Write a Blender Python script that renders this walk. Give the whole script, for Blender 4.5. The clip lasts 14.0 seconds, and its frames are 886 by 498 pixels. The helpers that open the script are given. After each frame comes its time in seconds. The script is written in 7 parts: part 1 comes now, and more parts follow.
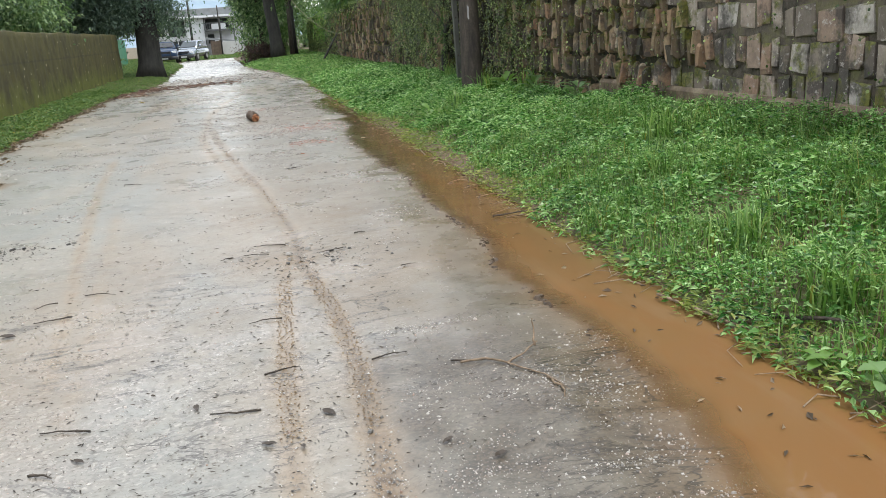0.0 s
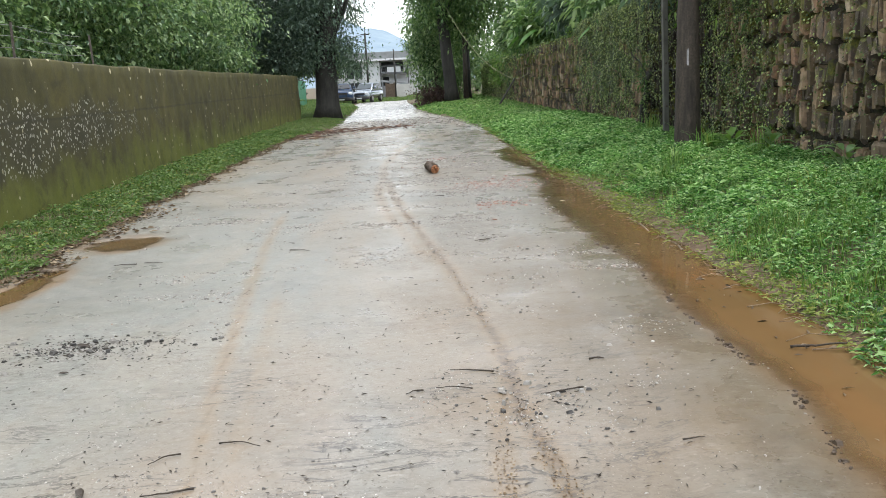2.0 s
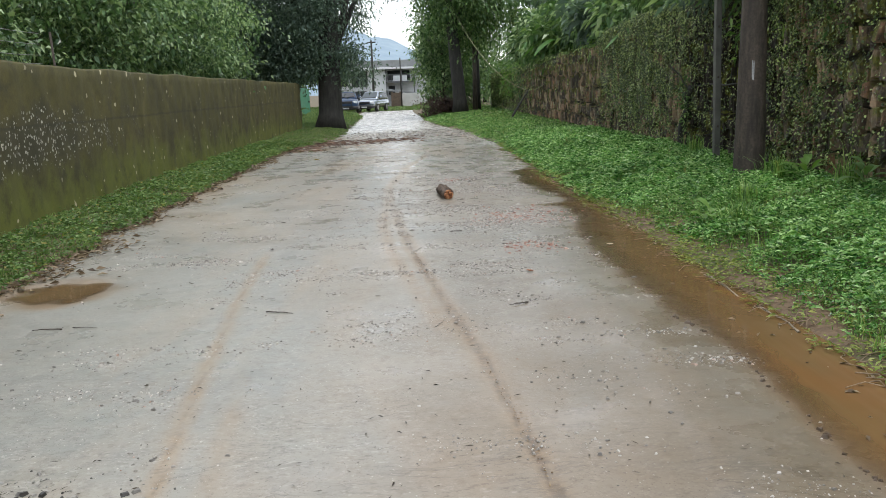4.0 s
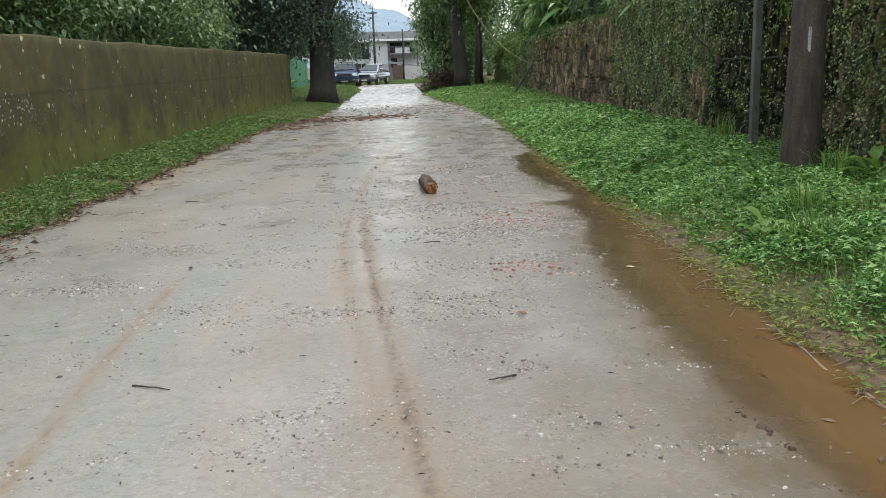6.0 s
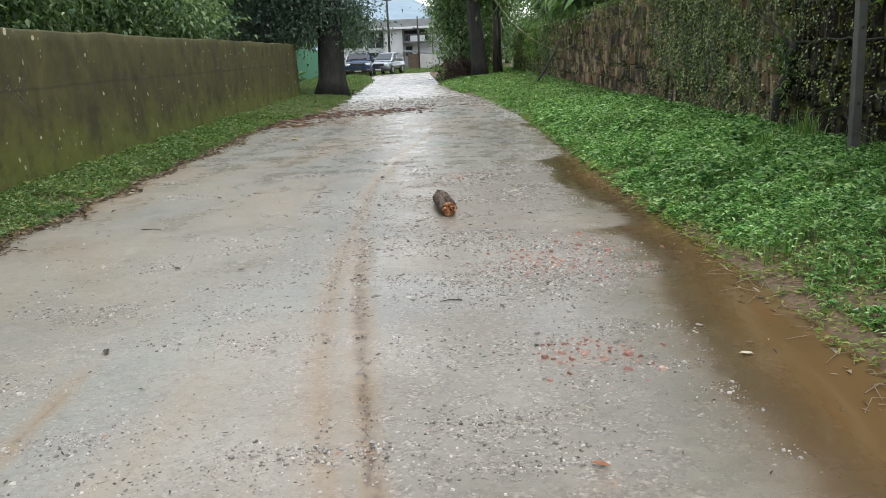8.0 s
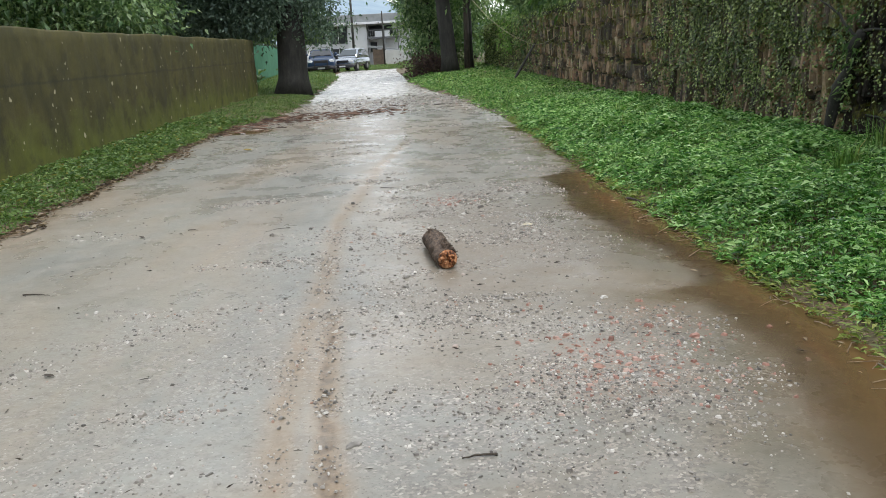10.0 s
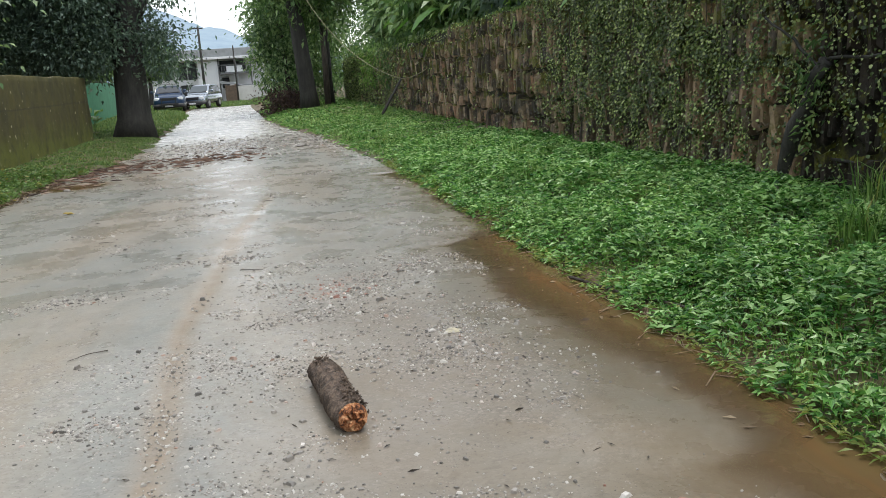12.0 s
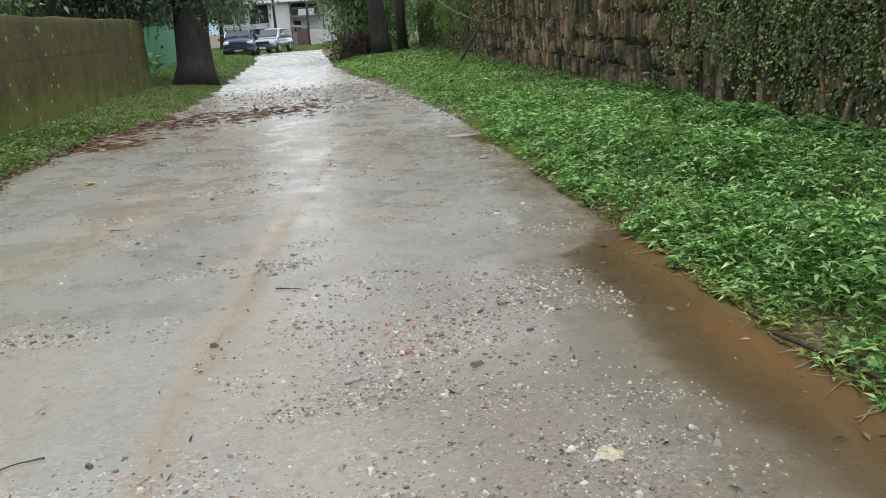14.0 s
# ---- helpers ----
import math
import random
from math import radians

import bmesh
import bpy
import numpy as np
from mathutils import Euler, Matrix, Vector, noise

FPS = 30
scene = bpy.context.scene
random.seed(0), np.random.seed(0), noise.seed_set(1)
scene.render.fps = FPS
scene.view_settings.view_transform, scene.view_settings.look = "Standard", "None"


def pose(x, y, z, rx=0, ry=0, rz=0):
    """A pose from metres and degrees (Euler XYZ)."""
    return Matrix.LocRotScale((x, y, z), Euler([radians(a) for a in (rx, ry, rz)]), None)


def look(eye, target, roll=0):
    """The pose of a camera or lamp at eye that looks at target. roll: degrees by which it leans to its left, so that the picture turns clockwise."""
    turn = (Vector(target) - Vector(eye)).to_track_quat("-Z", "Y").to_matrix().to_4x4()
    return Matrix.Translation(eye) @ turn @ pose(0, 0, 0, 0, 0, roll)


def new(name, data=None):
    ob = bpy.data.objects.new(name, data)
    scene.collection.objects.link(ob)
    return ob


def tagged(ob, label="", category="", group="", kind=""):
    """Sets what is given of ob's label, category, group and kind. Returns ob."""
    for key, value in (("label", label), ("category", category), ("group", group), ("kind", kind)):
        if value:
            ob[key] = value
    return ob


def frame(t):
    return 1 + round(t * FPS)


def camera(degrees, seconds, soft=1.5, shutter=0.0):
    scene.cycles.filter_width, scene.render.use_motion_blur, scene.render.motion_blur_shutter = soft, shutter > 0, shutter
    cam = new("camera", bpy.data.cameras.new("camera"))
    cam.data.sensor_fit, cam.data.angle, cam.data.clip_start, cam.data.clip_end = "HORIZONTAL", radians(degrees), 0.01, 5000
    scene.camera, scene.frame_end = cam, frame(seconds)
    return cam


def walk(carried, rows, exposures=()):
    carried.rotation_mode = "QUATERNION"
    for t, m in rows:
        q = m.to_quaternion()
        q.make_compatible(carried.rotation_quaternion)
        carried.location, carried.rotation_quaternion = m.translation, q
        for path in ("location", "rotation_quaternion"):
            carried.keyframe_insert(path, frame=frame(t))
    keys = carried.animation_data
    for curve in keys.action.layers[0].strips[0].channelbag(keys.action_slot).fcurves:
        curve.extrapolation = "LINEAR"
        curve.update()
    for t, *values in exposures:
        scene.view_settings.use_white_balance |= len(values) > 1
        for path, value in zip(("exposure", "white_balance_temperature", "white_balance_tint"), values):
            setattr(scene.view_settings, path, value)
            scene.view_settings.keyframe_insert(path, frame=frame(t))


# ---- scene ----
cam = camera(55.4, 14.0, soft=0.8)
METRES, EYE, TILT, LEAN, TURN = 14.6, 1.5, 0.0, 0.0, -12.4
ROWS = [
    (0.0, 0.0, 0.0, 0.0, -1.1, -15.02, 4.11),
    (0.5, -0.0047, 0.0329, -0.0023, 1.33, -13.7, 3.64),
    (1.0, -0.0184, 0.0639, 0.002, 5.34, -11.0, 2.5),
    (1.5, -0.0327, 0.0949, 0.0022, 5.78, -11.32, 3.02),
    (2.0, -0.0413, 0.1261, 0.0018, 9.98, -11.4, 3.16),
    (2.5, -0.0541, 0.156, 0.0027, 14.11, -10.49, 2.31),
    (3.0, -0.0626, 0.1889, 0.0025, 11.88, -9.85, 2.31),
    (3.5, -0.0666, 0.2237, 0.0059, 10.67, -8.99, 2.05),
    (4.0, -0.0756, 0.2553, 0.0038, 10.34, -10.75, 2.11),
    (6.5, -0.0855, 0.428, 0.0021, 10.79, -12.51, 1.68),
    (7.0, -0.092, 0.4614, 0.002, 8.86, -12.39, 1.93),
    (7.5, -0.0957, 0.4996, 0.0038, 10.02, -12.63, 2.31),
    (8.0, -0.1103, 0.5338, 0.0027, 11.8, -13.25, 2.51),
    (10.5, -0.1622, 0.7128, 0.002, 7.13, -13.73, 3.37),
    (11.0, -0.1701, 0.7488, 0.0022, 2.43, -13.02, 3.88),
    (11.5, -0.1773, 0.7857, 0.0034, 1.32, -11.79, 3.62),
    (12.0, -0.1876, 0.8201, 0.0042, -0.2, -12.04, 3.64),
    (12.5, -0.1897, 0.8586, 0.001, -2.13, -13.12, 2.69),
    (13.0, -0.1934, 0.8952, 0.0007, -2.12, -13.3, 1.74),
    (13.5, -0.1993, 0.9296, 0.0015, -0.75, -13.69, 2.1),
    (14.0, -0.2074, 0.9691, 0.002, 4.67, -15.34, 3.63),
]
walk(cam, [(t, pose(0, 0, EYE, TILT, LEAN, TURN) @ pose(METRES * x, METRES * y, METRES * z, 90 + pitch, roll, yaw)) for t, x, y, z, yaw, pitch, roll in ROWS],
     exposures=[(0.0, 0.38), (1.5, 0.37), (3.0, 0.38), (3.5, 0.38), (4.0, 0.09), (5.2, 0.08), (6.5, 0.12), (8.0, 0.17), (10.5, 0.12), (12.5, 0.13), (14.0, 0.14)])

# ---- daylight: bright overcast sky ----
world = bpy.data.worlds.new("world")
scene.world = world
world.use_nodes = True
wn = world.node_tree
for n in list(wn.nodes):
    wn.nodes.remove(n)
w_out = wn.nodes.new("ShaderNodeOutputWorld")
w_add = wn.nodes.new("ShaderNodeAddShader")
w_sky = wn.nodes.new("ShaderNodeBackground")
w_cloud = wn.nodes.new("ShaderNodeBackground")
sky = wn.nodes.new("ShaderNodeTexSky")
sky.sky_type = 'NISHITA'
sky.sun_disc = False
sky.sun_elevation = radians(70)
sky.sun_rotation = radians(140)
wn.links.new(sky.outputs[0], w_sky.inputs[0])
w_sky.inputs[1].default_value = 0.06
w_cloud.inputs[0].default_value = (0.97, 0.985, 1.0, 1)
w_cloud.inputs[1].default_value = 1.05
wn.links.new(w_sky.outputs[0], w_add.inputs[0])
wn.links.new(w_cloud.outputs[0], w_add.inputs[1])
wn.links.new(w_add.outputs[0], w_out.inputs[0])
sun = new("sun", bpy.data.lights.new("sun", 'SUN'))
sun.data.energy, sun.data.angle, sun.data.color = 1.7, radians(18), (1.0, 0.97, 0.92)
sun.matrix_world = look((0, 0, 30), (-7, 8, 0))


rng = np.random.default_rng(11)


# ---- node helpers ----
def material(name):
    m = bpy.data.materials.new(name)
    m.use_nodes = True
    return m, m.node_tree, m.node_tree.nodes["Principled BSDF"]


def link(nt, a, b):
    nt.links.new(a, b)


def put(nt, sock, v):
    if isinstance(v, bpy.types.NodeSocket):
        nt.links.new(v, sock)
    elif isinstance(v, (tuple, list)):
        sock.default_value = (*v, 1) if len(v) == 3 and len(sock.default_value) == 4 else v
    else:
        sock.default_value = (v, v, v, 1) if sock.type == 'RGBA' else v


def position(nt):
    return nt.nodes.new("ShaderNodeNewGeometry").outputs["Position"]


def scaled(nt, vec, s):
    n = nt.nodes.new("ShaderNodeVectorMath")
    n.operation = 'MULTIPLY'
    put(nt, n.inputs[0], vec)
    n.inputs[1].default_value = s
    return n.outputs[0]


def grain(nt, scale, detail=4, rough=0.55, vec=None, distort=0.0):
    n = nt.nodes.new("ShaderNodeTexNoise")
    put(nt, n.inputs["Vector"], vec if vec is not None else position(nt))
    n.inputs["Scale"].default_value, n.inputs["Detail"].default_value = scale, detail
    n.inputs["Roughness"].default_value, n.inputs["Distortion"].default_value = rough, distort
    return n.outputs["Fac"]


def cells(nt, scale, feature='F1', vec=None, out="Distance"):
    n = nt.nodes.new("ShaderNodeTexVoronoi")
    n.feature = feature
    put(nt, n.inputs["Vector"], vec if vec is not None else position(nt))
    n.inputs["Scale"].default_value = scale
    return n.outputs[out]


def ramp(nt, fac, *stops):
    n = nt.nodes.new("ShaderNodeValToRGB")
    put(nt, n.inputs[0], fac)
    el = n.color_ramp.elements
    while len(el) < len(stops):
        el.new(0.5)
    for e, (p, c) in zip(el, stops):
        e.position = p
        e.color = (c, c, c, 1) if isinstance(c, (int, float)) else (*c, 1)
    return n.outputs[0]


def mix(nt, fac, a, b, how='MIX'):
    n = nt.nodes.new("ShaderNodeMix")
    n.data_type, n.blend_type = 'RGBA', how
    put(nt, n.inputs[0], fac)
    put(nt, n.inputs[6], a)
    put(nt, n.inputs[7], b)
    return n.outputs[2]


def calc(nt, op, a, b=0.0, clamp=False):
    n = nt.nodes.new("ShaderNodeMath")
    n.operation, n.use_clamp = op, clamp
    put(nt, n.inputs[0], a)
    put(nt, n.inputs[1], b)
    return n.outputs[0]


def attribute(nt, name):
    n = nt.nodes.new("ShaderNodeAttribute")
    n.attribute_name = name
    return n.outputs["Fac"]


def position_noise(nt, scale):
    n = nt.nodes.new("ShaderNodeTexNoise")
    put(nt, n.inputs["Vector"], position(nt))
    n.inputs["Scale"].default_value = scale
    return n.outputs["Color"]


def axis(nt, i, vec=None):
    n = nt.nodes.new("ShaderNodeSeparateXYZ")
    put(nt, n.inputs[0], vec if vec is not None else position(nt))
    return n.outputs[i]


def bump(nt, bsdf, height, strength=0.4, distance=0.02):
    n = nt.nodes.new("ShaderNodeBump")
    put(nt, n.inputs["Height"], height)
    n.inputs["Strength"].default_value, n.inputs["Distance"].default_value = strength, distance
    nt.links.new(n.outputs[0], bsdf.inputs["Normal"])


def per_piece(nt):
    o = nt.nodes.new("ShaderNodeObjectInfo").outputs["Random"]
    g = nt.nodes.new("ShaderNodeNewGeometry").outputs["Random Per Island"]
    return calc(nt, 'FRACT', calc(nt, 'ADD', o, g))


# ---- materials ----
def leaf_material(name, dark, mid, light, gloss=0.45, through_light=0.35, yellow=0.0):
    m, nt, b = material(name)
    r = nt.nodes.new("ShaderNodeNewGeometry").outputs["Random Per Island"]
    col = ramp(nt, r, (0.0, dark), (0.5, mid), (0.93, light), (1.0, light if not yellow else (0.30, 0.24, 0.05)))
    big = grain(nt, 0.9, 3)
    col = mix(nt, ramp(nt, big, (0.35, 0.0), (0.7, 0.75)), col, mix(nt, 0.5, col, dark))
    put(nt, b.inputs["Base Color"], col)
    b.inputs["Roughness"].default_value = gloss
    b.inputs["Specular IOR Level"].default_value = 0.42
    tr = nt.nodes.new("ShaderNodeBsdfTranslucent")
    put(nt, tr.inputs["Color"], mix(nt, 1.0, col, (1.28, 1.38, 0.72), 'MULTIPLY'))
    mx = nt.nodes.new("ShaderNodeMixShader")
    mx.inputs[0].default_value = through_light
    link(nt, b.outputs[0], mx.inputs[1])
    link(nt, tr.outputs[0], mx.inputs[2])
    link(nt, mx.outputs[0], nt.nodes["Material Output"].inputs[0])
    return m


LEAF_HERB = leaf_material("herb_leaf", (0.018, 0.075, 0.018), (0.15, 0.345, 0.085), (0.47, 0.68, 0.30), 0.27, 0.30)
LEAF_GRASS = leaf_material("grass_blade", (0.05, 0.12, 0.025), (0.14, 0.28, 0.06), (0.36, 0.50, 0.18), 0.38, 0.33, 1.0)
LEAF_SHORT = leaf_material("short_grass", (0.055, 0.115, 0.03), (0.125, 0.22, 0.06), (0.25, 0.35, 0.13), 0.45, 0.28, 1.0)
LEAF_IVY = leaf_material("ivy_leaf", (0.018, 0.04, 0.008), (0.085, 0.14, 0.03), (0.46, 0.55, 0.20), 0.32, 0.15)
LEAF_TREE = leaf_material("tree_leaf", (0.035, 0.085, 0.028), (0.10, 0.19, 0.06), (0.24, 0.35, 0.14), 0.3, 0.28)
LEAF_BRIGHT = leaf_material("bright_leaf", (0.06, 0.14, 0.025), (0.14, 0.27, 0.06), (0.29, 0.43, 0.13), 0.35, 0.35)
# LEAF_DARK and LEAF_HAZE: aerial haze put into greyed, paler leaf colours.
LEAF_DARK = leaf_material("dark_hazed_leaf", (0.055, 0.09, 0.072), (0.095, 0.15, 0.118), (0.17, 0.24, 0.18), 0.5, 0.32)
LEAF_HAZE = leaf_material("hazed_leaf", (0.05, 0.10, 0.05), (0.16, 0.27, 0.12), (0.42, 0.54, 0.30), 0.3, 0.33)
LEAF_BANANA = leaf_material("banana_leaf", (0.06, 0.16, 0.03), (0.10, 0.24, 0.05), (0.15, 0.30, 0.07), 0.35, 0.4)
LEAF_PALE = leaf_material("pale_leaf", (0.11, 0.2, 0.07), (0.16, 0.28, 0.1), (0.24, 0.36, 0.16), 0.5, 0.3)
LEAF_LITTER = leaf_material("leaf_litter", (0.06, 0.045, 0.03), (0.16, 0.11, 0.065), (0.33, 0.26, 0.17), 0.5, 0.1)


def make_road():
    m, nt, b = material("wet_concrete")
    p = position(nt)
    fine, mid, big = grain(nt, 60, 3), grain(nt, 6, 5), grain(nt, 0.55, 4, 0.6)
    streak = grain(nt, 1.0, 4, 0.6, scaled(nt, p, (0.5, 2.2, 1)))
    col = mix(nt, ramp(nt, big, (0.3, 0.0), (0.72, 1.0)), (0.212, 0.219, 0.201), (0.306, 0.308, 0.276))
    col = mix(nt, ramp(nt, streak, (0.48, 0.0), (0.8, 0.35)), col, (0.21, 0.205, 0.19))
    col = mix(nt, ramp(nt, mid, (0.35, 0.0), (0.7, 0.35)), col, (0.355, 0.323, 0.27))
    tan = ramp(nt, grain(nt, 0.45, 5, 0.65, scaled(nt, p, (1.0, 0.4, 1)), 0.6), (0.44, 0.0), (0.64, 0.8))
    col = mix(nt, tan, col, (0.322, 0.268, 0.202))
    specks = ramp(nt, cells(nt, 60), (0.13, 1.0), (0.22, 0.0))
    thin = ramp(nt, grain(nt, 1.7, 3), (0.36, 0.0), (0.6, 1.0))
    col = mix(nt, calc(nt, 'MULTIPLY', specks, calc(nt, 'MULTIPLY', thin, 0.85)), col, (0.10, 0.09, 0.08))
    bright = calc(nt, 'MULTIPLY', ramp(nt, cells(nt, 33), (0.07, 1.0), (0.13, 0.0)), ramp(nt, grain(nt, 2.3, 3), (0.42, 0.0), (0.58, 0.8)))
    col = mix(nt, bright, col, (0.68, 0.65, 0.6))
    mott = ramp(nt, grain(nt, 17, 5, 0.7), (0.5, 0.0), (0.64, 0.45))
    col = mix(nt, mott, col, mix(nt, 1.0, col, (0.62, 0.58, 0.54), 'MULTIPLY'))
    relief = grain(nt, 20, 5, 0.72, scaled(nt, p, (0.6, 1.5, 1)))
    where = calc(nt, 'MULTIPLY', ramp(nt, grain(nt, 0.9, 4), (0.40, 0.1), (0.56, 1.0)), calc(nt, 'ADD', calc(nt, 'MULTIPLY', calc(nt, 'SUBTRACT', 10.0, axis(nt, 1, p)), 0.2, True), 0.35, True))
    # Dark and pale dashes put the fine relief's light and shade into colour.
    col = mix(nt, calc(nt, 'MULTIPLY', ramp(nt, relief, (0.585, 0.0), (0.63, 0.7)), where), col, (0.12, 0.112, 0.10))
    col = mix(nt, calc(nt, 'MULTIPLY', ramp(nt, relief, (0.36, 0.6), (0.415, 0.0)), where), col, (0.46, 0.44, 0.40))
    grav = attribute(nt, "gravel")
    pebbles = cells(nt, 75, 'F1', None, "Color")
    pebcol = ramp(nt, axis(nt, 0, pebbles), (0.0, (0.11, 0.105, 0.10)), (0.55, (0.27, 0.25, 0.23)), (0.85, (0.42, 0.38, 0.34)), (1.0, (0.7, 0.66, 0.6)))
    gmask = calc(nt, 'MULTIPLY', grav, ramp(nt, grain(nt, 9, 4), (0.42, 0.0), (0.56, 1.0)))
    col = mix(nt, calc(nt, 'MULTIPLY', gmask, 0.75), col, pebcol)
    asph = attribute(nt, "asphalt")
    col = mix(nt, calc(nt, 'MULTIPLY', asph, ramp(nt, grain(nt, 5, 5), (0.35, 0.35), (0.6, 0.9))), col, mix(nt, ramp(nt, fine, (0.4, 0.0), (0.6, 1.0)), (0.07, 0.062, 0.055), (0.16, 0.135, 0.11)))
    trk = attribute(nt, "track")
    tm = calc(nt, 'MULTIPLY', trk, ramp(nt, grain(nt, 4.5, 4), (0.3, 0.55), (0.6, 1.0)))
    col = mix(nt, tm, col, mix(nt, calc(nt, 'MULTIPLY', ramp(nt, trk, (0.55, 0.15), (0.9, 1.0)), ramp(nt, grain(nt, 16, 3), (0.38, 0.25), (0.6, 1.0))), (0.31, 0.22, 0.13), (0.12, 0.08, 0.045)))
    mud = attribute(nt, "mud")
    col = mix(nt, calc(nt, 'MULTIPLY', mud, ramp(nt, grain(nt, 2.2, 4), (0.25, 0.55), (0.6, 1.0))), col, mix(nt, calc(nt, 'MULTIPLY', calc(nt, 'SUBTRACT', axis(nt, 1, p), 4.0), 0.12, True), (0.27, 0.16, 0.075), (0.20, 0.145, 0.09)))
    red = attribute(nt, "brick")
    col = mix(nt, calc(nt, 'MULTIPLY', red, ramp(nt, grain(nt, 30, 4), (0.5, 0.0), (0.6, 0.5))), col, (0.42, 0.24, 0.17))
    crack = calc(nt, 'ABSOLUTE', calc(nt, 'SUBTRACT', grain(nt, 1.1, 6, 0.7, scaled(nt, p, (0.8, 2.6, 1)), 0.8), 0.5))
    crack = calc(nt, 'MULTIPLY', ramp(nt, crack, (0.006, 1.0), (0.016, 0.0)), calc(nt, 'MULTIPLY', ramp(nt, grain(nt, 1.3, 3), (0.44, 0.0), (0.56, 0.9)), calc(nt, 'MULTIPLY', calc(nt, 'SUBTRACT', 8.5, axis(nt, 1, p)), 0.25, True)))
    col = mix(nt, crack, col, (0.075, 0.068, 0.06))
    # Far stretch painted paler to carry the sky's sheen on wet concrete.
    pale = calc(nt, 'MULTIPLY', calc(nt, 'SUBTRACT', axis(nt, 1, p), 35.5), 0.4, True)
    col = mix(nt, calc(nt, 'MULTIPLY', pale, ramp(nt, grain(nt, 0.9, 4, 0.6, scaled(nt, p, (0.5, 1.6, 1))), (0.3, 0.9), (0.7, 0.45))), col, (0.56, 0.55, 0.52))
    damp = attribute(nt, "damp")
    col = mix(nt, calc(nt, 'MULTIPLY', damp, ramp(nt, grain(nt, 1.6, 4), (0.25, 0.6), (0.6, 1.0))), col, mix(nt, 1.0, col, (0.66, 0.62, 0.55), 'MULTIPLY'))
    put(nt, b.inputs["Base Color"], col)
    wet = attribute(nt, "wet")
    rough = mix(nt, calc(nt, 'MULTIPLY', wet, ramp(nt, grain(nt, 2.2, 5, 0.6), (0.36, 0.2), (0.6, 1.0))), ramp(nt, mid, (0.3, 0.36), (0.7, 0.52)), 0.17)
    put(nt, b.inputs["Roughness"], rough)
    b.inputs["Specular IOR Level"].default_value = 0.5
    h = mix(nt, 0.5, mix(nt, calc(nt, 'MULTIPLY', where, 0.6), mix(nt, 0.45, fine, mid), relief), mix(nt, gmask, 0.5, axis(nt, 0, pebbles)))
    bump(nt, b, h, 0.55, 0.006)
    return m


def make_water():
    m, nt, b = material("muddy_water")
    y = axis(nt, 1)
    n = grain(nt, 1.1, 4, 0.6)
    far = calc(nt, 'ADD', calc(nt, 'MULTIPLY', y, 0.05), calc(nt, 'MULTIPLY', n, 0.5))
    col = ramp(nt, far, (0.25, (0.22, 0.108, 0.04)), (0.45, (0.205, 0.118, 0.05)), (0.7, (0.15, 0.094, 0.04)), (1.0, (0.13, 0.085, 0.038)))
    silt = ramp(nt, grain(nt, 0.9, 4, 0.6, scaled(nt, position(nt), (2.6, 0.5, 1)), 1.2), (0.48, 0.0), (0.70, 0.42))
    col = mix(nt, silt, col, (0.25, 0.175, 0.10))
    rust = ramp(nt, grain(nt, 1.4, 3, 0.5, scaled(nt, position(nt), (2.0, 0.5, 1)), 0.5), (0.52, 0.0), (0.68, 0.28))
    col = mix(nt, rust, col, (0.25, 0.105, 0.035))
    d = nt.nodes.new("ShaderNodeBsdfDiffuse")
    put(nt, d.inputs["Color"], col)
    clear = nt.nodes.new("ShaderNodeBsdfTransparent")
    murk = nt.nodes.new("ShaderNodeMixShader")
    put(nt, murk.inputs[0], attribute(nt, "murk"))
    link(nt, clear.outputs[0], murk.inputs[1])
    link(nt, d.outputs[0], murk.inputs[2])
    g = nt.nodes.new("ShaderNodeBsdfGlossy")
    g.inputs["Roughness"].default_value = 0.03
    bp = nt.nodes.new("ShaderNodeBump")
    put(nt, bp.inputs["Height"], grain(nt, 9, 2))
    bp.inputs["Strength"].default_value, bp.inputs["Distance"].default_value = 0.04, 0.02
    link(nt, bp.outputs[0], g.inputs["Normal"])
    fr = nt.nodes.new("ShaderNodeFresnel")
    fr.inputs["IOR"].default_value = 1.33
    shine = nt.nodes.new("ShaderNodeMixShader")
    link(nt, calc(nt, 'MULTIPLY', fr.outputs[0], attribute(nt, "film")), shine.inputs[0])
    link(nt, murk.outputs[0], shine.inputs[1])
    link(nt, g.outputs[0], shine.inputs[2])
    link(nt, shine.outputs[0], nt.nodes["Material Output"].inputs[0])
    return m


def make_soil():
    m, nt, b = material("damp_soil")
    big, fine = grain(nt, 0.8, 4), grain(nt, 25, 4)
    col = mix(nt, ramp(nt, fine, (0.3, 0.0), (0.7, 1.0)), (0.085, 0.055, 0.03), (0.17, 0.115, 0.065))
    col = mix(nt, ramp(nt, big, (0.45, 0.0), (0.62, 0.8)), col, (0.06, 0.085, 0.025))
    put(nt, b.inputs["Base Color"], col)
    b.inputs["Roughness"].default_value = 0.75
    bump(nt, b, fine, 0.6, 0.02)
    return m


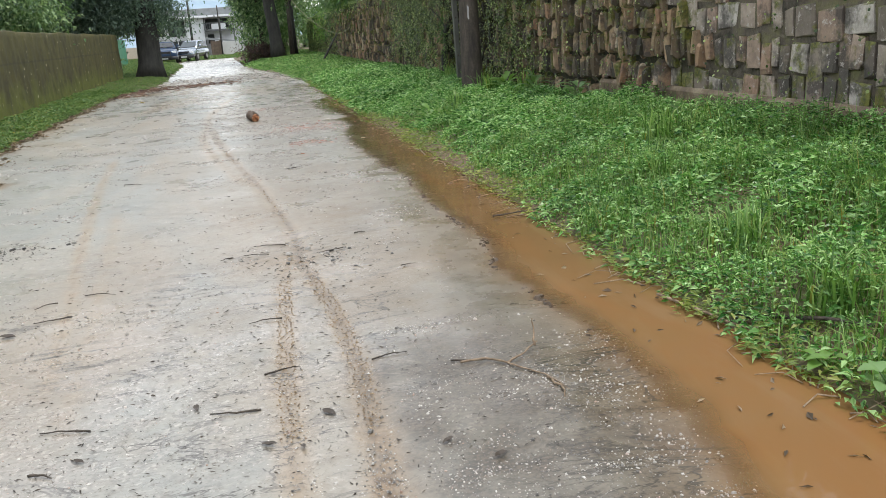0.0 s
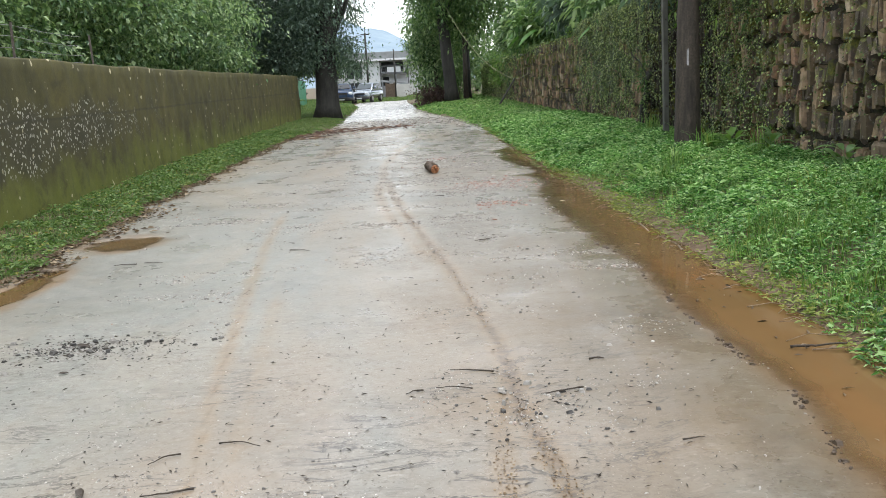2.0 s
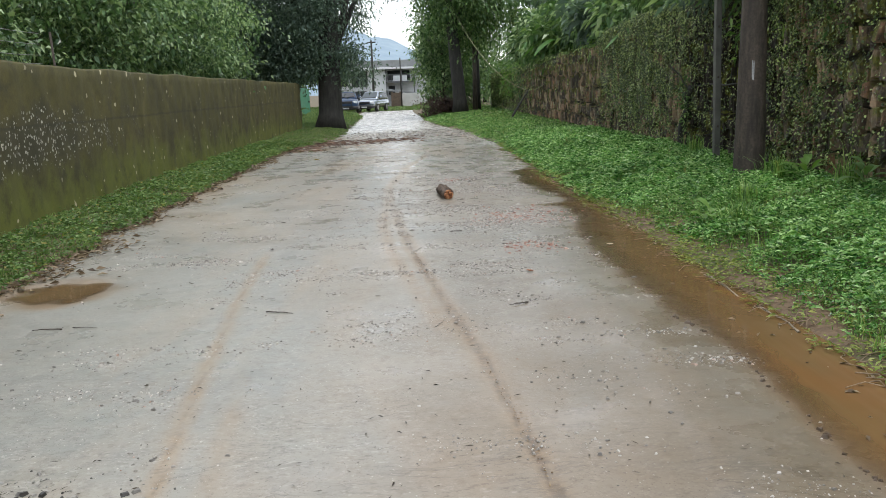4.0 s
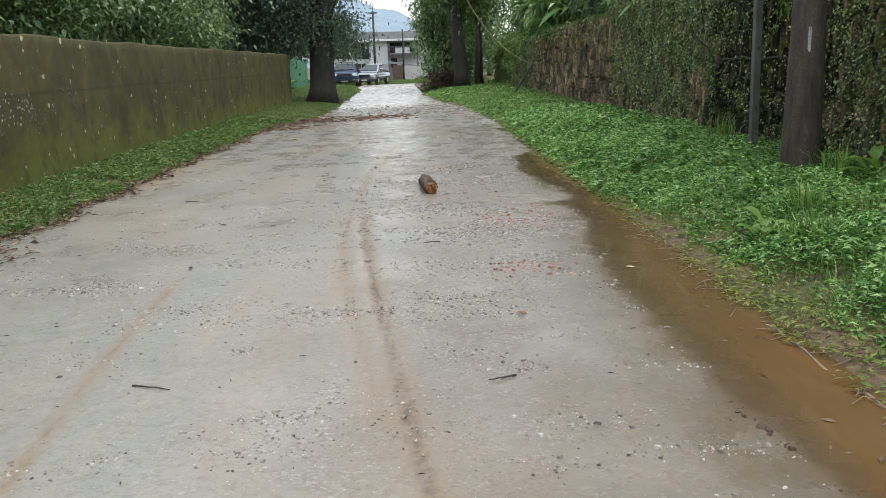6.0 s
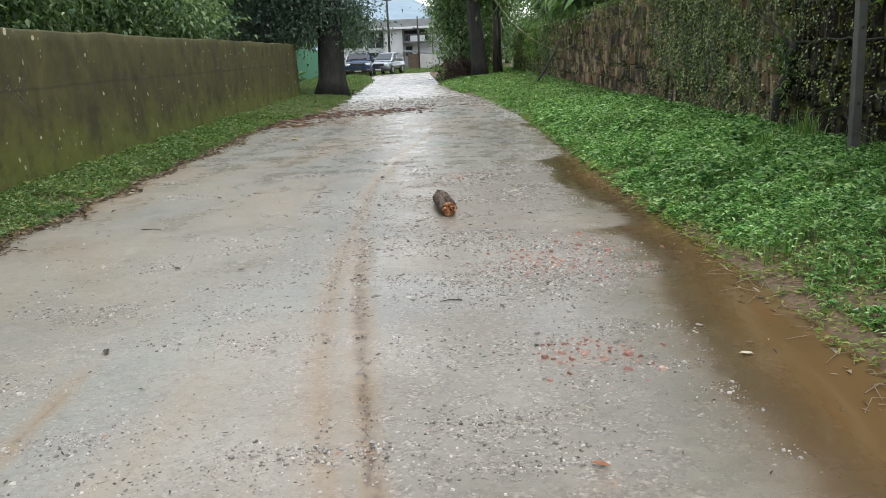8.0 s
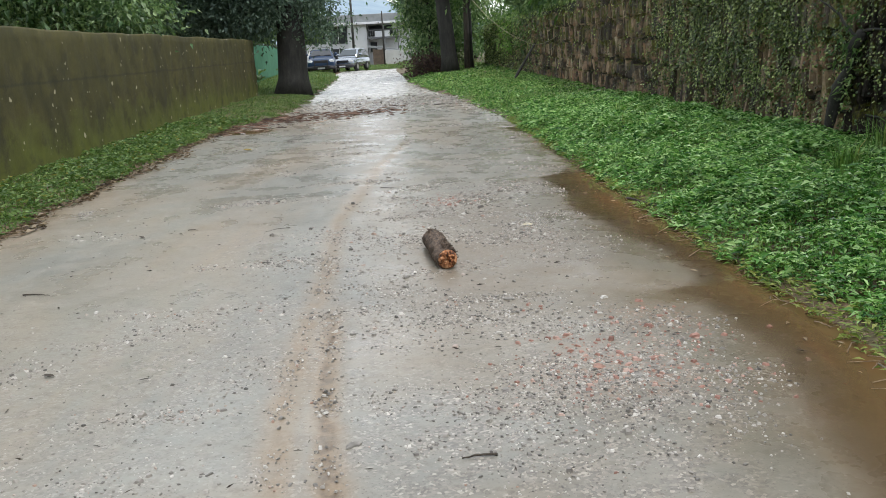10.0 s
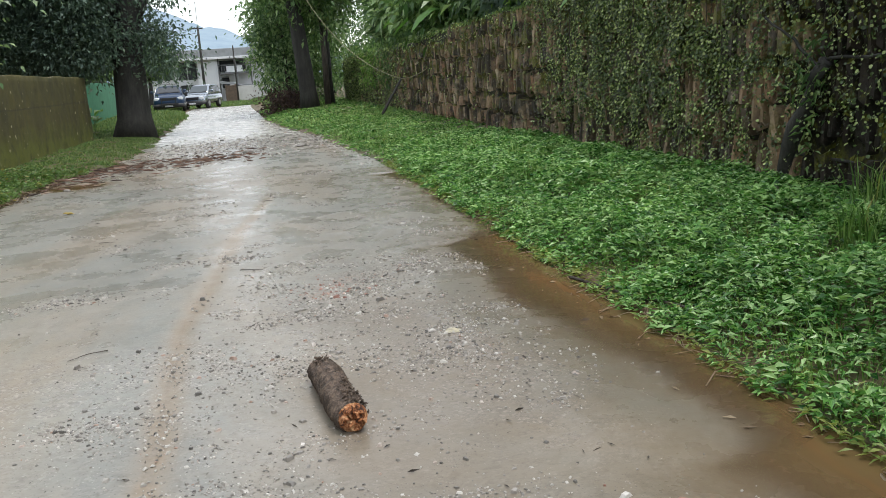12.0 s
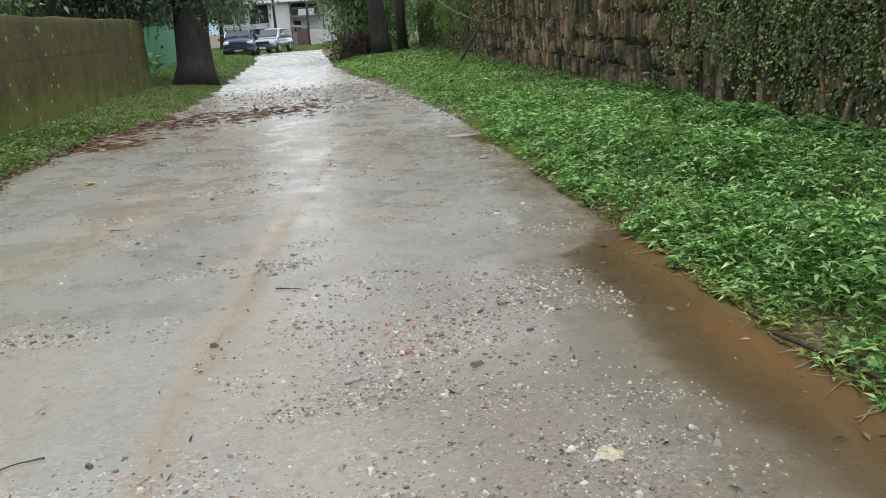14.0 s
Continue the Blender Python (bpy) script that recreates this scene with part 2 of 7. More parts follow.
def make_stone(name, moss_top, tones, lichen=0.7, gloss=0.5):
    m, nt, b = material(name)
    r = per_piece(nt)
    col = ramp(nt, r, *tones)
    face = grain(nt, 9, 5, 0.65)
    col = mix(nt, ramp(nt, face, (0.35, 0.0), (0.65, 0.75)), col, mix(nt, 0.6, col, (0.07, 0.055, 0.045)))
    blot = ramp(nt, grain(nt, 1.9, 5, 0.68), (0.47, 0.0), (0.57, 0.85))
    col = mix(nt, blot, col, (0.05, 0.045, 0.04))
    pale = ramp(nt, grain(nt, 16, 4, 0.7), (0.58, 0.0), (0.66, lichen))
    col = mix(nt, pale, col, (0.5, 0.46, 0.42))
    z = axis(nt, 2)
    mossf = calc(nt, 'ADD', grain(nt, 3.3, 5, 0.65), calc(nt, 'MULTIPLY', calc(nt, 'SUBTRACT', z, 1.2), moss_top))
    up = axis(nt, 2, nt.nodes.new("ShaderNodeNewGeometry").outputs["Normal"])
    mossf = calc(nt, 'ADD', mossf, calc(nt, 'MULTIPLY', up, 0.22))
    moss = ramp(nt, mossf, (0.53, 0.0), (0.63, 0.9))
    col = mix(nt, moss, col, mix(nt, ramp(nt, grain(nt, 30, 3), (0.35, 0.0), (0.65, 1.0)), (0.05, 0.06, 0.012), (0.16, 0.165, 0.022)))
    put(nt, b.inputs["Base Color"], col)
    b.inputs["Roughness"].default_value = 0.7
    b.inputs["Specular IOR Level"].default_value = gloss
    bump(nt, b, mix(nt, 0.5, face, grain(nt, 45, 4)), 0.7, 0.02)
    return m


def make_mortar():
    m, nt, b = material("mossy_mortar")
    n = grain(nt, 4, 5, 0.65)
    # Near-black low tones put the shade of the gaps into the mortar colour.
    col = ramp(nt, n, (0.35, (0.012, 0.011, 0.008)), (0.52, (0.03, 0.028, 0.014)), (0.66, (0.10, 0.105, 0.018)))
    lime = calc(nt, 'MULTIPLY', calc(nt, 'SUBTRACT', 8.8, axis(nt, 1)), 1.5, True)
    col = mix(nt, lime, col, ramp(nt, n, (0.35, (0.035, 0.03, 0.022)), (0.5, (0.11, 0.092, 0.07)), (0.66, (0.15, 0.14, 0.07))))
    put(nt, b.inputs["Base Color"], col)
    b.inputs["Roughness"].default_value = 0.85
    bump(nt, b, grain(nt, 18, 5), 0.8, 0.03)
    return m


def make_plinth():
    m, nt, b = material("stained_render")
    n = grain(nt, 3, 5, 0.65)
    col = ramp(nt, n, (0.3, (0.06, 0.042, 0.028)), (0.5, (0.19, 0.14, 0.09)), (0.7, (0.36, 0.30, 0.21)))
    put(nt, b.inputs["Base Color"], col)
    b.inputs["Roughness"].default_value = 0.75
    bump(nt, b, grain(nt, 25, 5), 0.5, 0.02)
    return m


def make_moss_wall():
    m, nt, b = material("mossy_plaster")
    p = position(nt)
    z = axis(nt, 2, p)
    y = axis(nt, 1, p)
    n1, n2, n3 = grain(nt, 1.1, 5, 0.65), grain(nt, 7, 5, 0.65), grain(nt, 40, 4)
    col = ramp(nt, n1, (0.3, (0.042, 0.040, 0.012)), (0.5, (0.082, 0.074, 0.019)), (0.72, (0.12, 0.102, 0.026)))
    col = mix(nt, ramp(nt, n2, (0.35, 0.0), (0.7, 0.6)), col, (0.05, 0.046, 0.014))
    drip = grain(nt, 1.0, 4, 0.6, scaled(nt, p, (1, 2.6, 0.8)))
    col = mix(nt, ramp(nt, drip, (0.54, 0.0), (0.74, 0.22)), col, (0.13, 0.125, 0.03))
    low = calc(nt, 'ADD', calc(nt, 'MULTIPLY', calc(nt, 'SUBTRACT', 0.75, z), 0.55), calc(nt, 'MULTIPLY', n1, 0.9))
    col = mix(nt, ramp(nt, low, (0.38, 0.0), (0.7, 0.9)), col, mix(nt, n2, (0.085, 0.105, 0.019), (0.165, 0.178, 0.026)))
    band = calc(nt, 'SUBTRACT', 1.0, calc(nt, 'MULTIPLY', calc(nt, 'ABSOLUTE', calc(nt, 'SUBTRACT', z, 1.08)), 1.5))
    nearpart = calc(nt, 'MULTIPLY', calc(nt, 'SUBTRACT', 21.0, y), 0.11, True)
    rub = calc(nt, 'ADD', calc(nt, 'MULTIPLY', calc(nt, 'MULTIPLY', band, nearpart), 0.6), calc(nt, 'MULTIPLY', grain(nt, 1.3, 5, 0.65), 0.65))
    region = ramp(nt, rub, (0.44, 0.0), (0.66, 1.0))
    col = mix(nt, calc(nt, 'MULTIPLY', region, 0.6), col, (0.045, 0.043, 0.026))
    wob = mix(nt, 0.09, p, position_noise(nt, 9.0), 'ADD')
    lot = axis(nt, 0, cells(nt, 17, 'F1', wob, "Color"))
    flakes = calc(nt, 'MULTIPLY', ramp(nt, cells(nt, 17, 'F1', wob), (0.26, 1.0), (0.36, 0.0)), ramp(nt, lot, (0.18, 0.0), (0.22, 1.0)))
    col = mix(nt, calc(nt, 'MULTIPLY', calc(nt, 'MULTIPLY', flakes, ramp(nt, region, (0.15, 0.0), (0.5, 1.0))), 0.85), col, mix(nt, lot, (0.30, 0.30, 0.25), (0.60, 0.58, 0.48)))
    lot2 = axis(nt, 1, cells(nt, 5.5, 'F1', wob, "Color"))
    chips = calc(nt, 'MULTIPLY', ramp(nt, calc(nt, 'ADD', cells(nt, 5.5, 'F1', wob), calc(nt, 'MULTIPLY', n2, 0.3)), (0.30, 1.0), (0.34, 0.0)), ramp(nt, lot2, (0.80, 0.0), (0.83, 1.0)))
    col = mix(nt, calc(nt, 'MULTIPLY', chips, 0.9), col, (0.52, 0.47, 0.31))
    lot3 = axis(nt, 2, cells(nt, 13, 'F1', p, "Color"))
    spots = calc(nt, 'MULTIPLY', ramp(nt, cells(nt, 13, 'F1', p), (0.16, 1.0), (0.24, 0.0)), ramp(nt, lot3, (0.94, 0.0), (0.96, 0.8)))
    col = mix(nt, spots, col, (0.40, 0.37, 0.25))
    joint = ramp(nt, calc(nt, 'ABSOLUTE', calc(nt, 'SUBTRACT', calc(nt, 'ADD', z, calc(nt, 'MULTIPLY', n1, 0.1)), 1.34)), (0.006, 0.55), (0.03, 0.0))
    col = mix(nt, joint, col, (0.03, 0.029, 0.015))
    grime = ramp(nt, grain(nt, 2.6, 6, 0.72), (0.5, 0.0), (0.68, 0.7))
    col = mix(nt, grime, col, (0.032, 0.03, 0.012))
    put(nt, b.inputs["Base Color"], col)
    b.inputs["Roughness"].default_value = 0.8
    bump(nt, b, mix(nt, 0.5, mix(nt, 0.5, n2, n3), mix(nt, region, 0.5, flakes)), 0.6, 0.02)
    return m


def make_bark(name, a, c, scale=1.0):
    m, nt, b = material(name)
    p = position(nt)
    n = grain(nt, 5 * scale, 5, 0.65, scaled(nt, p, (1.6, 1.6, 0.35)))
    f = grain(nt, 30 * scale, 4, 0.6)
    put(nt, b.inputs["Base Color"], mix(nt, ramp(nt, n, (0.35, 0.0), (0.65, 1.0)), a, mix(nt, ramp(nt, f, (0.4, 0.0), (0.6, 0.5)), c, a)))
    b.inputs["Roughness"].default_value = 0.8
    bump(nt, b, mix(nt, 0.4, n, f), 0.8, 0.03)
    return m


def make_plain(name, col, rough=0.5, metal=0.0, vary=0.25, scale=6.0, spec=0.5):
    m, nt, b = material(name)
    n = grain(nt, scale, 4)
    dark = tuple(c * (1 - vary) for c in col)
    put(nt, b.inputs["Base Color"], mix(nt, ramp(nt, n, (0.3, 0.0), (0.7, 1.0)), dark, col))
    b.inputs["Roughness"].default_value, b.inputs["Metallic"].default_value = rough, metal
    b.inputs["Specular IOR Level"].default_value = spec
    return m


def make_pebble():
    m, nt, b = material("pebble")
    r = nt.nodes.new("ShaderNodeNewGeometry").outputs["Random Per Island"]
    col = ramp(nt, r, (0.0, (0.09, 0.085, 0.078)), (0.22, (0.24, 0.225, 0.205)), (0.55, (0.40, 0.37, 0.33)), (0.94, (0.74, 0.71, 0.66)), (1.0, (0.42, 0.26, 0.19)))
    put(nt, b.inputs["Base Color"], mix(nt, grain(nt, 80, 3), col, mix(nt, 0.5, col, (0.1, 0.09, 0.08))))
    b.inputs["Roughness"].default_value = 0.45
    return m


def make_cut_wood():
    m, nt, b = material("broken_wood")
    n = grain(nt, 28, 5, 0.7)
    put(nt, b.inputs["Base Color"], ramp(nt, n, (0.38, (0.05, 0.018, 0.009)), (0.48, (0.40, 0.145, 0.05)), (0.62, (0.72, 0.43, 0.23))))
    b.inputs["Roughness"].default_value = 0.8
    bump(nt, b, n, 1.0, 0.03)
    return m


ROAD, WATER, SOIL = make_road(), make_water(), make_soil()
STONE_BLOCK = make_stone("rubble_block", -0.06, ((0.0, (0.12, 0.10, 0.085)), (0.25, (0.30, 0.25, 0.20)), (0.5, (0.44, 0.38, 0.32)), (0.75, (0.36, 0.23, 0.16)), (1.0, (0.58, 0.54, 0.49))), 0.8)
STONE_SLAB = make_stone("upright_slab", 0.07, ((0.0, (0.05, 0.04, 0.026)), (0.35, (0.22, 0.155, 0.09)), (0.65, (0.45, 0.32, 0.195)), (0.85, (0.36, 0.20, 0.115)), (1.0, (0.58, 0.47, 0.33))), 0.35)
# Near-black tones: deep shade of the recess and wet algae in one colour.
STONE_DARK = make_stone("shaded_algae_slab", 0.0, ((0.0, (0.010, 0.010, 0.008)), (0.5, (0.022, 0.02, 0.015)), (1.0, (0.05, 0.042, 0.03))), 0.05, 0.15)
MORTAR, PLINTH, MOSS_WALL = make_mortar(), make_plinth(), make_moss_wall()
BARK_DARK = make_bark("dark_bark", (0.02, 0.02, 0.018), (0.055, 0.052, 0.045))
BARK_GREY = make_bark("grey_bark", (0.045, 0.038, 0.03), (0.13, 0.11, 0.09))
BARK_LOG = make_bark("log_bark", (0.035, 0.024, 0.018), (0.24, 0.175, 0.13), 4.0)
TWIG = make_bark("twig_bark", (0.035, 0.028, 0.022), (0.10, 0.08, 0.06), 3.0)
TWIG_PALE = make_bark("pale_twig", (0.16, 0.11, 0.07), (0.36, 0.27, 0.18), 3.0)
CUT_WOOD, PEBBLE = make_cut_wood(), make_pebble()
POLE_RUST = make_bark("weathered_pole", (0.035, 0.029, 0.024), (0.105, 0.083, 0.065), 1.2)
CONCRETE = make_plain("grey_concrete", (0.13, 0.13, 0.115), 0.8, 0, 0.45, 5)
CONCRETE_PALE = make_plain("pale_concrete", (0.36, 0.30, 0.22), 0.7, 0, 0.7, 14)


# ---- mesh helpers ----
def raw_mesh(name, verts, faces, mat, smooth=False):
    """One mesh from arrays: faces is an (n, 3) or (n, 4) array, or a list of such arrays."""
    verts = np.asarray(verts, dtype=np.float32)
    groups = faces if isinstance(faces, list) else [faces]
    groups = [np.asarray(f, dtype=np.int32) for f in groups if len(f)]
    me = bpy.data.meshes.new(name)
    me.vertices.add(len(verts))
    me.vertices.foreach_set("co", verts.ravel())
    me.loops.add(sum(f.size for f in groups))
    me.polygons.add(sum(len(f) for f in groups))
    me.loops.foreach_set("vertex_index", np.concatenate([f.ravel() for f in groups]))
    sizes = np.concatenate([np.full(len(f), f.shape[1], dtype=np.int32) for f in groups])
    me.polygons.foreach_set("loop_start", np.concatenate([[0], np.cumsum(sizes)[:-1]]).astype(np.int32))
    me.polygons.foreach_set("use_smooth", np.full(len(sizes), smooth))
    me.update(calc_edges=True)
    me.materials.append(mat)
    return me


def under(ob, parent):
    ob.parent = parent
    return ob


def part(name, bm, mat, parent, label="", smooth=False):
    """Links a bmesh as one mesh object under a thing or a part."""
    me = bpy.data.meshes.new(name)
    bmesh.ops.recalc_face_normals(bm, faces=bm.faces)
    for f in bm.faces:
        f.smooth = smooth
    bm.to_mesh(me)
    bm.free()
    me.materials.append(mat)
    ob = new(name, me)
    if parent is not None:
        ob.parent = parent
    return tagged(ob, label) if label else ob


def mesh_part(name, verts, faces, mat, parent, label="", smooth=True):
    ob = new(name, raw_mesh(name, verts, faces, mat, smooth))
    if parent is not None:
        ob.parent = parent
    return tagged(ob, label) if label else ob


def thing(name, m, label, category, group="", kind=""):
    ob = new(name)
    ob.empty_display_size = 0.1
    ob.matrix_world = m
    return tagged(ob, label, category, group, kind)


def box(bm, x0, x1, y0, y1, z0, z1, bevel=0.0):
    made = bmesh.ops.create_cube(bm, size=1.0)["verts"]
    for v in made:
        v.co = Vector(((x0 + x1) / 2 + v.co.x * (x1 - x0), (y0 + y1) / 2 + v.co.y * (y1 - y0), (z0 + z1) / 2 + v.co.z * (z1 - z0)))
    if bevel:
        edges = {e for v in made for e in v.link_edges}
        bmesh.ops.bevel(bm, geom=list(edges), offset=bevel, segments=2, affect='EDGES', profile=0.6)
    return bm


def boxed(*a, bevel=0.0):
    return box(bmesh.new(), *a, bevel=bevel)


def prism(outline, y0, y1, bevel=0.0):
    """A solid from an outline of (x, z) points, from y0 to y1."""
    bm = bmesh.new()
    a = [bm.verts.new((x, y0, z)) for x, z in outline]
    c = [bm.verts.new((x, y1, z)) for x, z in outline]
    bm.faces.new(a)
    bm.faces.new(c[::-1])
    for i in range(len(a)):
        j = (i + 1) % len(a)
        bm.faces.new((a[j], a[i], c[i], c[j]))
    if bevel:
        bmesh.ops.bevel(bm, geom=list(bm.edges), offset=bevel, segments=2, affect='EDGES', profile=0.6)
    return bm


def tube(points, radii, sides=8, rough=0.0, seed=0):
    """A tapered tube along points, with uneven skin: vertices and quads."""
    r = np.random.default_rng(seed)
    pts = np.asarray(points, float)
    radii = np.broadcast_to(np.asarray(radii, float), (len(pts),))
    tang = np.gradient(pts, axis=0)
    tang /= np.linalg.norm(tang, axis=1)[:, None] + 1e-9
    ref = np.where(np.abs(tang[:, 2:3]) > 0.8, np.array([[1.0, 0, 0]]), np.array([[0, 0, 1.0]]))
    if np.abs(tang[:, 2]).max() > 0.8:
        ref = np.broadcast_to(np.array([1.0, 0.02, 0]), tang.shape)
    u = np.cross(tang, ref)
    u /= np.linalg.norm(u, axis=1)[:, None] + 1e-9
    v = np.cross(tang, u)
    ang = np.linspace(0, 2 * np.pi, sides, endpoint=False)
    wob = 1 + rough * r.normal(size=(len(pts), sides))
    ring = pts[:, None, :] + (radii[:, None] * wob)[:, :, None] * (np.cos(ang)[None, :, None] * u[:, None, :] + np.sin(ang)[None, :, None] * v[:, None, :])
    verts = ring.reshape(-1, 3)
    verts = np.vstack([verts, pts[:1], pts[-1:]])
    q, n = [], len(pts)
    for i in range(n - 1):
        for j in range(sides):
            k = (j + 1) % sides
            q.append((i * sides + j, i * sides + k, (i + 1) * sides + k, (i + 1) * sides + j))
    t = [(n * sides, (j + 1) % sides, j) for j in range(sides)] + [(n * sides + 1, (n - 1) * sides + j, (n - 1) * sides + (j + 1) % sides) for j in range(sides)]
    return verts, np.array(q), np.array(t)


def joined(pieces):
    """Several (verts, quads, tris) as one."""
    vs, qs, ts, at = [], [], [], 0
    for v, q, t in pieces:
        vs.append(v), qs.append(q + at), ts.append(t + at)
        at += len(v)
    return np.vstack(vs), [np.vstack(qs), np.vstack(ts)]


def unit(a):
    return a / (np.linalg.norm(a, axis=1)[:, None] + 1e-9)


def leaf_mesh(P, D, length, width, droop=0.25, fold=0.25, r=rng, plain=False):
    """Folded, drooping leaves at P that point along D: vertices and triangles."""
    n = len(P)
    D = unit(D)
    S = unit(np.cross(D, np.array([[0, 0, 1.0]]) + 0.55 * r.normal(size=(n, 3))))
    N = np.cross(S, D)
    N *= np.sign(N[:, 2:3] + 1e-6)
    L = (np.broadcast_to(length, (n,)))[:, None]
    W = (np.broadcast_to(width, (n,)))[:, None]
    mid = P + D * L * 0.5
    down = np.array([[0, 0, -1.0]])
    tip = P + D * L + down * L * droop
    left = P + D * L * 0.42 + S * W * 0.5 + N * W * fold
    right = P + D * L * 0.42 - S * W * 0.5 + N * W * fold
    if plain:
        V = np.stack([P, left, tip, right], axis=1).reshape(-1, 3)
        F = np.array([(0, 2, 1), (0, 3, 2)])
        return V, (F[None] + 4 * np.arange(n)[:, None, None]).reshape(-1, 3)
    V = np.stack([P, left, mid + down * L * droop * 0.3, right, tip], axis=1).reshape(-1, 3)
    F = np.array([(0, 2, 1), (0, 3, 2), (1, 2, 4), (2, 3, 4)])
    return V, (F[None] + 5 * np.arange(n)[:, None, None]).reshape(-1, 3)


def blade_mesh(P, height, width, lean, r=rng):
    """Bent grass blades rising from P."""
    n = len(P)
    a = r.uniform(0, 2 * np.pi, n)
    out = np.stack([np.cos(a), np.sin(a), np.zeros(n)], 1)
    side = np.stack([-np.sin(a), np.cos(a), np.zeros(n)], 1)
    H = np.broadcast_to(height, (n,))[:, None]
    W = np.broadcast_to(width, (n,))[:, None]
    K = np.broadcast_to(lean, (n,))[:, None]
    up = np.array([[0, 0, 1.0]])
    m = P + up * H * 0.62 + out * H * K * 0.35
    t = P + up * H * (0.98 - 0.35 * K) + out * H * K
    V = np.stack([P - side * W * .5, P + side * W * .5, m - side * W * .4, m + side * W * .4, t], 1).reshape(-1, 3)
    F = np.array([(0, 1, 3), (0, 3, 2), (2, 3, 4)])
    return V, (F[None] + 5 * np.arange(n)[:, None, None]).reshape(-1, 3)


# ---- lie of the land ----
def smooth_step(a, c, v):
    t = np.clip((np.asarray(v, float) - a) / (c - a), 0, 1)
    return t * t * (3 - 2 * t)


def waves(x, y, s, seed):
    """Cheap smooth variation of about -1 to 1, s metres across."""
    r = np.random.default_rng(seed)
    total = 0
    for k in range(5):
        a, ph, f = r.uniform(0, 2 * np.pi), r.uniform(0, 6.28), r.uniform(0.6, 1.7)
        total = total + np.sin((np.cos(a) * x + np.sin(a) * y) * f * 6.28 / s + ph)
    return total / 3.0


def road_left(y):
    return np.interp(y, [0, 5, 10, 14, 20, 26, 28, 30, 32, 35, 40, 50, 60, 72], [-3.7, -3.8, -3.75, -3.85, -3.85, -3.85, -3.75, -3.2, -3.0, -2.9, -3.0, -3.2, -3.6, -4.8]) + 0.12 * waves(y, 0 * y, 2.3, 3)


def road_right(y):
    return np.interp(y, [0, 25, 28, 31, 36, 41, 47, 55, 72], [2.07, 2.07, 2.0, 1.75, 1.4, 0.75, 0.3, 0.15, -0.3])


def shore(y):
    """Where the puddle's water meets the road."""
    return np.interp(y, [-3, 1, 2, 2.7, 3.3, 4.9, 5.6, 6.8, 8.5, 9.5, 10.5, 11.7, 13.2, 13.9, 14.4, 15.0, 15.15, 15.4, 16.2, 16.7, 17.7, 18.6, 19.6, 19.85, 20.4, 21.5, 22.6, 22.75, 24.2, 25.5, 25.65, 27],
                     [1.1, 1.2, 1.32, 1.46, 1.5, 1.4, 1.52, 1.45, 1.52, 1.42, 1.34, 1.33, 1.44, 1.62, 1.58, 1.46, 1.66, 1.71, 1.65, 1.54, 1.38, 1.47, 1.43, 1.72, 1.95, 1.95, 1.88, 2.02, 2.0, 1.7, 2.1, 2.2])


def dip(y):
    return -0.15 * smooth_step(45, 77, y)


def road_height(x, y):
    h = 0.006 + 0.003 * waves(x, y, 1.7, 5) + 0.0015 * waves(x, y, 0.4, 6)
    inside = (y > -4) & (y < 27)
    slope = np.clip((shore(y) - x) * 0.055, -0.045, 0.02)
    near = smooth_step(1.0, 0.0, np.abs(shore(y) - x) / 1.2)
    h = np.where(inside, np.where(x > shore(y) - 0.6, slope + 0.0012 * waves(x, y, 0.3, 8), h * (1 - near) + near * 0.02 + 0 * h), h)
    for cx, cy, rx, ry in ((-3.27, 10.85, 0.42, 0.45), (-3.5, 8.9, 0.16, 0.9), (-3.25, 27.5, 0.65, 0.5)):
        d = ((x - cx) / rx) ** 2 + ((y - cy) / ry) ** 2 + 0.35 * waves(x, y, 0.5, 9)
        h = h - 0.03 * smooth_step(1.2, 0.3, d)
    return h + dip(y)


def ground_height(x, y):
    right = x - road_right(y)
    left = road_left(y) - x
    g = np.where(right > 0, np.interp(right, [0, 0.03, 0.1, 0.35, 1.0, 1.7, 2.6, 4], [-0.03, 0.012, 0.022, 0.055, 0.16, 0.25, 0.33, 0.36]), 0)
    g = np.where(left > 0, np.interp(left, [0, 0.08, 0.5, 1.2, 3], [-0.03, 0.01, 0.08, 0.13, 0.16]), g)
    g = np.where((right <= 0) & (left <= 0), -0.07, g + 0.02 * waves(x, y, 0.9, 12) * np.clip(np.maximum(right, left), 0, 1))
    return g + dip(y)


def grid_mesh(name, xs, ys, height, mat, smooth=True):
    X, Y = np.meshgrid(xs, ys)
    Z = height(X, Y)
    V = np.stack([X.ravel(), Y.ravel(), Z.ravel()], 1)
    nx, ny = len(xs), len(ys)
    i = (np.arange(ny - 1)[:, None] * nx + np.arange(nx - 1)[None]).ravel()
    return raw_mesh(name, V, np.stack([i, i + 1, i + nx + 1, i + nx], 1), mat, smooth), V


far = np.array([8, 14, 25, 50, 110, 250, 600, 1500, 3000.0])
xs = np.concatenate([-far[::-1] - 5, np.arange(-5.6, 5.6, 0.09), far + 5])
ys = np.concatenate([-far[::-1], np.arange(-3, 46, 0.14), np.arange(46, 80, 0.5), far + 80])
ground_me, _ = grid_mesh("ground", xs, ys, ground_height, SOIL)
ground = tagged(new("ground", ground_me), "damp brown soil verge beside the road", "ground", "", "structure")


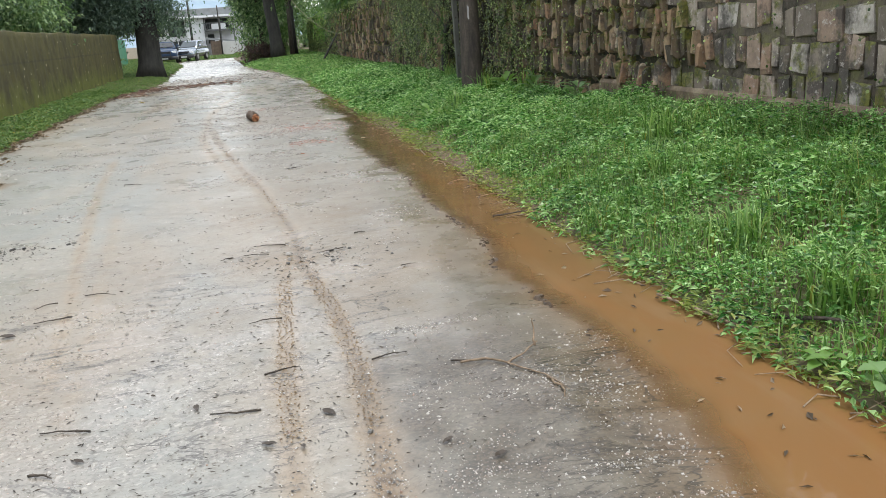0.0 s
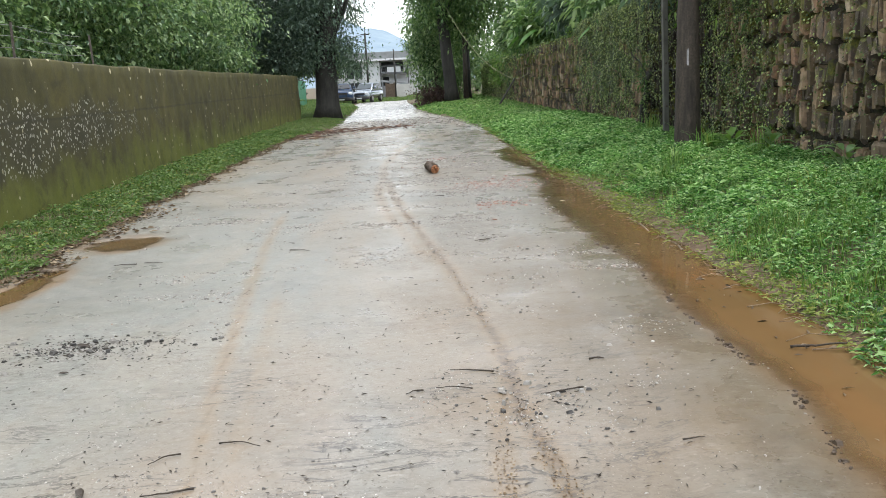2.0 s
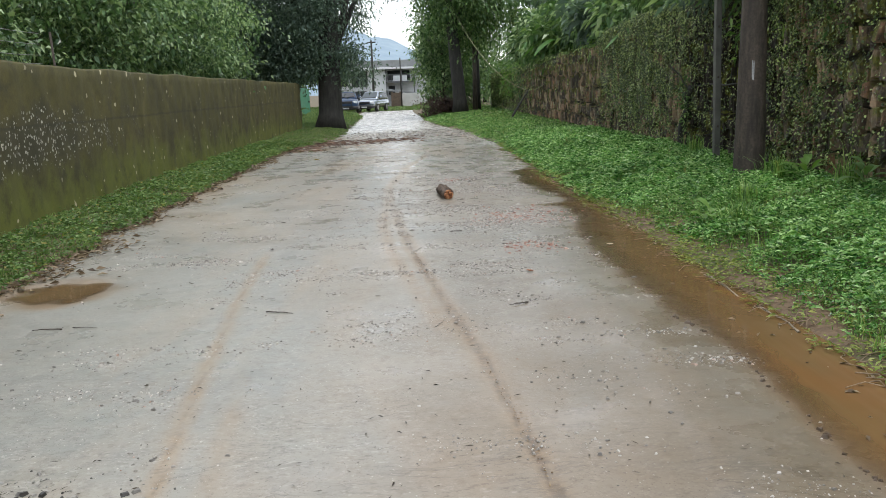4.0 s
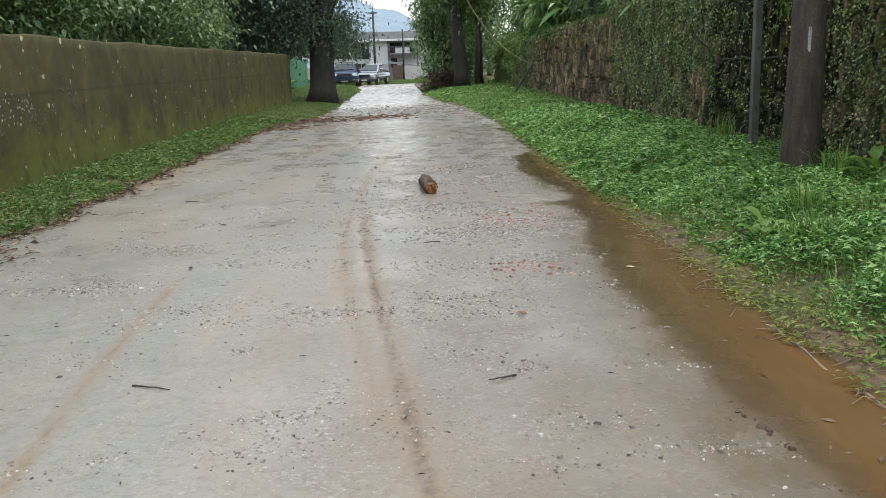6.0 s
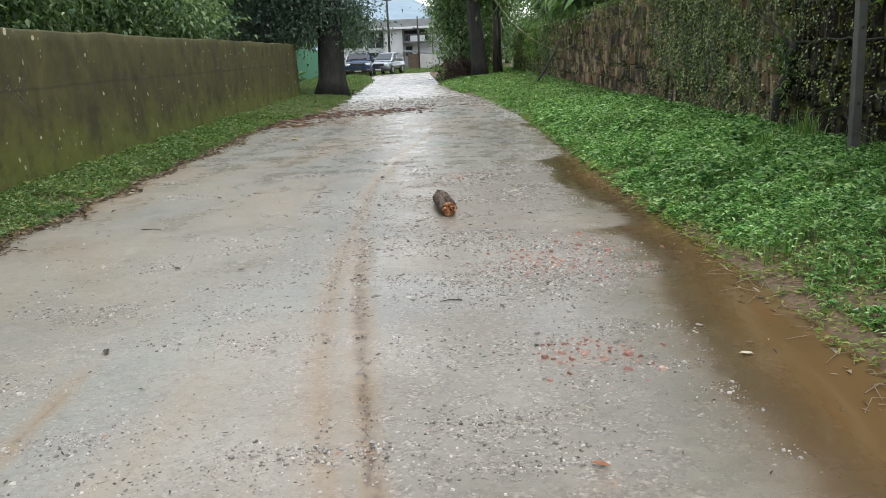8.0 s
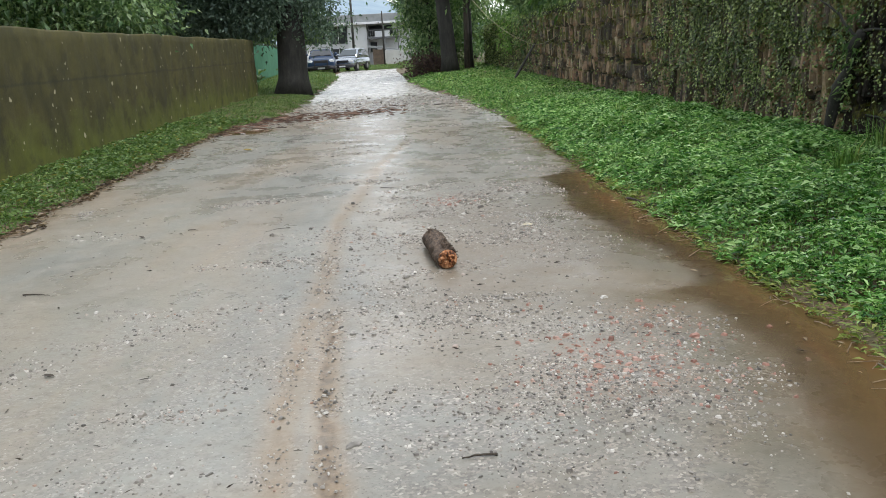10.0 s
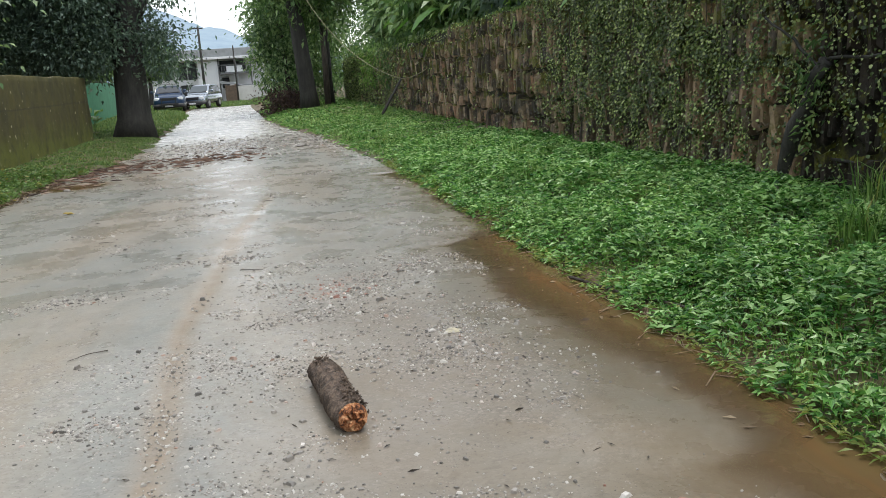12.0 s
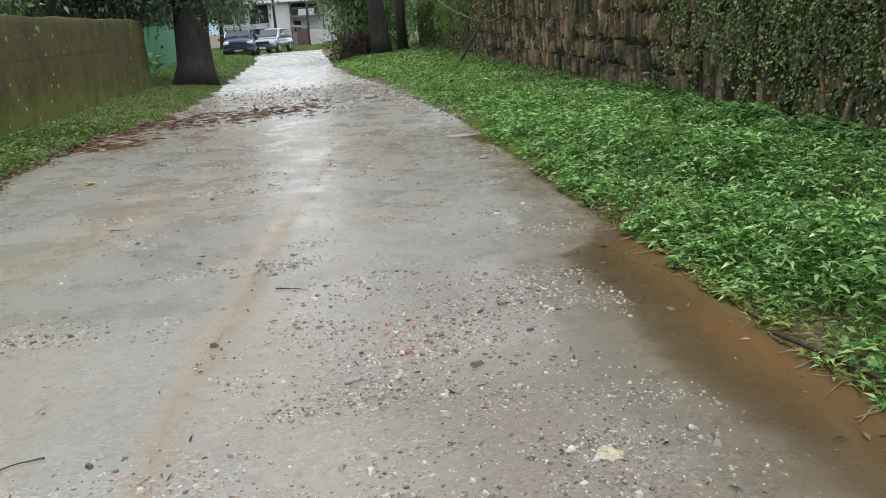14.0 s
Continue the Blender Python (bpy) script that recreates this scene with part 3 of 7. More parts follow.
def track_distance(x, y, path):
    """Sideways distance from a wheel track given as (y, x) pairs; far away outside its stretch."""
    py, px = zip(*path)
    d = np.abs(x - np.interp(y, py, px))
    return np.where((y < py[0]) | (y > py[-1]), 9.0, d)


TRACKS = (
    ([(1.5, 0.27), (2.5, 0.30), (3.6, 0.36), (4.6, 0.34), (5.5, 0.25), (6.6, 0.25), (7.6, 0.16), (8.7, 0.06), (9.4, -0.03), (10.8, -0.2), (12.2, -0.36), (13.7, -0.5), (15.4, -0.58)], 0.065, 1.0),
    ([(1.0, 0.0), (2.9, 0.01), (3.8, 0.04), (5.0, 0.10), (6.4, 0.23)], 0.07, 0.75),
    ([(8.8, -0.05), (9.6, -0.18), (10.6, -0.34), (12.0, -0.56), (13.7, -0.68), (15.6, -0.68), (17.8, -0.72), (19.0, -0.58), (21.2, -0.41), (24.5, 0.05)], 0.08, 0.68),
    ([(3.5, -1.0), (5.1, -1.16), (6.2, -1.30), (7.9, -1.47), (10.1, -1.68), (12.5, -1.8)], 0.045, 0.8),
    ([(3.0, -0.85), (5.0, -1.0), (6.5, -1.12), (8.5, -1.3)], 0.05, 0.45),
)


def make_road_sheet():
    xs = np.arange(-4.4, 2.36, 0.045)
    ys = np.concatenate([np.arange(-3, 34, 0.06), np.arange(34, 78, 0.25)])
    def height(x, y):
        h = road_height(x, y)
        for path, w, s in TRACKS[:3]:
            d = track_distance(x, y, path)
            h = h - 0.006 * s * np.exp(-(d / w) ** 2) + 0.005 * s * np.exp(-((d - 0.11) / 0.05) ** 2)
        over_r = np.clip(x - road_right(y), 0, 1)
        over_l = np.clip(road_left(y) - x, 0, 1)
        return h - 0.45 * over_l - 0.02 * smooth_step(0, 0.02, over_r) - 0.8 * over_r
    me, V = grid_mesh("road", xs, ys, height, ROAD)
    x, y = V[:, 0], V[:, 1]
    n1, n2 = waves(x, y, 1.6, 21), waves(x, y, 0.6, 22)
    track = np.zeros(len(x))
    for path, w, s in TRACKS:
        d = track_distance(x, y, path)
        py = path
        ends = smooth_step(0, 0.8, y - py[0][0]) * smooth_step(0, 0.8, py[-1][0] - y)
        track = np.maximum(track, s * ends * np.exp(-(d / (w * (1 + 0.25 * n2))) ** 2))
    gap = np.where((y > -4) & (y < 26.5), shore(y) - x, 9.0)
    mud = np.clip(np.exp(-np.clip(gap, 0, 9) / (0.16 + 0.2 * smooth_step(13.5, 15, y) * smooth_step(20, 18.5, y))), 0, 1) * 0.6
    mud = np.maximum(mud, 0.4 * smooth_step(0.35, 0.0, x - road_left(y) + 0.15 * n1) * (y < 31))
    for cx, cy, rx, ry in ((-3.3, 10.8, 0.55, 0.6), (-3.5, 8.9, 0.3, 1.1), (-3.25, 27.5, 0.9, 0.7),):
        mud = np.maximum(mud, 0.9 * smooth_step(1.2, 0.3, ((x - cx) / rx) ** 2 + ((y - cy) / ry) ** 2 + 0.3 * n2))
    mud = np.maximum(mud, 0.45 * smooth_step(0.5, 1.3, waves(x * 0.6, y * 0.25, 2.5, 33)))
    mud = np.maximum(mud, 0.33 * smooth_step(1.3, 0.2, ((x - 0.7) / 1.5) ** 2 + ((y - 7.3) / 3.6) ** 2 + 0.25 * n1))
    mud = mud * (1 - 0.85 * np.clip(track * 1.3, 0, 1))
    gravel = np.zeros(len(x))
    for cx, cy, rx, ry, s in ((0.3, 12, 1.2, 2.5, .9), (1.0, 13.6, 0.9, 0.9, 1.0), (0.9, 16.6, 0.7, 1.2, .9), (0.2, 17.8, 0.6, 0.8, .8), (-0.9, 14.5, 1.2, 1.0, .6), (-1.8, 12.5, 1.0, 2.0, .5), (0.8, 18.8, 0.7, 0.4, .9),
                             (0.7, 19.8, 0.9, 0.4, .7), (0.4, 9.5, 1.4, 1.2, .6), (-0.6, 3.8, 1.6, 1.2, .7), (0.9, 3.2, 0.6, 0.8, .7), (-1.0, 17.0, 0.9, 0.7, .7), (0.0, 34.0, 2.6, 2.6, .9)):
        gravel = np.maximum(gravel, s * smooth_step(1.3, 0.2, ((x - cx) / rx) ** 2 + ((y - cy) / ry) ** 2 + 0.3 * n2))
    gravel = np.maximum(gravel * 0.8, 0.2)
    asphalt = 0.95 * smooth_step(1.3, 0.35, ((x - 0.95) / 0.72) ** 2 + ((y - 2.7) / 1.5) ** 2 + 0.3 * n2)
    asphalt = np.maximum(asphalt, 0.5 * smooth_step(1.2, 0.4, ((x - 1.3) / 0.35) ** 2 + ((y - 4.2) / 1.2) ** 2 + 0.3 * n2))
    asphalt = np.maximum(asphalt, 0.45 * smooth_step(1.2, 0.3, ((x - 0.2) / 2.0) ** 2 + ((y - 34.5) / 3.0) ** 2 + 0.4 * n2))
    brick = np.zeros(len(x))
    for cx, cy, s in ((0.86, 13.75, 0.42), (1.25, 14.55, 0.28), (0.80, 12.0, 0.25), (0.22, 18.3, 0.18), (0.45, 18.7, 0.15), (0.66, 10.7, 0.06)):
        brick = np.maximum(brick, smooth_step(s * 1.3, s * 0.2, np.hypot(x - cx, y - cy)))
    wet = 0.5 + 0.3 * n1 + 0.45 * smooth_step(0.9, 0.0, np.clip(gap, 0, 9)) + 0.8 * smooth_step(35, 42, y) + 0.35 * smooth_step(17, 21, y)
    wet = wet + 0.5 * smooth_step(1.3, 0.2, ((x + 0.6) / 1.6) ** 2 + ((y - 3.8) / 1.7) ** 2)
    ripple = np.clip(waves(x, y, 1.7, 99), 0, 1) * np.sin(6.283 * y / 0.7 + 2.6 * waves(x, y, 2.6, 97)) * smooth_step(16.5, 18.5, y) * smooth_step(29, 25, y)
    wet = np.clip(wet + 0.22 * ripple, 0, 1)
    damp = np.clip(smooth_step(2.3, 0.3, np.clip(gap, 0, 9) + 0.25 * n1) * np.where(y > 26.5, 0, 1) + 0.14 * np.clip(ripple, 0, 1) + 0.15 * smooth_step(0.5, 1.2, waves(x, y * 0.5, 2.2, 98)), 0, 1)
    for name, a in (("track", track), ("mud", mud), ("gravel", gravel), ("asphalt", asphalt), ("brick", brick), ("wet", wet), ("damp", damp)):
        me.attributes.new(name, 'FLOAT', 'POINT').data.foreach_set("value", a.astype(np.float32))
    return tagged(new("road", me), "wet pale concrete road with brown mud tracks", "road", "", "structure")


road = make_road_sheet()


def water_sheet(label, x0, x1, y0, y1, level):
    me, V = grid_mesh("puddle", np.arange(x0, x1, 0.03), np.arange(y0, y1, 0.06), lambda x, y: level + 0 * x, WATER)
    depth = level - road_height(V[:, 0], V[:, 1])
    me.attributes.new("murk", 'FLOAT', 'POINT').data.foreach_set("value", (0.94 * smooth_step(0.0, 1.0, (depth + 0.002) / np.interp(V[:, 1], [8.0, 10.5], [0.014, 0.028])) ** 0.8).astype(np.float32))
    me.attributes.new("film", 'FLOAT', 'POINT').data.foreach_set("value", smooth_step(0.0, 1.0, depth / np.interp(V[:, 1], [8.0, 10.5, 18.4, 19.4], [0.003, 0.007, 0.007, 0.003]) + 0.3 * waves(V[:, 0], V[:, 1], 0.25, 18)).astype(np.float32))
    return tagged(new("puddle", me), label, "puddle", "", "structure")


water_sheet("brown muddy water standing along the road edge", 1.0, 2.3, -3.0, 26.4, 0.0)
water_sheet("small muddy puddle beside the grass strip", -4.0, -2.7, 7.2, 11.8, -0.006)
water_sheet("small muddy puddle beside the grass strip", -3.95, -2.5, 26.8, 28.3, -0.006)


# ---- thin concrete edge along the puddle ----
def edge_strip():
    ys = np.arange(8.8, 15.6, 0.12)
    r = np.random.default_rng(4)
    x = 2.04 + 0.02 * waves(ys, 0 * ys, 1.2, 41) + 0.006 * r.normal(size=len(ys))
    hgt = -0.002 + 0.009 * waves(ys, 0 * ys, 0.8, 42) + 0.004 * r.normal(size=len(ys))
    w = 0.004 + 0.010 * r.random(len(ys))
    V = np.concatenate([np.stack([x - w, ys, -0.03 + 0 * ys], 1), np.stack([x - w * .7, ys, hgt], 1), np.stack([x + w * .7, ys, hgt], 1), np.stack([x + w, ys, -0.03 + 0 * ys], 1)])
    n = len(ys)
    i = np.arange(n - 1)
    F = np.concatenate([np.stack([i + k * n, i + k * n + 1, i + (k + 1) * n + 1, i + (k + 1) * n], 1) for k in range(3)])
    return tagged(new("road_edge", raw_mesh("road_edge", V, F, CONCRETE_PALE)), "worn pale concrete edge strip beside the muddy water", "kerb", "", "structure")


edge_strip()


# ---- left boundary wall ----
def left_wall_x(y):
    return np.interp(y, [-4, 8, 20, 30, 40], [-4.72, -4.78, -5.08, -5.05, -4.9])


def make_left_wall():
    ys = np.arange(-4, 39.61, 0.11)
    zs = np.concatenate([np.arange(-0.1, 2.0, 0.1), [2.03, 2.06]])
    Y, Z = np.meshgrid(ys, zs)
    top = 0.02 * waves(Y, 0 * Y, 3.0, 51) - 0.0025 * np.clip(Y - 12, 0, 40)
    X = left_wall_x(Y) + 0.012 * waves(Y, Z, 0.7, 52) + 0.008 * waves(Y, Z, 0.23, 53) - 0.02 * (Z > 2.04)
    Zt = Z + top * smooth_step(1.5, 2.0, Z)
    V = np.stack([X.ravel(), Y.ravel(), Zt.ravel()], 1)
    ny, nz = len(ys), len(zs)
    i = (np.arange(nz - 1)[:, None] * ny + np.arange(ny - 1)[None]).ravel()
    F = np.stack([i, i + 1, i + ny + 1, i + ny], 1)
    back = V.copy()
    back[:, 0] = left_wall_x(back[:, 1]) - 0.24
    o = len(V)
    Fb = F[:, ::-1] + o
    e = np.arange(ny - 1) + (nz - 1) * ny
    cap = np.stack([e, e + 1, e + 1 + o, e + o], 1)
    k = np.arange(nz - 1) * ny + ny - 1
    end = np.stack([k, k + o, k + ny + o, k + ny], 1)
    return tagged(new("wall_left", raw_mesh("wall_left", np.vstack([V, back]), np.vstack([F, Fb, cap, end]), MOSS_WALL, True)), "olive mossy plastered boundary wall with pale peeling chips", "wall", "", "structure")


make_left_wall()


def wire_fence():
    top = thing("wire_fence", pose(-4.9, 6.6, 2.0), "rusty wire strands on thin posts along the wall top", "fence")
    steel = make_plain("galvanised_wire", (0.34, 0.34, 0.32), 0.5, 0.6, 0.4, 20)
    ys = np.arange(7.1, 16.0, 2.9)
    r = np.random.default_rng(27)
    lean = r.normal(size=len(ys)) * 0.03
    xs = left_wall_x(ys) - 0.14
    for y, x, k in zip(ys, xs, lean):
        p = part("post", boxed(-0.013, 0.013, -0.013, 0.013, -0.15, 0.5, bevel=0.003), POST_STEEL, top)
        p.matrix_basis = pose(x + 4.9, y - 6.6, 0.0, 0, 57 * k, 0)
    for h in (0.08, 0.2, 0.34, 0.47):
        pts = [sagging((xs[i] + 4.9 + lean[i] * h, ys[i] - 6.6, h), (xs[i + 1] + 4.9 + lean[i + 1] * h, ys[i + 1] - 6.6, h), 0.02 + 0.02 * r.random(), 8)[:-1] for i in range(len(ys) - 1)]
        v, q, t = tube(np.vstack(pts), 0.0035, 5, 0, 3)
        mesh_part("wire", v, [q, t], steel, top)


POST_STEEL = make_plain("rusty_post", (0.12, 0.10, 0.085), 0.7, 0.3, 0.4, 20)


def sagging(a, c, sag, n=24):
    t = np.linspace(0, 1, n)[:, None]
    return np.array(a) * (1 - t) + np.array(c) * t - np.array([[0, 0, 1.0]]) * sag * 4 * t * (1 - t)


wire_fence()


# ---- right stone wall: core and plinth here, its stones at the end of the file ----
WALL_X = 4.70


def right_top(y):
    return np.interp(y, [-4, 22, 25, 26.5, 34, 36, 45, 60], [2.85, 2.85, 2.75, 2.55, 2.47, 2.4, 2.35, 2.3]) + 0.03 * waves(y, 0 * y, 1.5, 61)


def make_right_wall():
    ys = np.arange(-4, 58.1, 0.25)
    zs = np.linspace(-0.1, 1, 14)
    Y, S = np.meshgrid(ys, zs)
    Z = S * right_top(Y)
    X = WALL_X + 0.02 * waves(Y, Z, 0.6, 62)
    V = np.stack([X.ravel(), Y.ravel(), Z.ravel()], 1)
    ny, nz = len(ys), len(zs)
    i = (np.arange(nz - 1)[:, None] * ny + np.arange(ny - 1)[None]).ravel()
    F = np.stack([i, i + ny, i + ny + 1, i + 1], 1)
    back = V + np.array([[0.42, 0, 0]])
    o = len(V)
    e = np.arange(ny - 1) + (nz - 1) * ny
    k = np.arange(nz - 1) * ny + ny - 1
    return tagged(new("wall_right", raw_mesh("wall_right", np.vstack([V, back]), np.vstack([F, F[:, ::-1] + o, np.stack([e, e + o, e + 1 + o, e + 1], 1), np.stack([k, k + ny, k + ny + o, k + o], 1)]), MORTAR, True)),
                  "mossy rubble stone boundary wall hung with creepers", "wall", "", "structure")


wall_right = make_right_wall()
pl = prism([(0, 0), (0.12, 0), (0.12, 0.42), (0.03, 0.42), (0.0, 0.38)], -4, 10.6)
for v in pl.verts:
    v.co.x = WALL_X - 0.085 + v.co.x
    v.co.z += 0.22
plinth = part("plinth", pl, PLINTH, wall_right, "stained brown rendered plinth")


# ---- vegetation ----
def foliage(name, P, D, length, width, mat, parent=None, droop=0.25, fold=0.22, label="", category="", kind="", r=rng):
    V, F = leaf_mesh(P, D, length, width, droop, fold, r, name in ("crown", "foliage", "clover", "ivy"))
    ob = new(name, raw_mesh(name, V, F, mat))
    if parent is not None:
        ob.parent = parent
    return tagged(ob, label, category, "", kind)


def herb_cover(x, y):
    """How tall the weeds stand on the right verge."""
    d = x - road_right(y) + 0.08 + 0.10 * waves(x, y, 0.45, 76) - 0.24 * smooth_step(5.5, 7.5, y) * smooth_step(15.3, 14.2, y)
    h = np.interp(d, [0.0, 0.1, 0.25, 0.55, 1.2, 1.9, 2.6], [0.0, 0.06, 0.12, 0.2, 0.23, 0.15, 0.09]) + 0.24 * smooth_step(1.0, 2.2, d) * smooth_step(11, 9, y)
    h = h * (1 + 0.5 * waves(x, y, 1.3, 71) + 0.4 * waves(x, y, 0.5, 72))
    bare = smooth_step(0.3, 0.8, waves(x, y, 1.6, 73)) * smooth_step(0.8, 0.15, d) * np.interp(y, [0, 9, 10.5, 14, 15, 20, 22, 27], [0.3, 0.5, 1, 1, 0, 0, 1, 1])
    mown = smooth_step(24, 30, y)
    low = np.interp(y, [0, 9.5, 12, 14], [0.8, 0.8, 0.9, 1.0])
    return np.clip(h * low * (1 - bare) * (1 - 0.72 * mown), 0, 0.36)


def make_weeds():
    r = np.random.default_rng(5)
    parts = []
    for y0, y1, n, s in ((-3, 1.2, 9000, 0.8), (1.2, 9, 105000, 0.5), (9, 14.5, 105000, 0.56), (14.5, 20, 110000, 0.64), (20, 27, 80000, 0.75), (27, 40, 50000, 0.95), (40, 58, 22000, 1.3)):
        x = r.uniform(0.15, 4.75, n)
        y = r.uniform(y0, y1, n)
        hh = herb_cover(x, y)
        keep = (x > road_right(y) - 0.08) & (hh > 0.02) & (r.random(n) < np.clip(hh * 12, 0.3, 1)) & (x < WALL_X - 0.03)
        # broad-leaved weeds give way to grass in patches
        keep &= (waves(x, y, 2.2, 74) + 0.5 * r.normal(size=n)) > -0.7
        x, y, hh = x[keep], y[keep], hh[keep]
        z = np.maximum(ground_height(x, y), 0.0) + hh * r.uniform(0.15, 1.0, len(x)) ** 0.7
        a = r.uniform(0, 2 * np.pi, len(x))
        D = np.stack([np.cos(a), np.sin(a), r.uniform(-0.1, 0.75, len(x))], 1)
        L = s * r.uniform(0.06, 0.135, len(x)) * (1 + 0.22 * waves(x, y, 0.9, 79))
        parts.append((np.stack([x, y, z], 1), D, L, L * r.uniform(0.26, 0.42, len(x))))
    P, D, L, W = (np.concatenate(c) for c in zip(*parts))
    return foliage("weeds", P, D, L, W, LEAF_HERB, None, 0.3, 0.12, "dense green broad-leaved weeds covering the verge", "weeds", "stuff", r)


make_weeds()


def make_grass(name, label, mat, bands, height_of, keep_of, seed, wide=0.006):
    r = np.random.default_rng(seed)
    vs, fs, at = [], [], 0
    for x0, x1, y0, y1, n, s in bands:
        x, y = r.uniform(x0, x1, n), r.uniform(y0, y1, n)
        k = keep_of(x, y, r)
        x, y = x[k], y[k]
        P = np.stack([x, y, ground_height(x, y) - 0.01], 1)
        H = height_of(x, y) * r.uniform(0.5, 1.3, len(x))
        V, F = blade_mesh(P, H, wide * s * r.uniform(0.7, 1.5, len(x)), r.uniform(0.15, 1.0, len(x)), r)
        vs.append(V), fs.append(F + at)
        at += len(V)
    return tagged(new(name, raw_mesh(name, np.vstack(vs), np.vstack(fs), mat)), label, "grass", "", "stuff")


make_grass("grass", "lush green grass blades among the verge weeds", LEAF_GRASS,
           [(2.1, 4.7, -3, 1.2, 5000, 1.2), (2.1, 4.7, 1.2, 9, 26000, 1.1), (2.1, 4.7, 9, 18, 14000, 1.2), (2.05, 4.7, 18, 28, 12000, 1.5), (0.3, 4.7, 28, 42, 26000, 2.2), (0.1, 4.7, 42, 60, 12000, 3.4)],
           lambda x, y: 0.05 + 0.95 * herb_cover(x, y) * np.interp(y, [0, 8, 12, 25, 30], [1.25, 1.1, 0.8, 0.85, 1.2]) + 0.05 * smooth_step(0.4, 1.0, waves(x, y, 0.9, 77)),
           lambda x, y, r: (x > road_right(y) + 0.1 + 0.08 * waves(x, y, 0.5, 75)) & ((herb_cover(x, y) > 0.015) | (r.random(len(x)) < 0.15)) & ((waves(x, y, 2.2, 74) + 0.6 * r.normal(size=len(x)) < 0.5) | (y > 26)), 6)
make_grass("grass_strip", "short green grass strip under the mossy wall", LEAF_SHORT,
           [(-5.2, -3.4, -3, 4, 10000, 1.8), (-5.2, -3.4, 4, 14, 38000, 1.3), (-5.3, -3.4, 14, 26, 36000, 1.9), (-5.4, -2.6, 26, 44, 36000, 2.8), (-9.5, -2.9, 44, 74, 30000, 4.2)],
           lambda x, y: (0.05 + 0.035 * smooth_step(0.2, 1.0, waves(x, y, 1.1, 81))) * np.interp(y, [0, 40, 46, 80], [1, 1, 2.2, 3.0]),
           lambda x, y, r: (x < road_left(y) - 0.05 - 0.1 * r.random(len(x)) + 0.14 * waves(x, y, 0.8, 82)) & ((x > left_wall_x(y) + 0.01) | (y > 39.7)), 7)


make_grass("yard_grass", "rough grass in the yard behind the parked cars", LEAF_SHORT,
           [(-13, 3.5, 74, 99, 26000, 7.0), (0.5, 5.0, 60, 76, 6000, 5.0)],
           lambda x, y: 0.12 + 0.12 * smooth_step(0.2, 1.0, waves(x, y, 2.0, 84)),
           lambda x, y, r: (x < road_left(y) - 0.3) | (x > road_right(y) + 0.2) | (y > 79), 17)


def strip_weeds():
    r = np.random.default_rng(8)
    n = 26000
    y = r.uniform(3, 30, n)
    x = left_wall_x(y) + 0.03 + (road_left(y) - left_wall_x(y)) * r.random(n) ** 0.8
    k = (waves(x, y, 1.0, 83) + 0.5 * r.normal(size=n)) > -0.15
    x, y = x[k], y[k]
    a = r.uniform(0, 6.28, len(x))
    D = np.stack([np.cos(a), np.sin(a), r.uniform(0, 0.6, len(x))], 1)
    L = r.uniform(0.035, 0.075, len(x)) * np.interp(y, [0, 12, 30], [1, 1, 1.4])
    foliage("clover", np.stack([x, y, ground_height(x, y) + r.uniform(0.02, 0.08, len(x))], 1), D, L, L * 0.5, LEAF_SHORT, None, 0.2, 0.2, "low clover among the grass strip", "clover", "stuff", r)


strip_weeds()


# ---- trees ----
def bent(a, c, sag, n, seed):
    """A wandering line from a to c."""
    r = np.random.default_rng(seed)
    a, c = np.asarray(a, float), np.asarray(c, float)
    t = np.linspace(0, 1, n)[:, None]
    side = np.cumsum(r.normal(size=(n, 3)), 0) * 0.05 * np.linalg.norm(c - a) / n ** 0.5
    side -= t * side[-1]
    return a + (c - a) * t + side + np.array([[0, 0, 1.0]]) * sag * 4 * t * (1 - t)


def clump_cloud(centres, spread, per, r, flat=0.75):
    """Leaf places gathered in ragged clumps, and outward, hanging directions."""
    P, D = [], []
    for c, s in zip(centres, spread):
        k = int(per * r.uniform(0.6, 1.4))
        o = r.normal(size=(k, 3)) * np.array([s, s, s * flat]) * 0.55
        P.append(c + o)
        D.append(0.8 * unit(o) + 0.75 * r.normal(size=(k, 3)) + np.array([0, 0, -0.12]))
    return np.concatenate(P), np.concatenate(D)


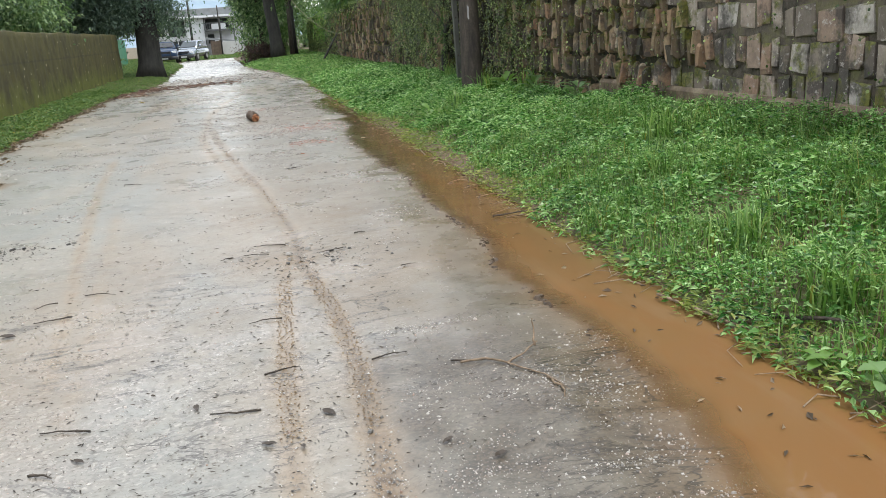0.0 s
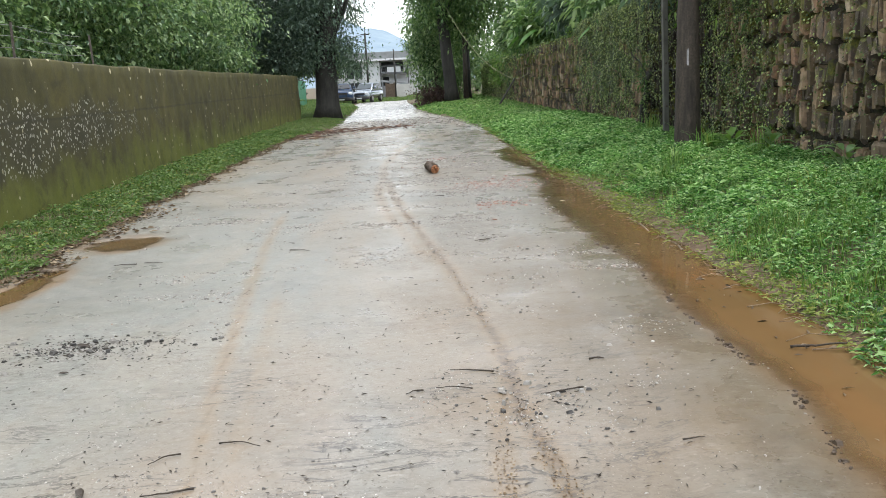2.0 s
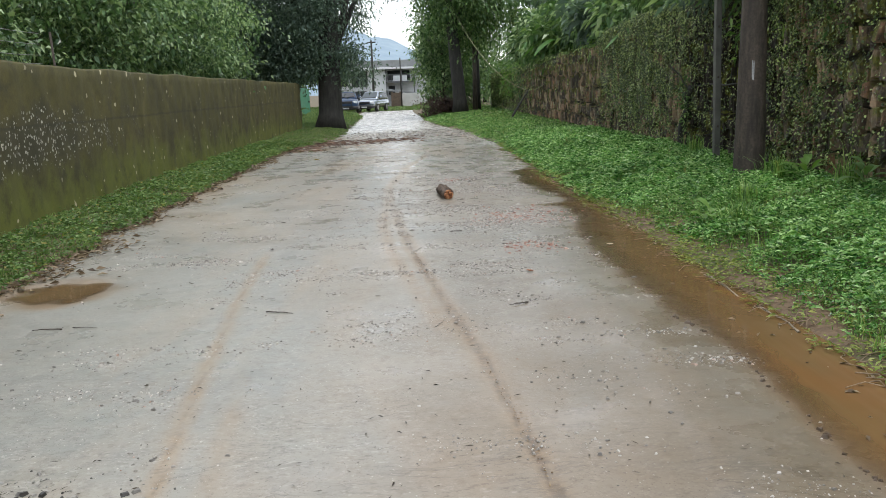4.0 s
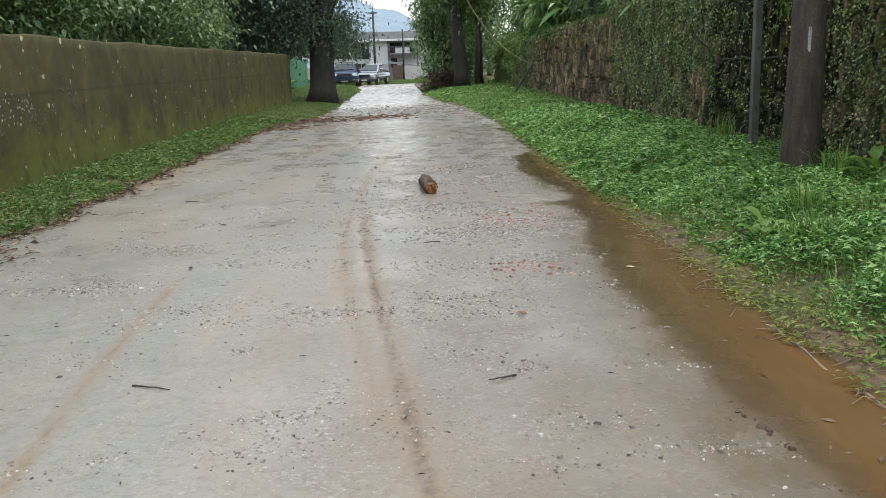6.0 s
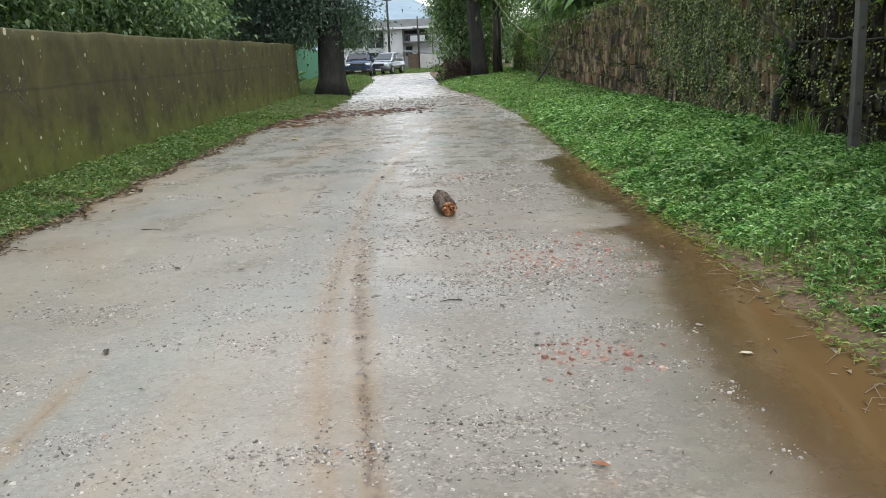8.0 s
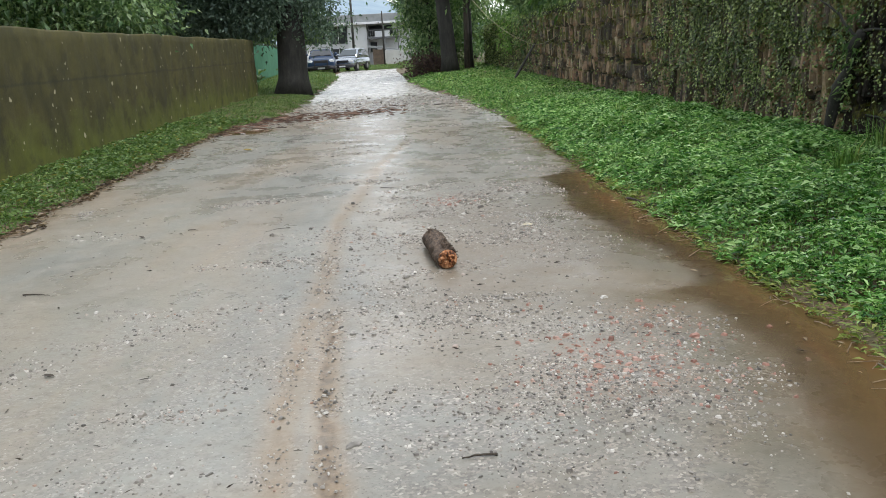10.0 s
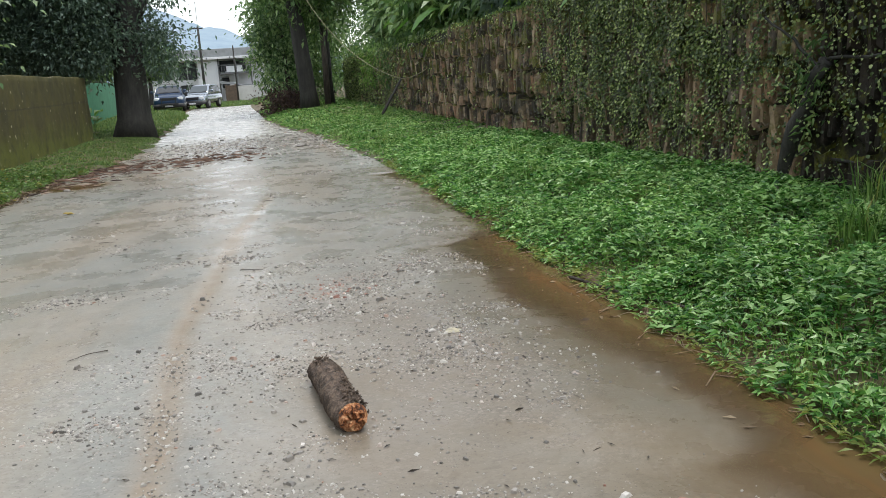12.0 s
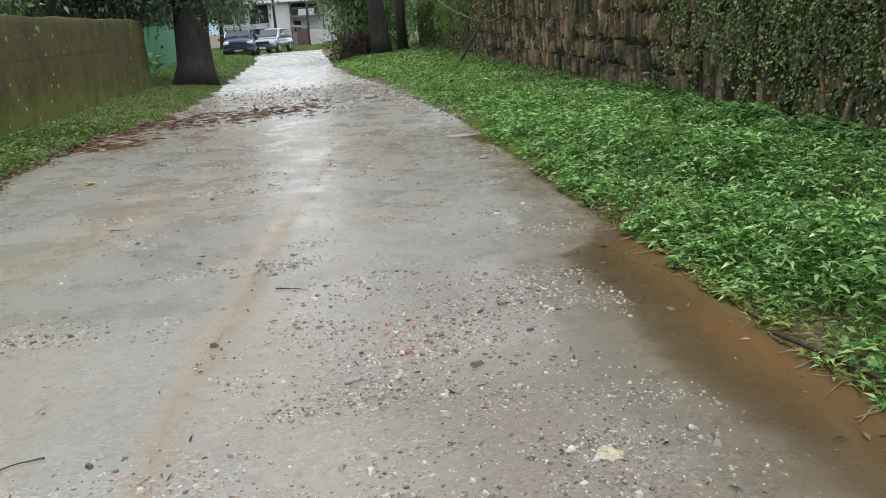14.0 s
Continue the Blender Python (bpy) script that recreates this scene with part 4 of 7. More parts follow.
def make_tree(name, label, base, height, trunk_r, crown_c, crown_r, clumps, per, leaf, leaf_mat, bark, seed, lean=(0, 0), flare=1.0, low=0.0, spread=0.7, aspect=0.34, limbs=7, extra=(), taper=0.42):
    r = np.random.default_rng(seed)
    z0 = float(ground_height(np.array(base[0]), np.array(base[1]))) - 0.05
    top = thing(name, pose(base[0], base[1], z0), label, "tree")
    t = np.linspace(0, 1, 12)
    pts = np.stack([lean[0] * t ** 1.3 + 0.04 * np.sin(5 * t + seed), lean[1] * t, height * t], 1)
    rad = trunk_r * (1 - taper * t) + trunk_r * 0.5 * flare * np.exp(-t * height / 0.16)
    v, q, tr = tube(pts, rad, 16, 0.035, seed)
    mesh_part("trunk", v, [q, tr], bark, top)
    cc, cr = np.array(crown_c, float) - np.array([base[0], base[1], z0]), np.array(crown_r, float)
    dirs = unit(r.normal(size=(clumps, 3)))
    centres = cc + dirs * cr * (r.uniform(0.25, 1.0, clumps) ** 0.6)[:, None]
    if len(extra):
        centres = np.vstack([centres, np.array(extra) - np.array([base[0], base[1], z0])])
        clumps = len(centres)
    if low:
        centres[:, 2] = np.maximum(centres[:, 2], low - z0 + r.uniform(0, 0.5, clumps))
    for i, c in enumerate(centres[np.linspace(0, clumps - 1, limbs).astype(int)]):
        k = r.uniform(0.45, 0.95)
        start = pts[int(k * 11)]
        v, q, tr = tube(bent(start, c, 0.25, 7, seed + i), np.linspace(trunk_r * 0.34, 0.02, 7), 7, 0.05, i)
        mesh_part("limb", v, [q, tr], bark, top)
    P, D = clump_cloud(centres, r.uniform(0.6, 1.25, clumps) * spread, per, r)
    L = leaf * r.uniform(0.6, 1.3, len(P))
    foliage("crown", P, D, L, L * aspect * r.uniform(0.8, 1.2, len(P)), leaf_mat, top, 0.3, 0.1, "", "", "", r)
    return top


rl = np.random.default_rng(9)
LOW_CLUMPS = np.vstack([np.column_stack([rl.uniform(-5.4, -4.4, 26), rl.uniform(39.4, 40.4, 26), rl.uniform(2.5, 5.5, 26)]),
                        np.column_stack([rl.uniform(-8.0, -4.6, 34), rl.uniform(39.4, 41.5, 34), rl.uniform(2.0, 3.6, 34)]),
                        np.column_stack([rl.uniform(-3.1, -2.4, 7), rl.uniform(39.9, 40.6, 7), rl.uniform(2.0, 3.3, 7)]),
                        np.column_stack([rl.uniform(-3.0, -0.3, 9), rl.uniform(40.2, 41.5, 9), rl.uniform(5.3, 6.9, 9)])])
# the big dark tree past the end of the wall
make_tree("tree", "large dark broadleaf tree with flared trunk beside the road", (-3.85, 40.6), 6.6, 0.52, (-5.7, 41.0, 5.5), (3.6, 2.6, 3.5), 330, 230, 0.125, LEAF_DARK, BARK_DARK, 101, (0.25, 0.3), 0.8, 1.9, 0.7, 0.6, 14, LOW_CLUMPS, 0.2)
big_tree = [ob for ob in bpy.data.objects if ob.name == "tree"][0]
for i, (pts, rad) in enumerate((([(0.3, 0.3, 3.3), (0.62, 0.2, 4.1), (0.85, 0.1, 4.9), (1.15, 0.0, 5.8), (1.7, 0.0, 6.6)], (0.24, 0.17, 0.14, 0.11, 0.06)), ([(0.85, 0.1, 4.9), (0.6, 0.0, 5.6), (0.5, 0.0, 6.6)], (0.11, 0.09, 0.05)), ([(0.55, 0.2, 4.0), (0.3, 0.1, 4.5), (-0.1, 0.0, 5.2)], (0.1, 0.08, 0.05)))):
    v, q, tr = tube(pts, rad, 10, 0.04, 60 + i)
    mesh_part("limb", v, [q, tr], BARK_DARK, big_tree)
# trees behind the mossy wall
make_tree("tree", "leafy green tree overhanging the mossy wall", (-7.6, 30.0), 5.0, 0.16, (-7.0, 30.0, 3.6), (2.0, 3.2, 2.2), 120, 210, 0.125, LEAF_HAZE, BARK_GREY, 102, (0.2, 0), 0.5, 1.8, 0.75, 0.62)
make_tree("tree", "leafy green tree overhanging the mossy wall", (-8.3, 23.5), 5.0, 0.17, (-7.8, 23.5, 4.0), (2.1, 3.4, 2.3), 130, 210, 0.125, LEAF_HAZE, BARK_GREY, 103, (0.2, 0), 0.5, 1.9, 0.75, 0.62)
make_tree("tree", "leafy green tree overhanging the mossy wall", (-8.6, 17.0), 5.0, 0.15, (-8.4, 17.0, 4.0), (2.2, 3.2, 2.3), 130, 210, 0.125, LEAF_HAZE, BARK_GREY, 104, (0.1, 0), 0.5, 2.0, 0.75, 0.62)
make_tree("tree", "leafy green tree behind the mossy wall", (-9.2, 10.5), 5.0, 0.15, (-9.0, 10.5, 4.0), (2.4, 3.2, 2.3), 90, 210, 0.125, LEAF_HAZE, BARK_GREY, 105, (0.1, 0), 0.5, 2.0, 0.8, 0.46)
make_tree("tree", "tall dim tree standing behind the garden trees", (-12.5, 37.0), 7.0, 0.25, (-11.5, 36.0, 5.5), (3.6, 6.5, 4.0), 170, 130, 0.26, LEAF_DARK, BARK_DARK, 106, (0.2, 0), 0.5, 1.2, 1.2, 0.5)
make_tree("tree", "tall dim tree standing behind the garden trees", (-13.0, 26.0), 7.0, 0.25, (-12.5, 25.0, 5.0), (3.0, 7.0, 4.2), 170, 130, 0.26, LEAF_HAZE, BARK_DARK, 107, (0.2, 0), 0.5, 1.0, 1.2, 0.5)
make_tree("tree", "tall dim tree standing behind the garden trees", (-13.0, 13.0), 7.0, 0.25, (-12.5, 13.0, 5.0), (3.0, 7.0, 4.2), 90, 100, 0.24, LEAF_HAZE, BARK_DARK, 108, (0.2, 0), 0.5, 1.0, 1.2, 0.5)
# trees at the bend on the right
make_tree("tree", "grey-trunked tree leaning over the grassy bank", (2.3, 49.5), 7.5, 0.38, (2.2, 49.8, 6.6), (2.2, 2.6, 2.6), 120, 120, 0.2, LEAF_TREE, BARK_DARK, 111, (-0.75, 0), 0.5, 3.4, 0.9, 0.5)
make_tree("tree", "slim dark tree growing beside the leaning trunk", (3.3, 51.0), 7.0, 0.2, (3.4, 51.0, 6.4), (2.2, 2.6, 2.8), 120, 110, 0.2, LEAF_TREE, BARK_DARK, 112, (-0.2, 0), 0.5, 3.0, 0.9, 0.5)
make_tree("tree", "bushy green roadside tree with leaves to the ground", (1.55, 53.0), 4.5, 0.13, (1.35, 53.0, 3.7), (1.25, 1.6, 2.9), 75, 90, 0.21, LEAF_HAZE, BARK_GREY, 113, (-0.1, 0), 0.4, 1.2, 0.6, 0.55)
make_tree("tree", "bushy green roadside tree with leaves to the ground", (2.6, 58.0), 5.0, 0.13, (2.4, 58.0, 3.5), (2.0, 2.6, 3.4), 150, 120, 0.2, LEAF_TREE, BARK_GREY, 114, (-0.1, 0), 0.4, 0.4, 0.8, 0.45)


def make_shrub(label, centre, size, clumps, per, leaf, mat, seed, aspect=0.32):
    """A bushy plant with several stems, rooted behind the wall."""
    r = np.random.default_rng(seed)
    z0 = float(ground_height(np.array(centre[0]), np.array(centre[1]))) - 0.03
    top = thing("shrub", pose(centre[0], centre[1], z0), label, "shrub", "bushes over the wall")
    cr = np.array(size, float)
    c0 = np.array([0, 0, centre[2] - z0])
    centres = c0 + unit(r.normal(size=(clumps, 3))) * cr * (r.uniform(0.1, 1, clumps) ** 0.5)[:, None]
    for i in range(4):
        v, q, tr = tube(bent((r.uniform(-.2, .2), r.uniform(-.3, .3), 0), centres[i], 0.2, 7, seed + i), np.linspace(0.06, 0.012, 7), 6, 0.05, i)
        mesh_part("stem", v, [q, tr], BARK_GREY, top)
    P, D = clump_cloud(centres, r.uniform(0.4, 0.9, clumps) * 0.62, per, r)
    L = leaf * r.uniform(0.6, 1.3, len(P))
    foliage("foliage", P, D, L, L * aspect * r.uniform(0.8, 1.2, len(P)), mat, top, 0.35, 0.1, "", "", "", r)
    return top


k = 0
for y, zc, mat, lf in ((9.5, 3.5, LEAF_TREE, .17), (13.0, 3.4, LEAF_TREE, .19), (16.5, 3.4, LEAF_DARK, .18), (19.8, 3.5, LEAF_TREE, .18), (23.2, 3.6, LEAF_TREE, .19), (26.5, 3.3, LEAF_TREE, .19), (29.6, 3.4, LEAF_DARK, .2),
                       (32.8, 3.3, LEAF_TREE, .2), (36.0, 3.4, LEAF_TREE, .2), (39.5, 3.5, LEAF_DARK, .21), (43.0, 3.6, LEAF_TREE, .21), (46.5, 3.7, LEAF_TREE, .22)):
    k += 1
    make_shrub("leafy green bush spilling over the stone wall", (5.75 + 0.2 * (k % 3), y, zc), (1.2, 1.95, 1.2), 50, 70, lf * 1.45, (LEAF_HAZE if k % 2 == 0 else mat), 200 + k, 0.46)
for y, zc in ((12, 5.6), (19, 5.8), (26, 5.8), (33, 6.0), (40, 6.0), (47, 6.2), (54, 5.5)):
    k += 1
    make_shrub("tall dark greenery rising behind the stone wall", (7.6, y, zc), (1.9, 4.0, 2.6), 60, 85, 0.24, LEAF_DARK if k % 2 else LEAF_TREE, 200 + k, 0.38)


def wall_bushes():
    """Greenery that hangs over the wall's far stretch and hides its top."""
    for i, (y, x, zc, s) in enumerate(((27.5, 4.75, 2.75, 0.5), (37.5, 4.6, 2.1, 0.7), (41.5, 4.3, 2.0, 0.8), (45.0, 3.9, 1.9, 0.9), (22.5, 4.65, 2.7, 0.55), (13.2, 4.6, 2.6, 0.45), (15.6, 4.5, 2.4, 0.5))):
        make_shrub("trailing bush hanging over the wall top", (x + 0.75, y, zc), (0.75, 1.3, s), 20, 70, 0.13, LEAF_BRIGHT if i % 3 == 0 else LEAF_TREE, 300 + i, 0.4)


wall_bushes()
for i, (y, x, zc) in enumerate(((15.4, 4.95, 3.25), (16.6, 4.85, 3.2), (17.6, 4.95, 3.3), (13.6, 5.0, 3.25))):
    make_shrub("long-leaved dark bush leaning out over the wall", (x, y, zc), (0.95, 0.9, 0.42), 26, 80, 0.17, LEAF_TREE if i % 2 else LEAF_DARK, 330 + i, 0.34)


# ---- banana plants ----
def make_banana(base, height, n, seed):
    r = np.random.default_rng(seed)
    z0 = float(ground_height(np.array(base[0]), np.array(base[1]))) - 0.03
    top = thing("banana_plant", pose(base[0], base[1], z0), "banana plant with broad torn green leaves behind the wall", "banana plant", "banana plants")
    v, q, t = tube([(0, 0, 0), (0.03, 0, height * .5), (0, 0.03, height)], [0.14, 0.12, 0.08], 10, 0.03, seed)
    mesh_part("stem", v, [q, t], BARK_GREY, top)
    for i in range(n):
        a = 6.28 * i / n + r.uniform(-.3, .3)
        L, W = r.uniform(1.5, 2.1), r.uniform(0.38, 0.5)
        out, side = np.array([math.cos(a), math.sin(a), 0]), np.array([-math.sin(a), math.cos(a), 0])
        V, F = [], []
        m = 15
        for j in range(m):
            s = j / (m - 1)
            mid = np.array([0, 0, height]) + out * L * (s * 0.85) + np.array([0, 0, L * (0.75 * s - 0.95 * s * s)])
            w = W * 0.5 * math.sin(math.pi * min(1, 0.12 + s * 0.9)) ** 0.6 * (1 - 0.25 * r.random())
            V += [mid - side * w - np.array([0, 0, w * .35]), mid, mid + side * w - np.array([0, 0, w * .35])]
            if j:
                o = 3 * (j - 1)
                F += [(o, o + 1, o + 4, o + 3), (o + 1, o + 2, o + 5, o + 4)]
        mesh_part("leaf", np.array(V), np.array(F), LEAF_BANANA, top)
    return top


make_banana((5.6, 41.5), 3.0, 7, 1)
make_banana((5.4, 35.5), 2.6, 7, 2)
make_banana((5.6, 24.2), 2.3, 6, 3)
make_banana((3.1, 50.2), 4.5, 8, 4)


# ---- creepers on the stone wall ----
def ivy_density(y, z):
    d = 0.03 * smooth_step(8, 11, y) + 0.95 * np.exp(-((y - 21.8) / 2.6) ** 2) * (0.35 + 0.65 * smooth_step(0.5, 1.5, z)) + 0.5 * np.exp(-((y - 14.3) / 1.1) ** 2)
    d = d + np.where(y < 13.5, 0.08, 0.14) * smooth_step(1.9, 2.5, z) + 0.3 * smooth_step(37, 43, y) 
    return d * (0.75 + 0.5 * waves(y, z, 1.1, 91)) + np.where((y < 26) & (y > 19), 0.2, 0.04) * waves(y, z, 0.35, 92) + 0.02 * np.exp(-((y - 17.2) / 1.6) ** 2) * smooth_step(0.6, 1.2, z)


def make_ivy():
    r = np.random.default_rng(15)
    n = 420000
    y = np.concatenate([r.uniform(3, 26, int(n * .75)), r.uniform(26, 56, int(n * .25))])
    z = r.uniform(0.12, 1.0, n) ** 0.9 * right_top(y) * 1.03
    k = r.random(n) < np.clip(ivy_density(y, z), 0, 1)
    y, z = y[k], z[k]
    out = 0.03 + 0.10 * r.random(len(y)) ** 2 + 0.06 * np.clip(waves(y, z, 0.8, 93), 0, 2)
    P = np.stack([WALL_X - 0.075 - out, y, z], 1)
    N = unit(np.stack([np.full(len(y), -0.75), 0.5 * r.normal(size=len(y)), 0.45 + 0.5 * r.normal(size=len(y))], 1))
    D = unit(np.stack([-0.3 + 0.3 * r.normal(size=len(y)), 0.6 * r.normal(size=len(y)), -0.7 + 0.5 * r.normal(size=len(y))], 1))
    D = unit(D - N * np.sum(D * N, 1)[:, None])
    S = np.cross(D, N)
    L = (r.uniform(0.016, 0.038, len(y)) * np.interp(y, [0, 18, 30, 50], [0.9, 1.0, 1.3, 2.2]))[:, None]
    W = L * r.uniform(0.36, 0.5, len(y))[:, None]
    V = np.stack([P, P + D * L * 0.3 + S * W, P + D * L * 0.75 + S * W * 0.75, P + D * L + N * -0.1 * L, P + D * L * 0.75 - S * W * 0.75, P + D * L * 0.3 - S * W], 1).reshape(-1, 3)
    F = (np.array([(0, 1, 2), (0, 2, 3), (0, 3, 4), (0, 4, 5)])[None] + 6 * np.arange(len(y))[:, None, None]).reshape(-1, 3)
    tagged(new("ivy", raw_mesh("ivy", V, F, LEAF_IVY)), "small-leaved creeper clinging to the stone wall", "creeper", "", "stuff")
    # hanging stems
    pieces = []
    for i in range(150):
        yy = r.uniform(5, 30)
        if r.random() > np.clip(ivy_density(np.array(yy), np.array(1.6)), 0.15, 1):
            continue
        zt = float(right_top(np.array(yy)))
        pieces.append(tube(bent((WALL_X - 0.1, yy, zt), (WALL_X - 0.12, yy + r.normal() * 0.2, zt - r.uniform(0.5, 2.0)), 0, 7, i), 0.006, 4, 0, i))
    v, f = joined(pieces)
    tagged(new("creeper_stems", raw_mesh("creeper_stems", v, f, TWIG)), "thin brown creeper stems hanging on the wall", "stems", "", "stuff")


make_ivy()


def moss_cap():
    r = np.random.default_rng(19)
    n = 7000
    y = r.uniform(23.5, 38, n)
    P = np.stack([WALL_X + r.uniform(-0.1, 0.25, n), y, right_top(y) - 0.03 + 0.03 * r.random(n)], 1)
    V, F = blade_mesh(P, r.uniform(0.03, 0.10, n), 0.02, r.uniform(0.3, 1.3, n), r)
    tagged(new("wall_moss", raw_mesh("wall_moss", V, F, LEAF_SHORT)), "green moss and grass along the wall top", "moss", "", "stuff")


moss_cap()


# ---- log lying on the road ----
def make_log():
    top = thing("log", pose(0.13, 16.17, float(road_height(np.array(0.13), np.array(16.17))) + 0.068, 0, 0, 8), "short broken bark-covered log lying on the wet road", "log")
    n = 44
    t = np.linspace(-0.35, 0.35, n)
    r = np.random.default_rng(31)
    pts = np.stack([0.012 * np.sin(7 * t), t, 0.012 * np.cos(6 * t)], 1)
    rad = 0.073 + 0.006 * np.sin(9 * t + 1) + 0.004 * r.normal(size=n)
    rad[0] *= 0.93
    v, q, c = tube(pts, rad, 30, 0.06, 32)
    v[-2] += np.array([0, 0.05, 0])
    v[-1] -= np.array([0, 0.03, 0])
    mesh_part("bark", v, [q, c], BARK_LOG, top)
    m, rings = 18, 5
    V, F = [(0, -0.362, 0.0)], []
    for k in range(1, rings):
        for j in range(m):
            a = 2 * math.pi * j / m
            rr = 0.069 * k / (rings - 1)
            V.append((rr * math.cos(a), -0.345 - 0.05 * r.random() * (k < rings - 1) - 0.012 * (1 - k / rings), rr * math.sin(a)))
    T = [(0, 1 + j, 1 + (j + 1) % m) for j in range(m)]
    Q = [(1 + (k - 1) * m + j, 1 + (k - 1) * m + (j + 1) % m, 1 + k * m + (j + 1) % m, 1 + k * m + j) for k in range(1, rings - 1) for j in range(m)]
    mesh_part("broken_end", np.array(V), [np.array(Q), np.array(T)], CUT_WOOD, top, "orange splintered wood end", False)
    pieces = []
    for i in range(210):
        a, yy = r.uniform(-0.2, 1.9), r.uniform(-0.34, 0.33)
        c0 = np.array([0.077 * math.cos(a), yy, 0.077 * math.sin(a)])
        d = unit(r.normal(size=(1, 3)))[0] * r.uniform(0.008, 0.022)
        pieces.append(tube([c0 - d, c0 + 0.002, c0 + d], [0.002, r.uniform(0.003, 0.007), 0.002], 5, 0.2, i))
    v, f = joined(pieces)
    tagged(mesh_part("bark_flakes", v, f, BARK_LOG, top), "loose bark flakes", "", "", "stuff")


make_log()


# ---- poles, post, stick, cable ----
def make_pole():
    z0 = float(ground_height(np.array(3.88), np.array(14.25))) - 0.1
    top = thing("utility_pole", pose(3.87, 14.25, z0), "thick weathered brown utility pole standing in the weeds", "pole")
    t = np.linspace(0, 1, 26)
    v, q, c = tube(np.stack([0.03 * t, 0 * t, 7.6 * t], 1), np.interp(7.6 * t, [0, 0.5, 2.7, 7.6], [0.2, 0.185, 0.135, 0.09]), 28, 0.006, 3)
    mesh_part("shaft", v, [q, c], POLE_RUST, top)
    bm = bmesh.new()
    for i in range(5):
        a0, a1 = -1.95 + 0.035 * i, -1.95 + 0.035 * (i + 1)
        z, z1 = 1.30, 1.60
        vs = [bm.verts.new((0.163 * math.cos(a), 0.163 * math.sin(a), zz)) for a, zz in ((a0, z + 0.03 * (i % 2)), (a1, z), (a1, z1 - 0.04 * (i % 3)), (a0, z1))]
        bm.faces.new(vs)
    part("paper_scrap", bm, make_plain("faded_paper", (0.5, 0.5, 0.5), 0.6, 0, 0.5, 30), top, "faded pale torn paper strip")
    for z in (2.45, 2.9):
        a = np.linspace(0, 6.28, 20)
        rr = 0.146 - 0.012 * (z - 2.4)
        v, q, c = tube(np.stack([0.01 + rr * np.cos(a), rr * np.sin(a), z + 0 * a], 1), 0.008, 5, 0, 1)
        mesh_part("band", v, [q, c], CONCRETE, top)


make_pole()
z0 = float(ground_height(np.array(4.12), np.array(16.1))) - 0.1
post = thing("concrete_post", pose(4.12, 16.1, z0, 0.6, -0.8, 4), "slim grey concrete post among the creepers", "post")
part("shaft", boxed(-0.044, 0.044, -0.044, 0.044, 0, 3.4, bevel=0.012), CONCRETE, post)
for z in (0.7, 1.4, 2.1, 2.8):
    part("hole_sleeve", boxed(-0.014, 0.014, -0.048, -0.035, z, z + 0.03, bevel=0.004), TWIG, post)

stick = thing("leaning_stick", pose(3.51, 37.79, 0.18), "dark bare stick leaning out of the grassy bank", "stick")
v, q, c = tube([(0, 0, -0.05), (0.28, 0.15, 0.35), (0.6, 0.33, 0.8), (0.9, 0.5, 1.22)], [0.045, 0.042, 0.038, 0.03], 8, 0.06, 5)
mesh_part("shaft", v, [q, c], BARK_DARK, stick)


cable_pts = np.vstack([sagging((2.0, 48.9, 5.6), (4.38, 38.27, 1.36), 0.75), sagging((4.38, 38.27, 1.36), (4.66, 34.6, 1.75), 0.1, 10)[1:]])
v, q, c = tube(cable_pts, 0.011, 6, 0, 2)
tagged(new("cable", raw_mesh("cable", v, [q, c], make_plain("pale_vine", (0.30, 0.28, 0.17), 0.7), True)), "pale sagging vine slung from tree to leaning stick", "cable")


def leaning_root():
    top = thing("stump", pose(4.62, 19.3, 0.28), "dark leaning stump with sprouting shoots against the wall", "trunk")
    v, q, c = tube(bent((0, 0, -0.1), (-0.08, -0.75, 1.15), 0.05, 9, 4), np.linspace(0.09, 0.055, 9), 10, 0.07, 6)
    mesh_part("leaning_stem", v, [q, c], BARK_DARK, top)
    for i, (a, e) in enumerate((((-0.06, -0.7, 1.1), (-0.02, -3.3, 1.15)), ((-0.05, -0.35, 0.42), (0.0, -2.9, 0.5)), ((-0.06, -0.7, 1.1), (-0.3, -0.2, 1.55)))):
        v, q, c = tube(bent(a, e, 0.02, 9, 20 + i), np.linspace(0.016, 0.009, 9), 6, 0.1, i)
        mesh_part("branch", v, [q, c], BARK_DARK, top)
    r = np.random.default_rng(77)
    P = np.array([-0.12, -0.65, 1.0]) + r.normal(size=(140, 3)) * np.array([0.06, 0.13, 0.25])
    L = r.uniform(0.05, 0.11, 140)
    foliage("foliage", P, np.stack([-0.6 + r.normal(size=140) * .6, r.normal(size=140), r.normal(size=140) * .6], 1), L, L * 0.3, LEAF_TREE, top, 0.4, 0.2, "bright green shoots", "", "", r)


leaning_root()


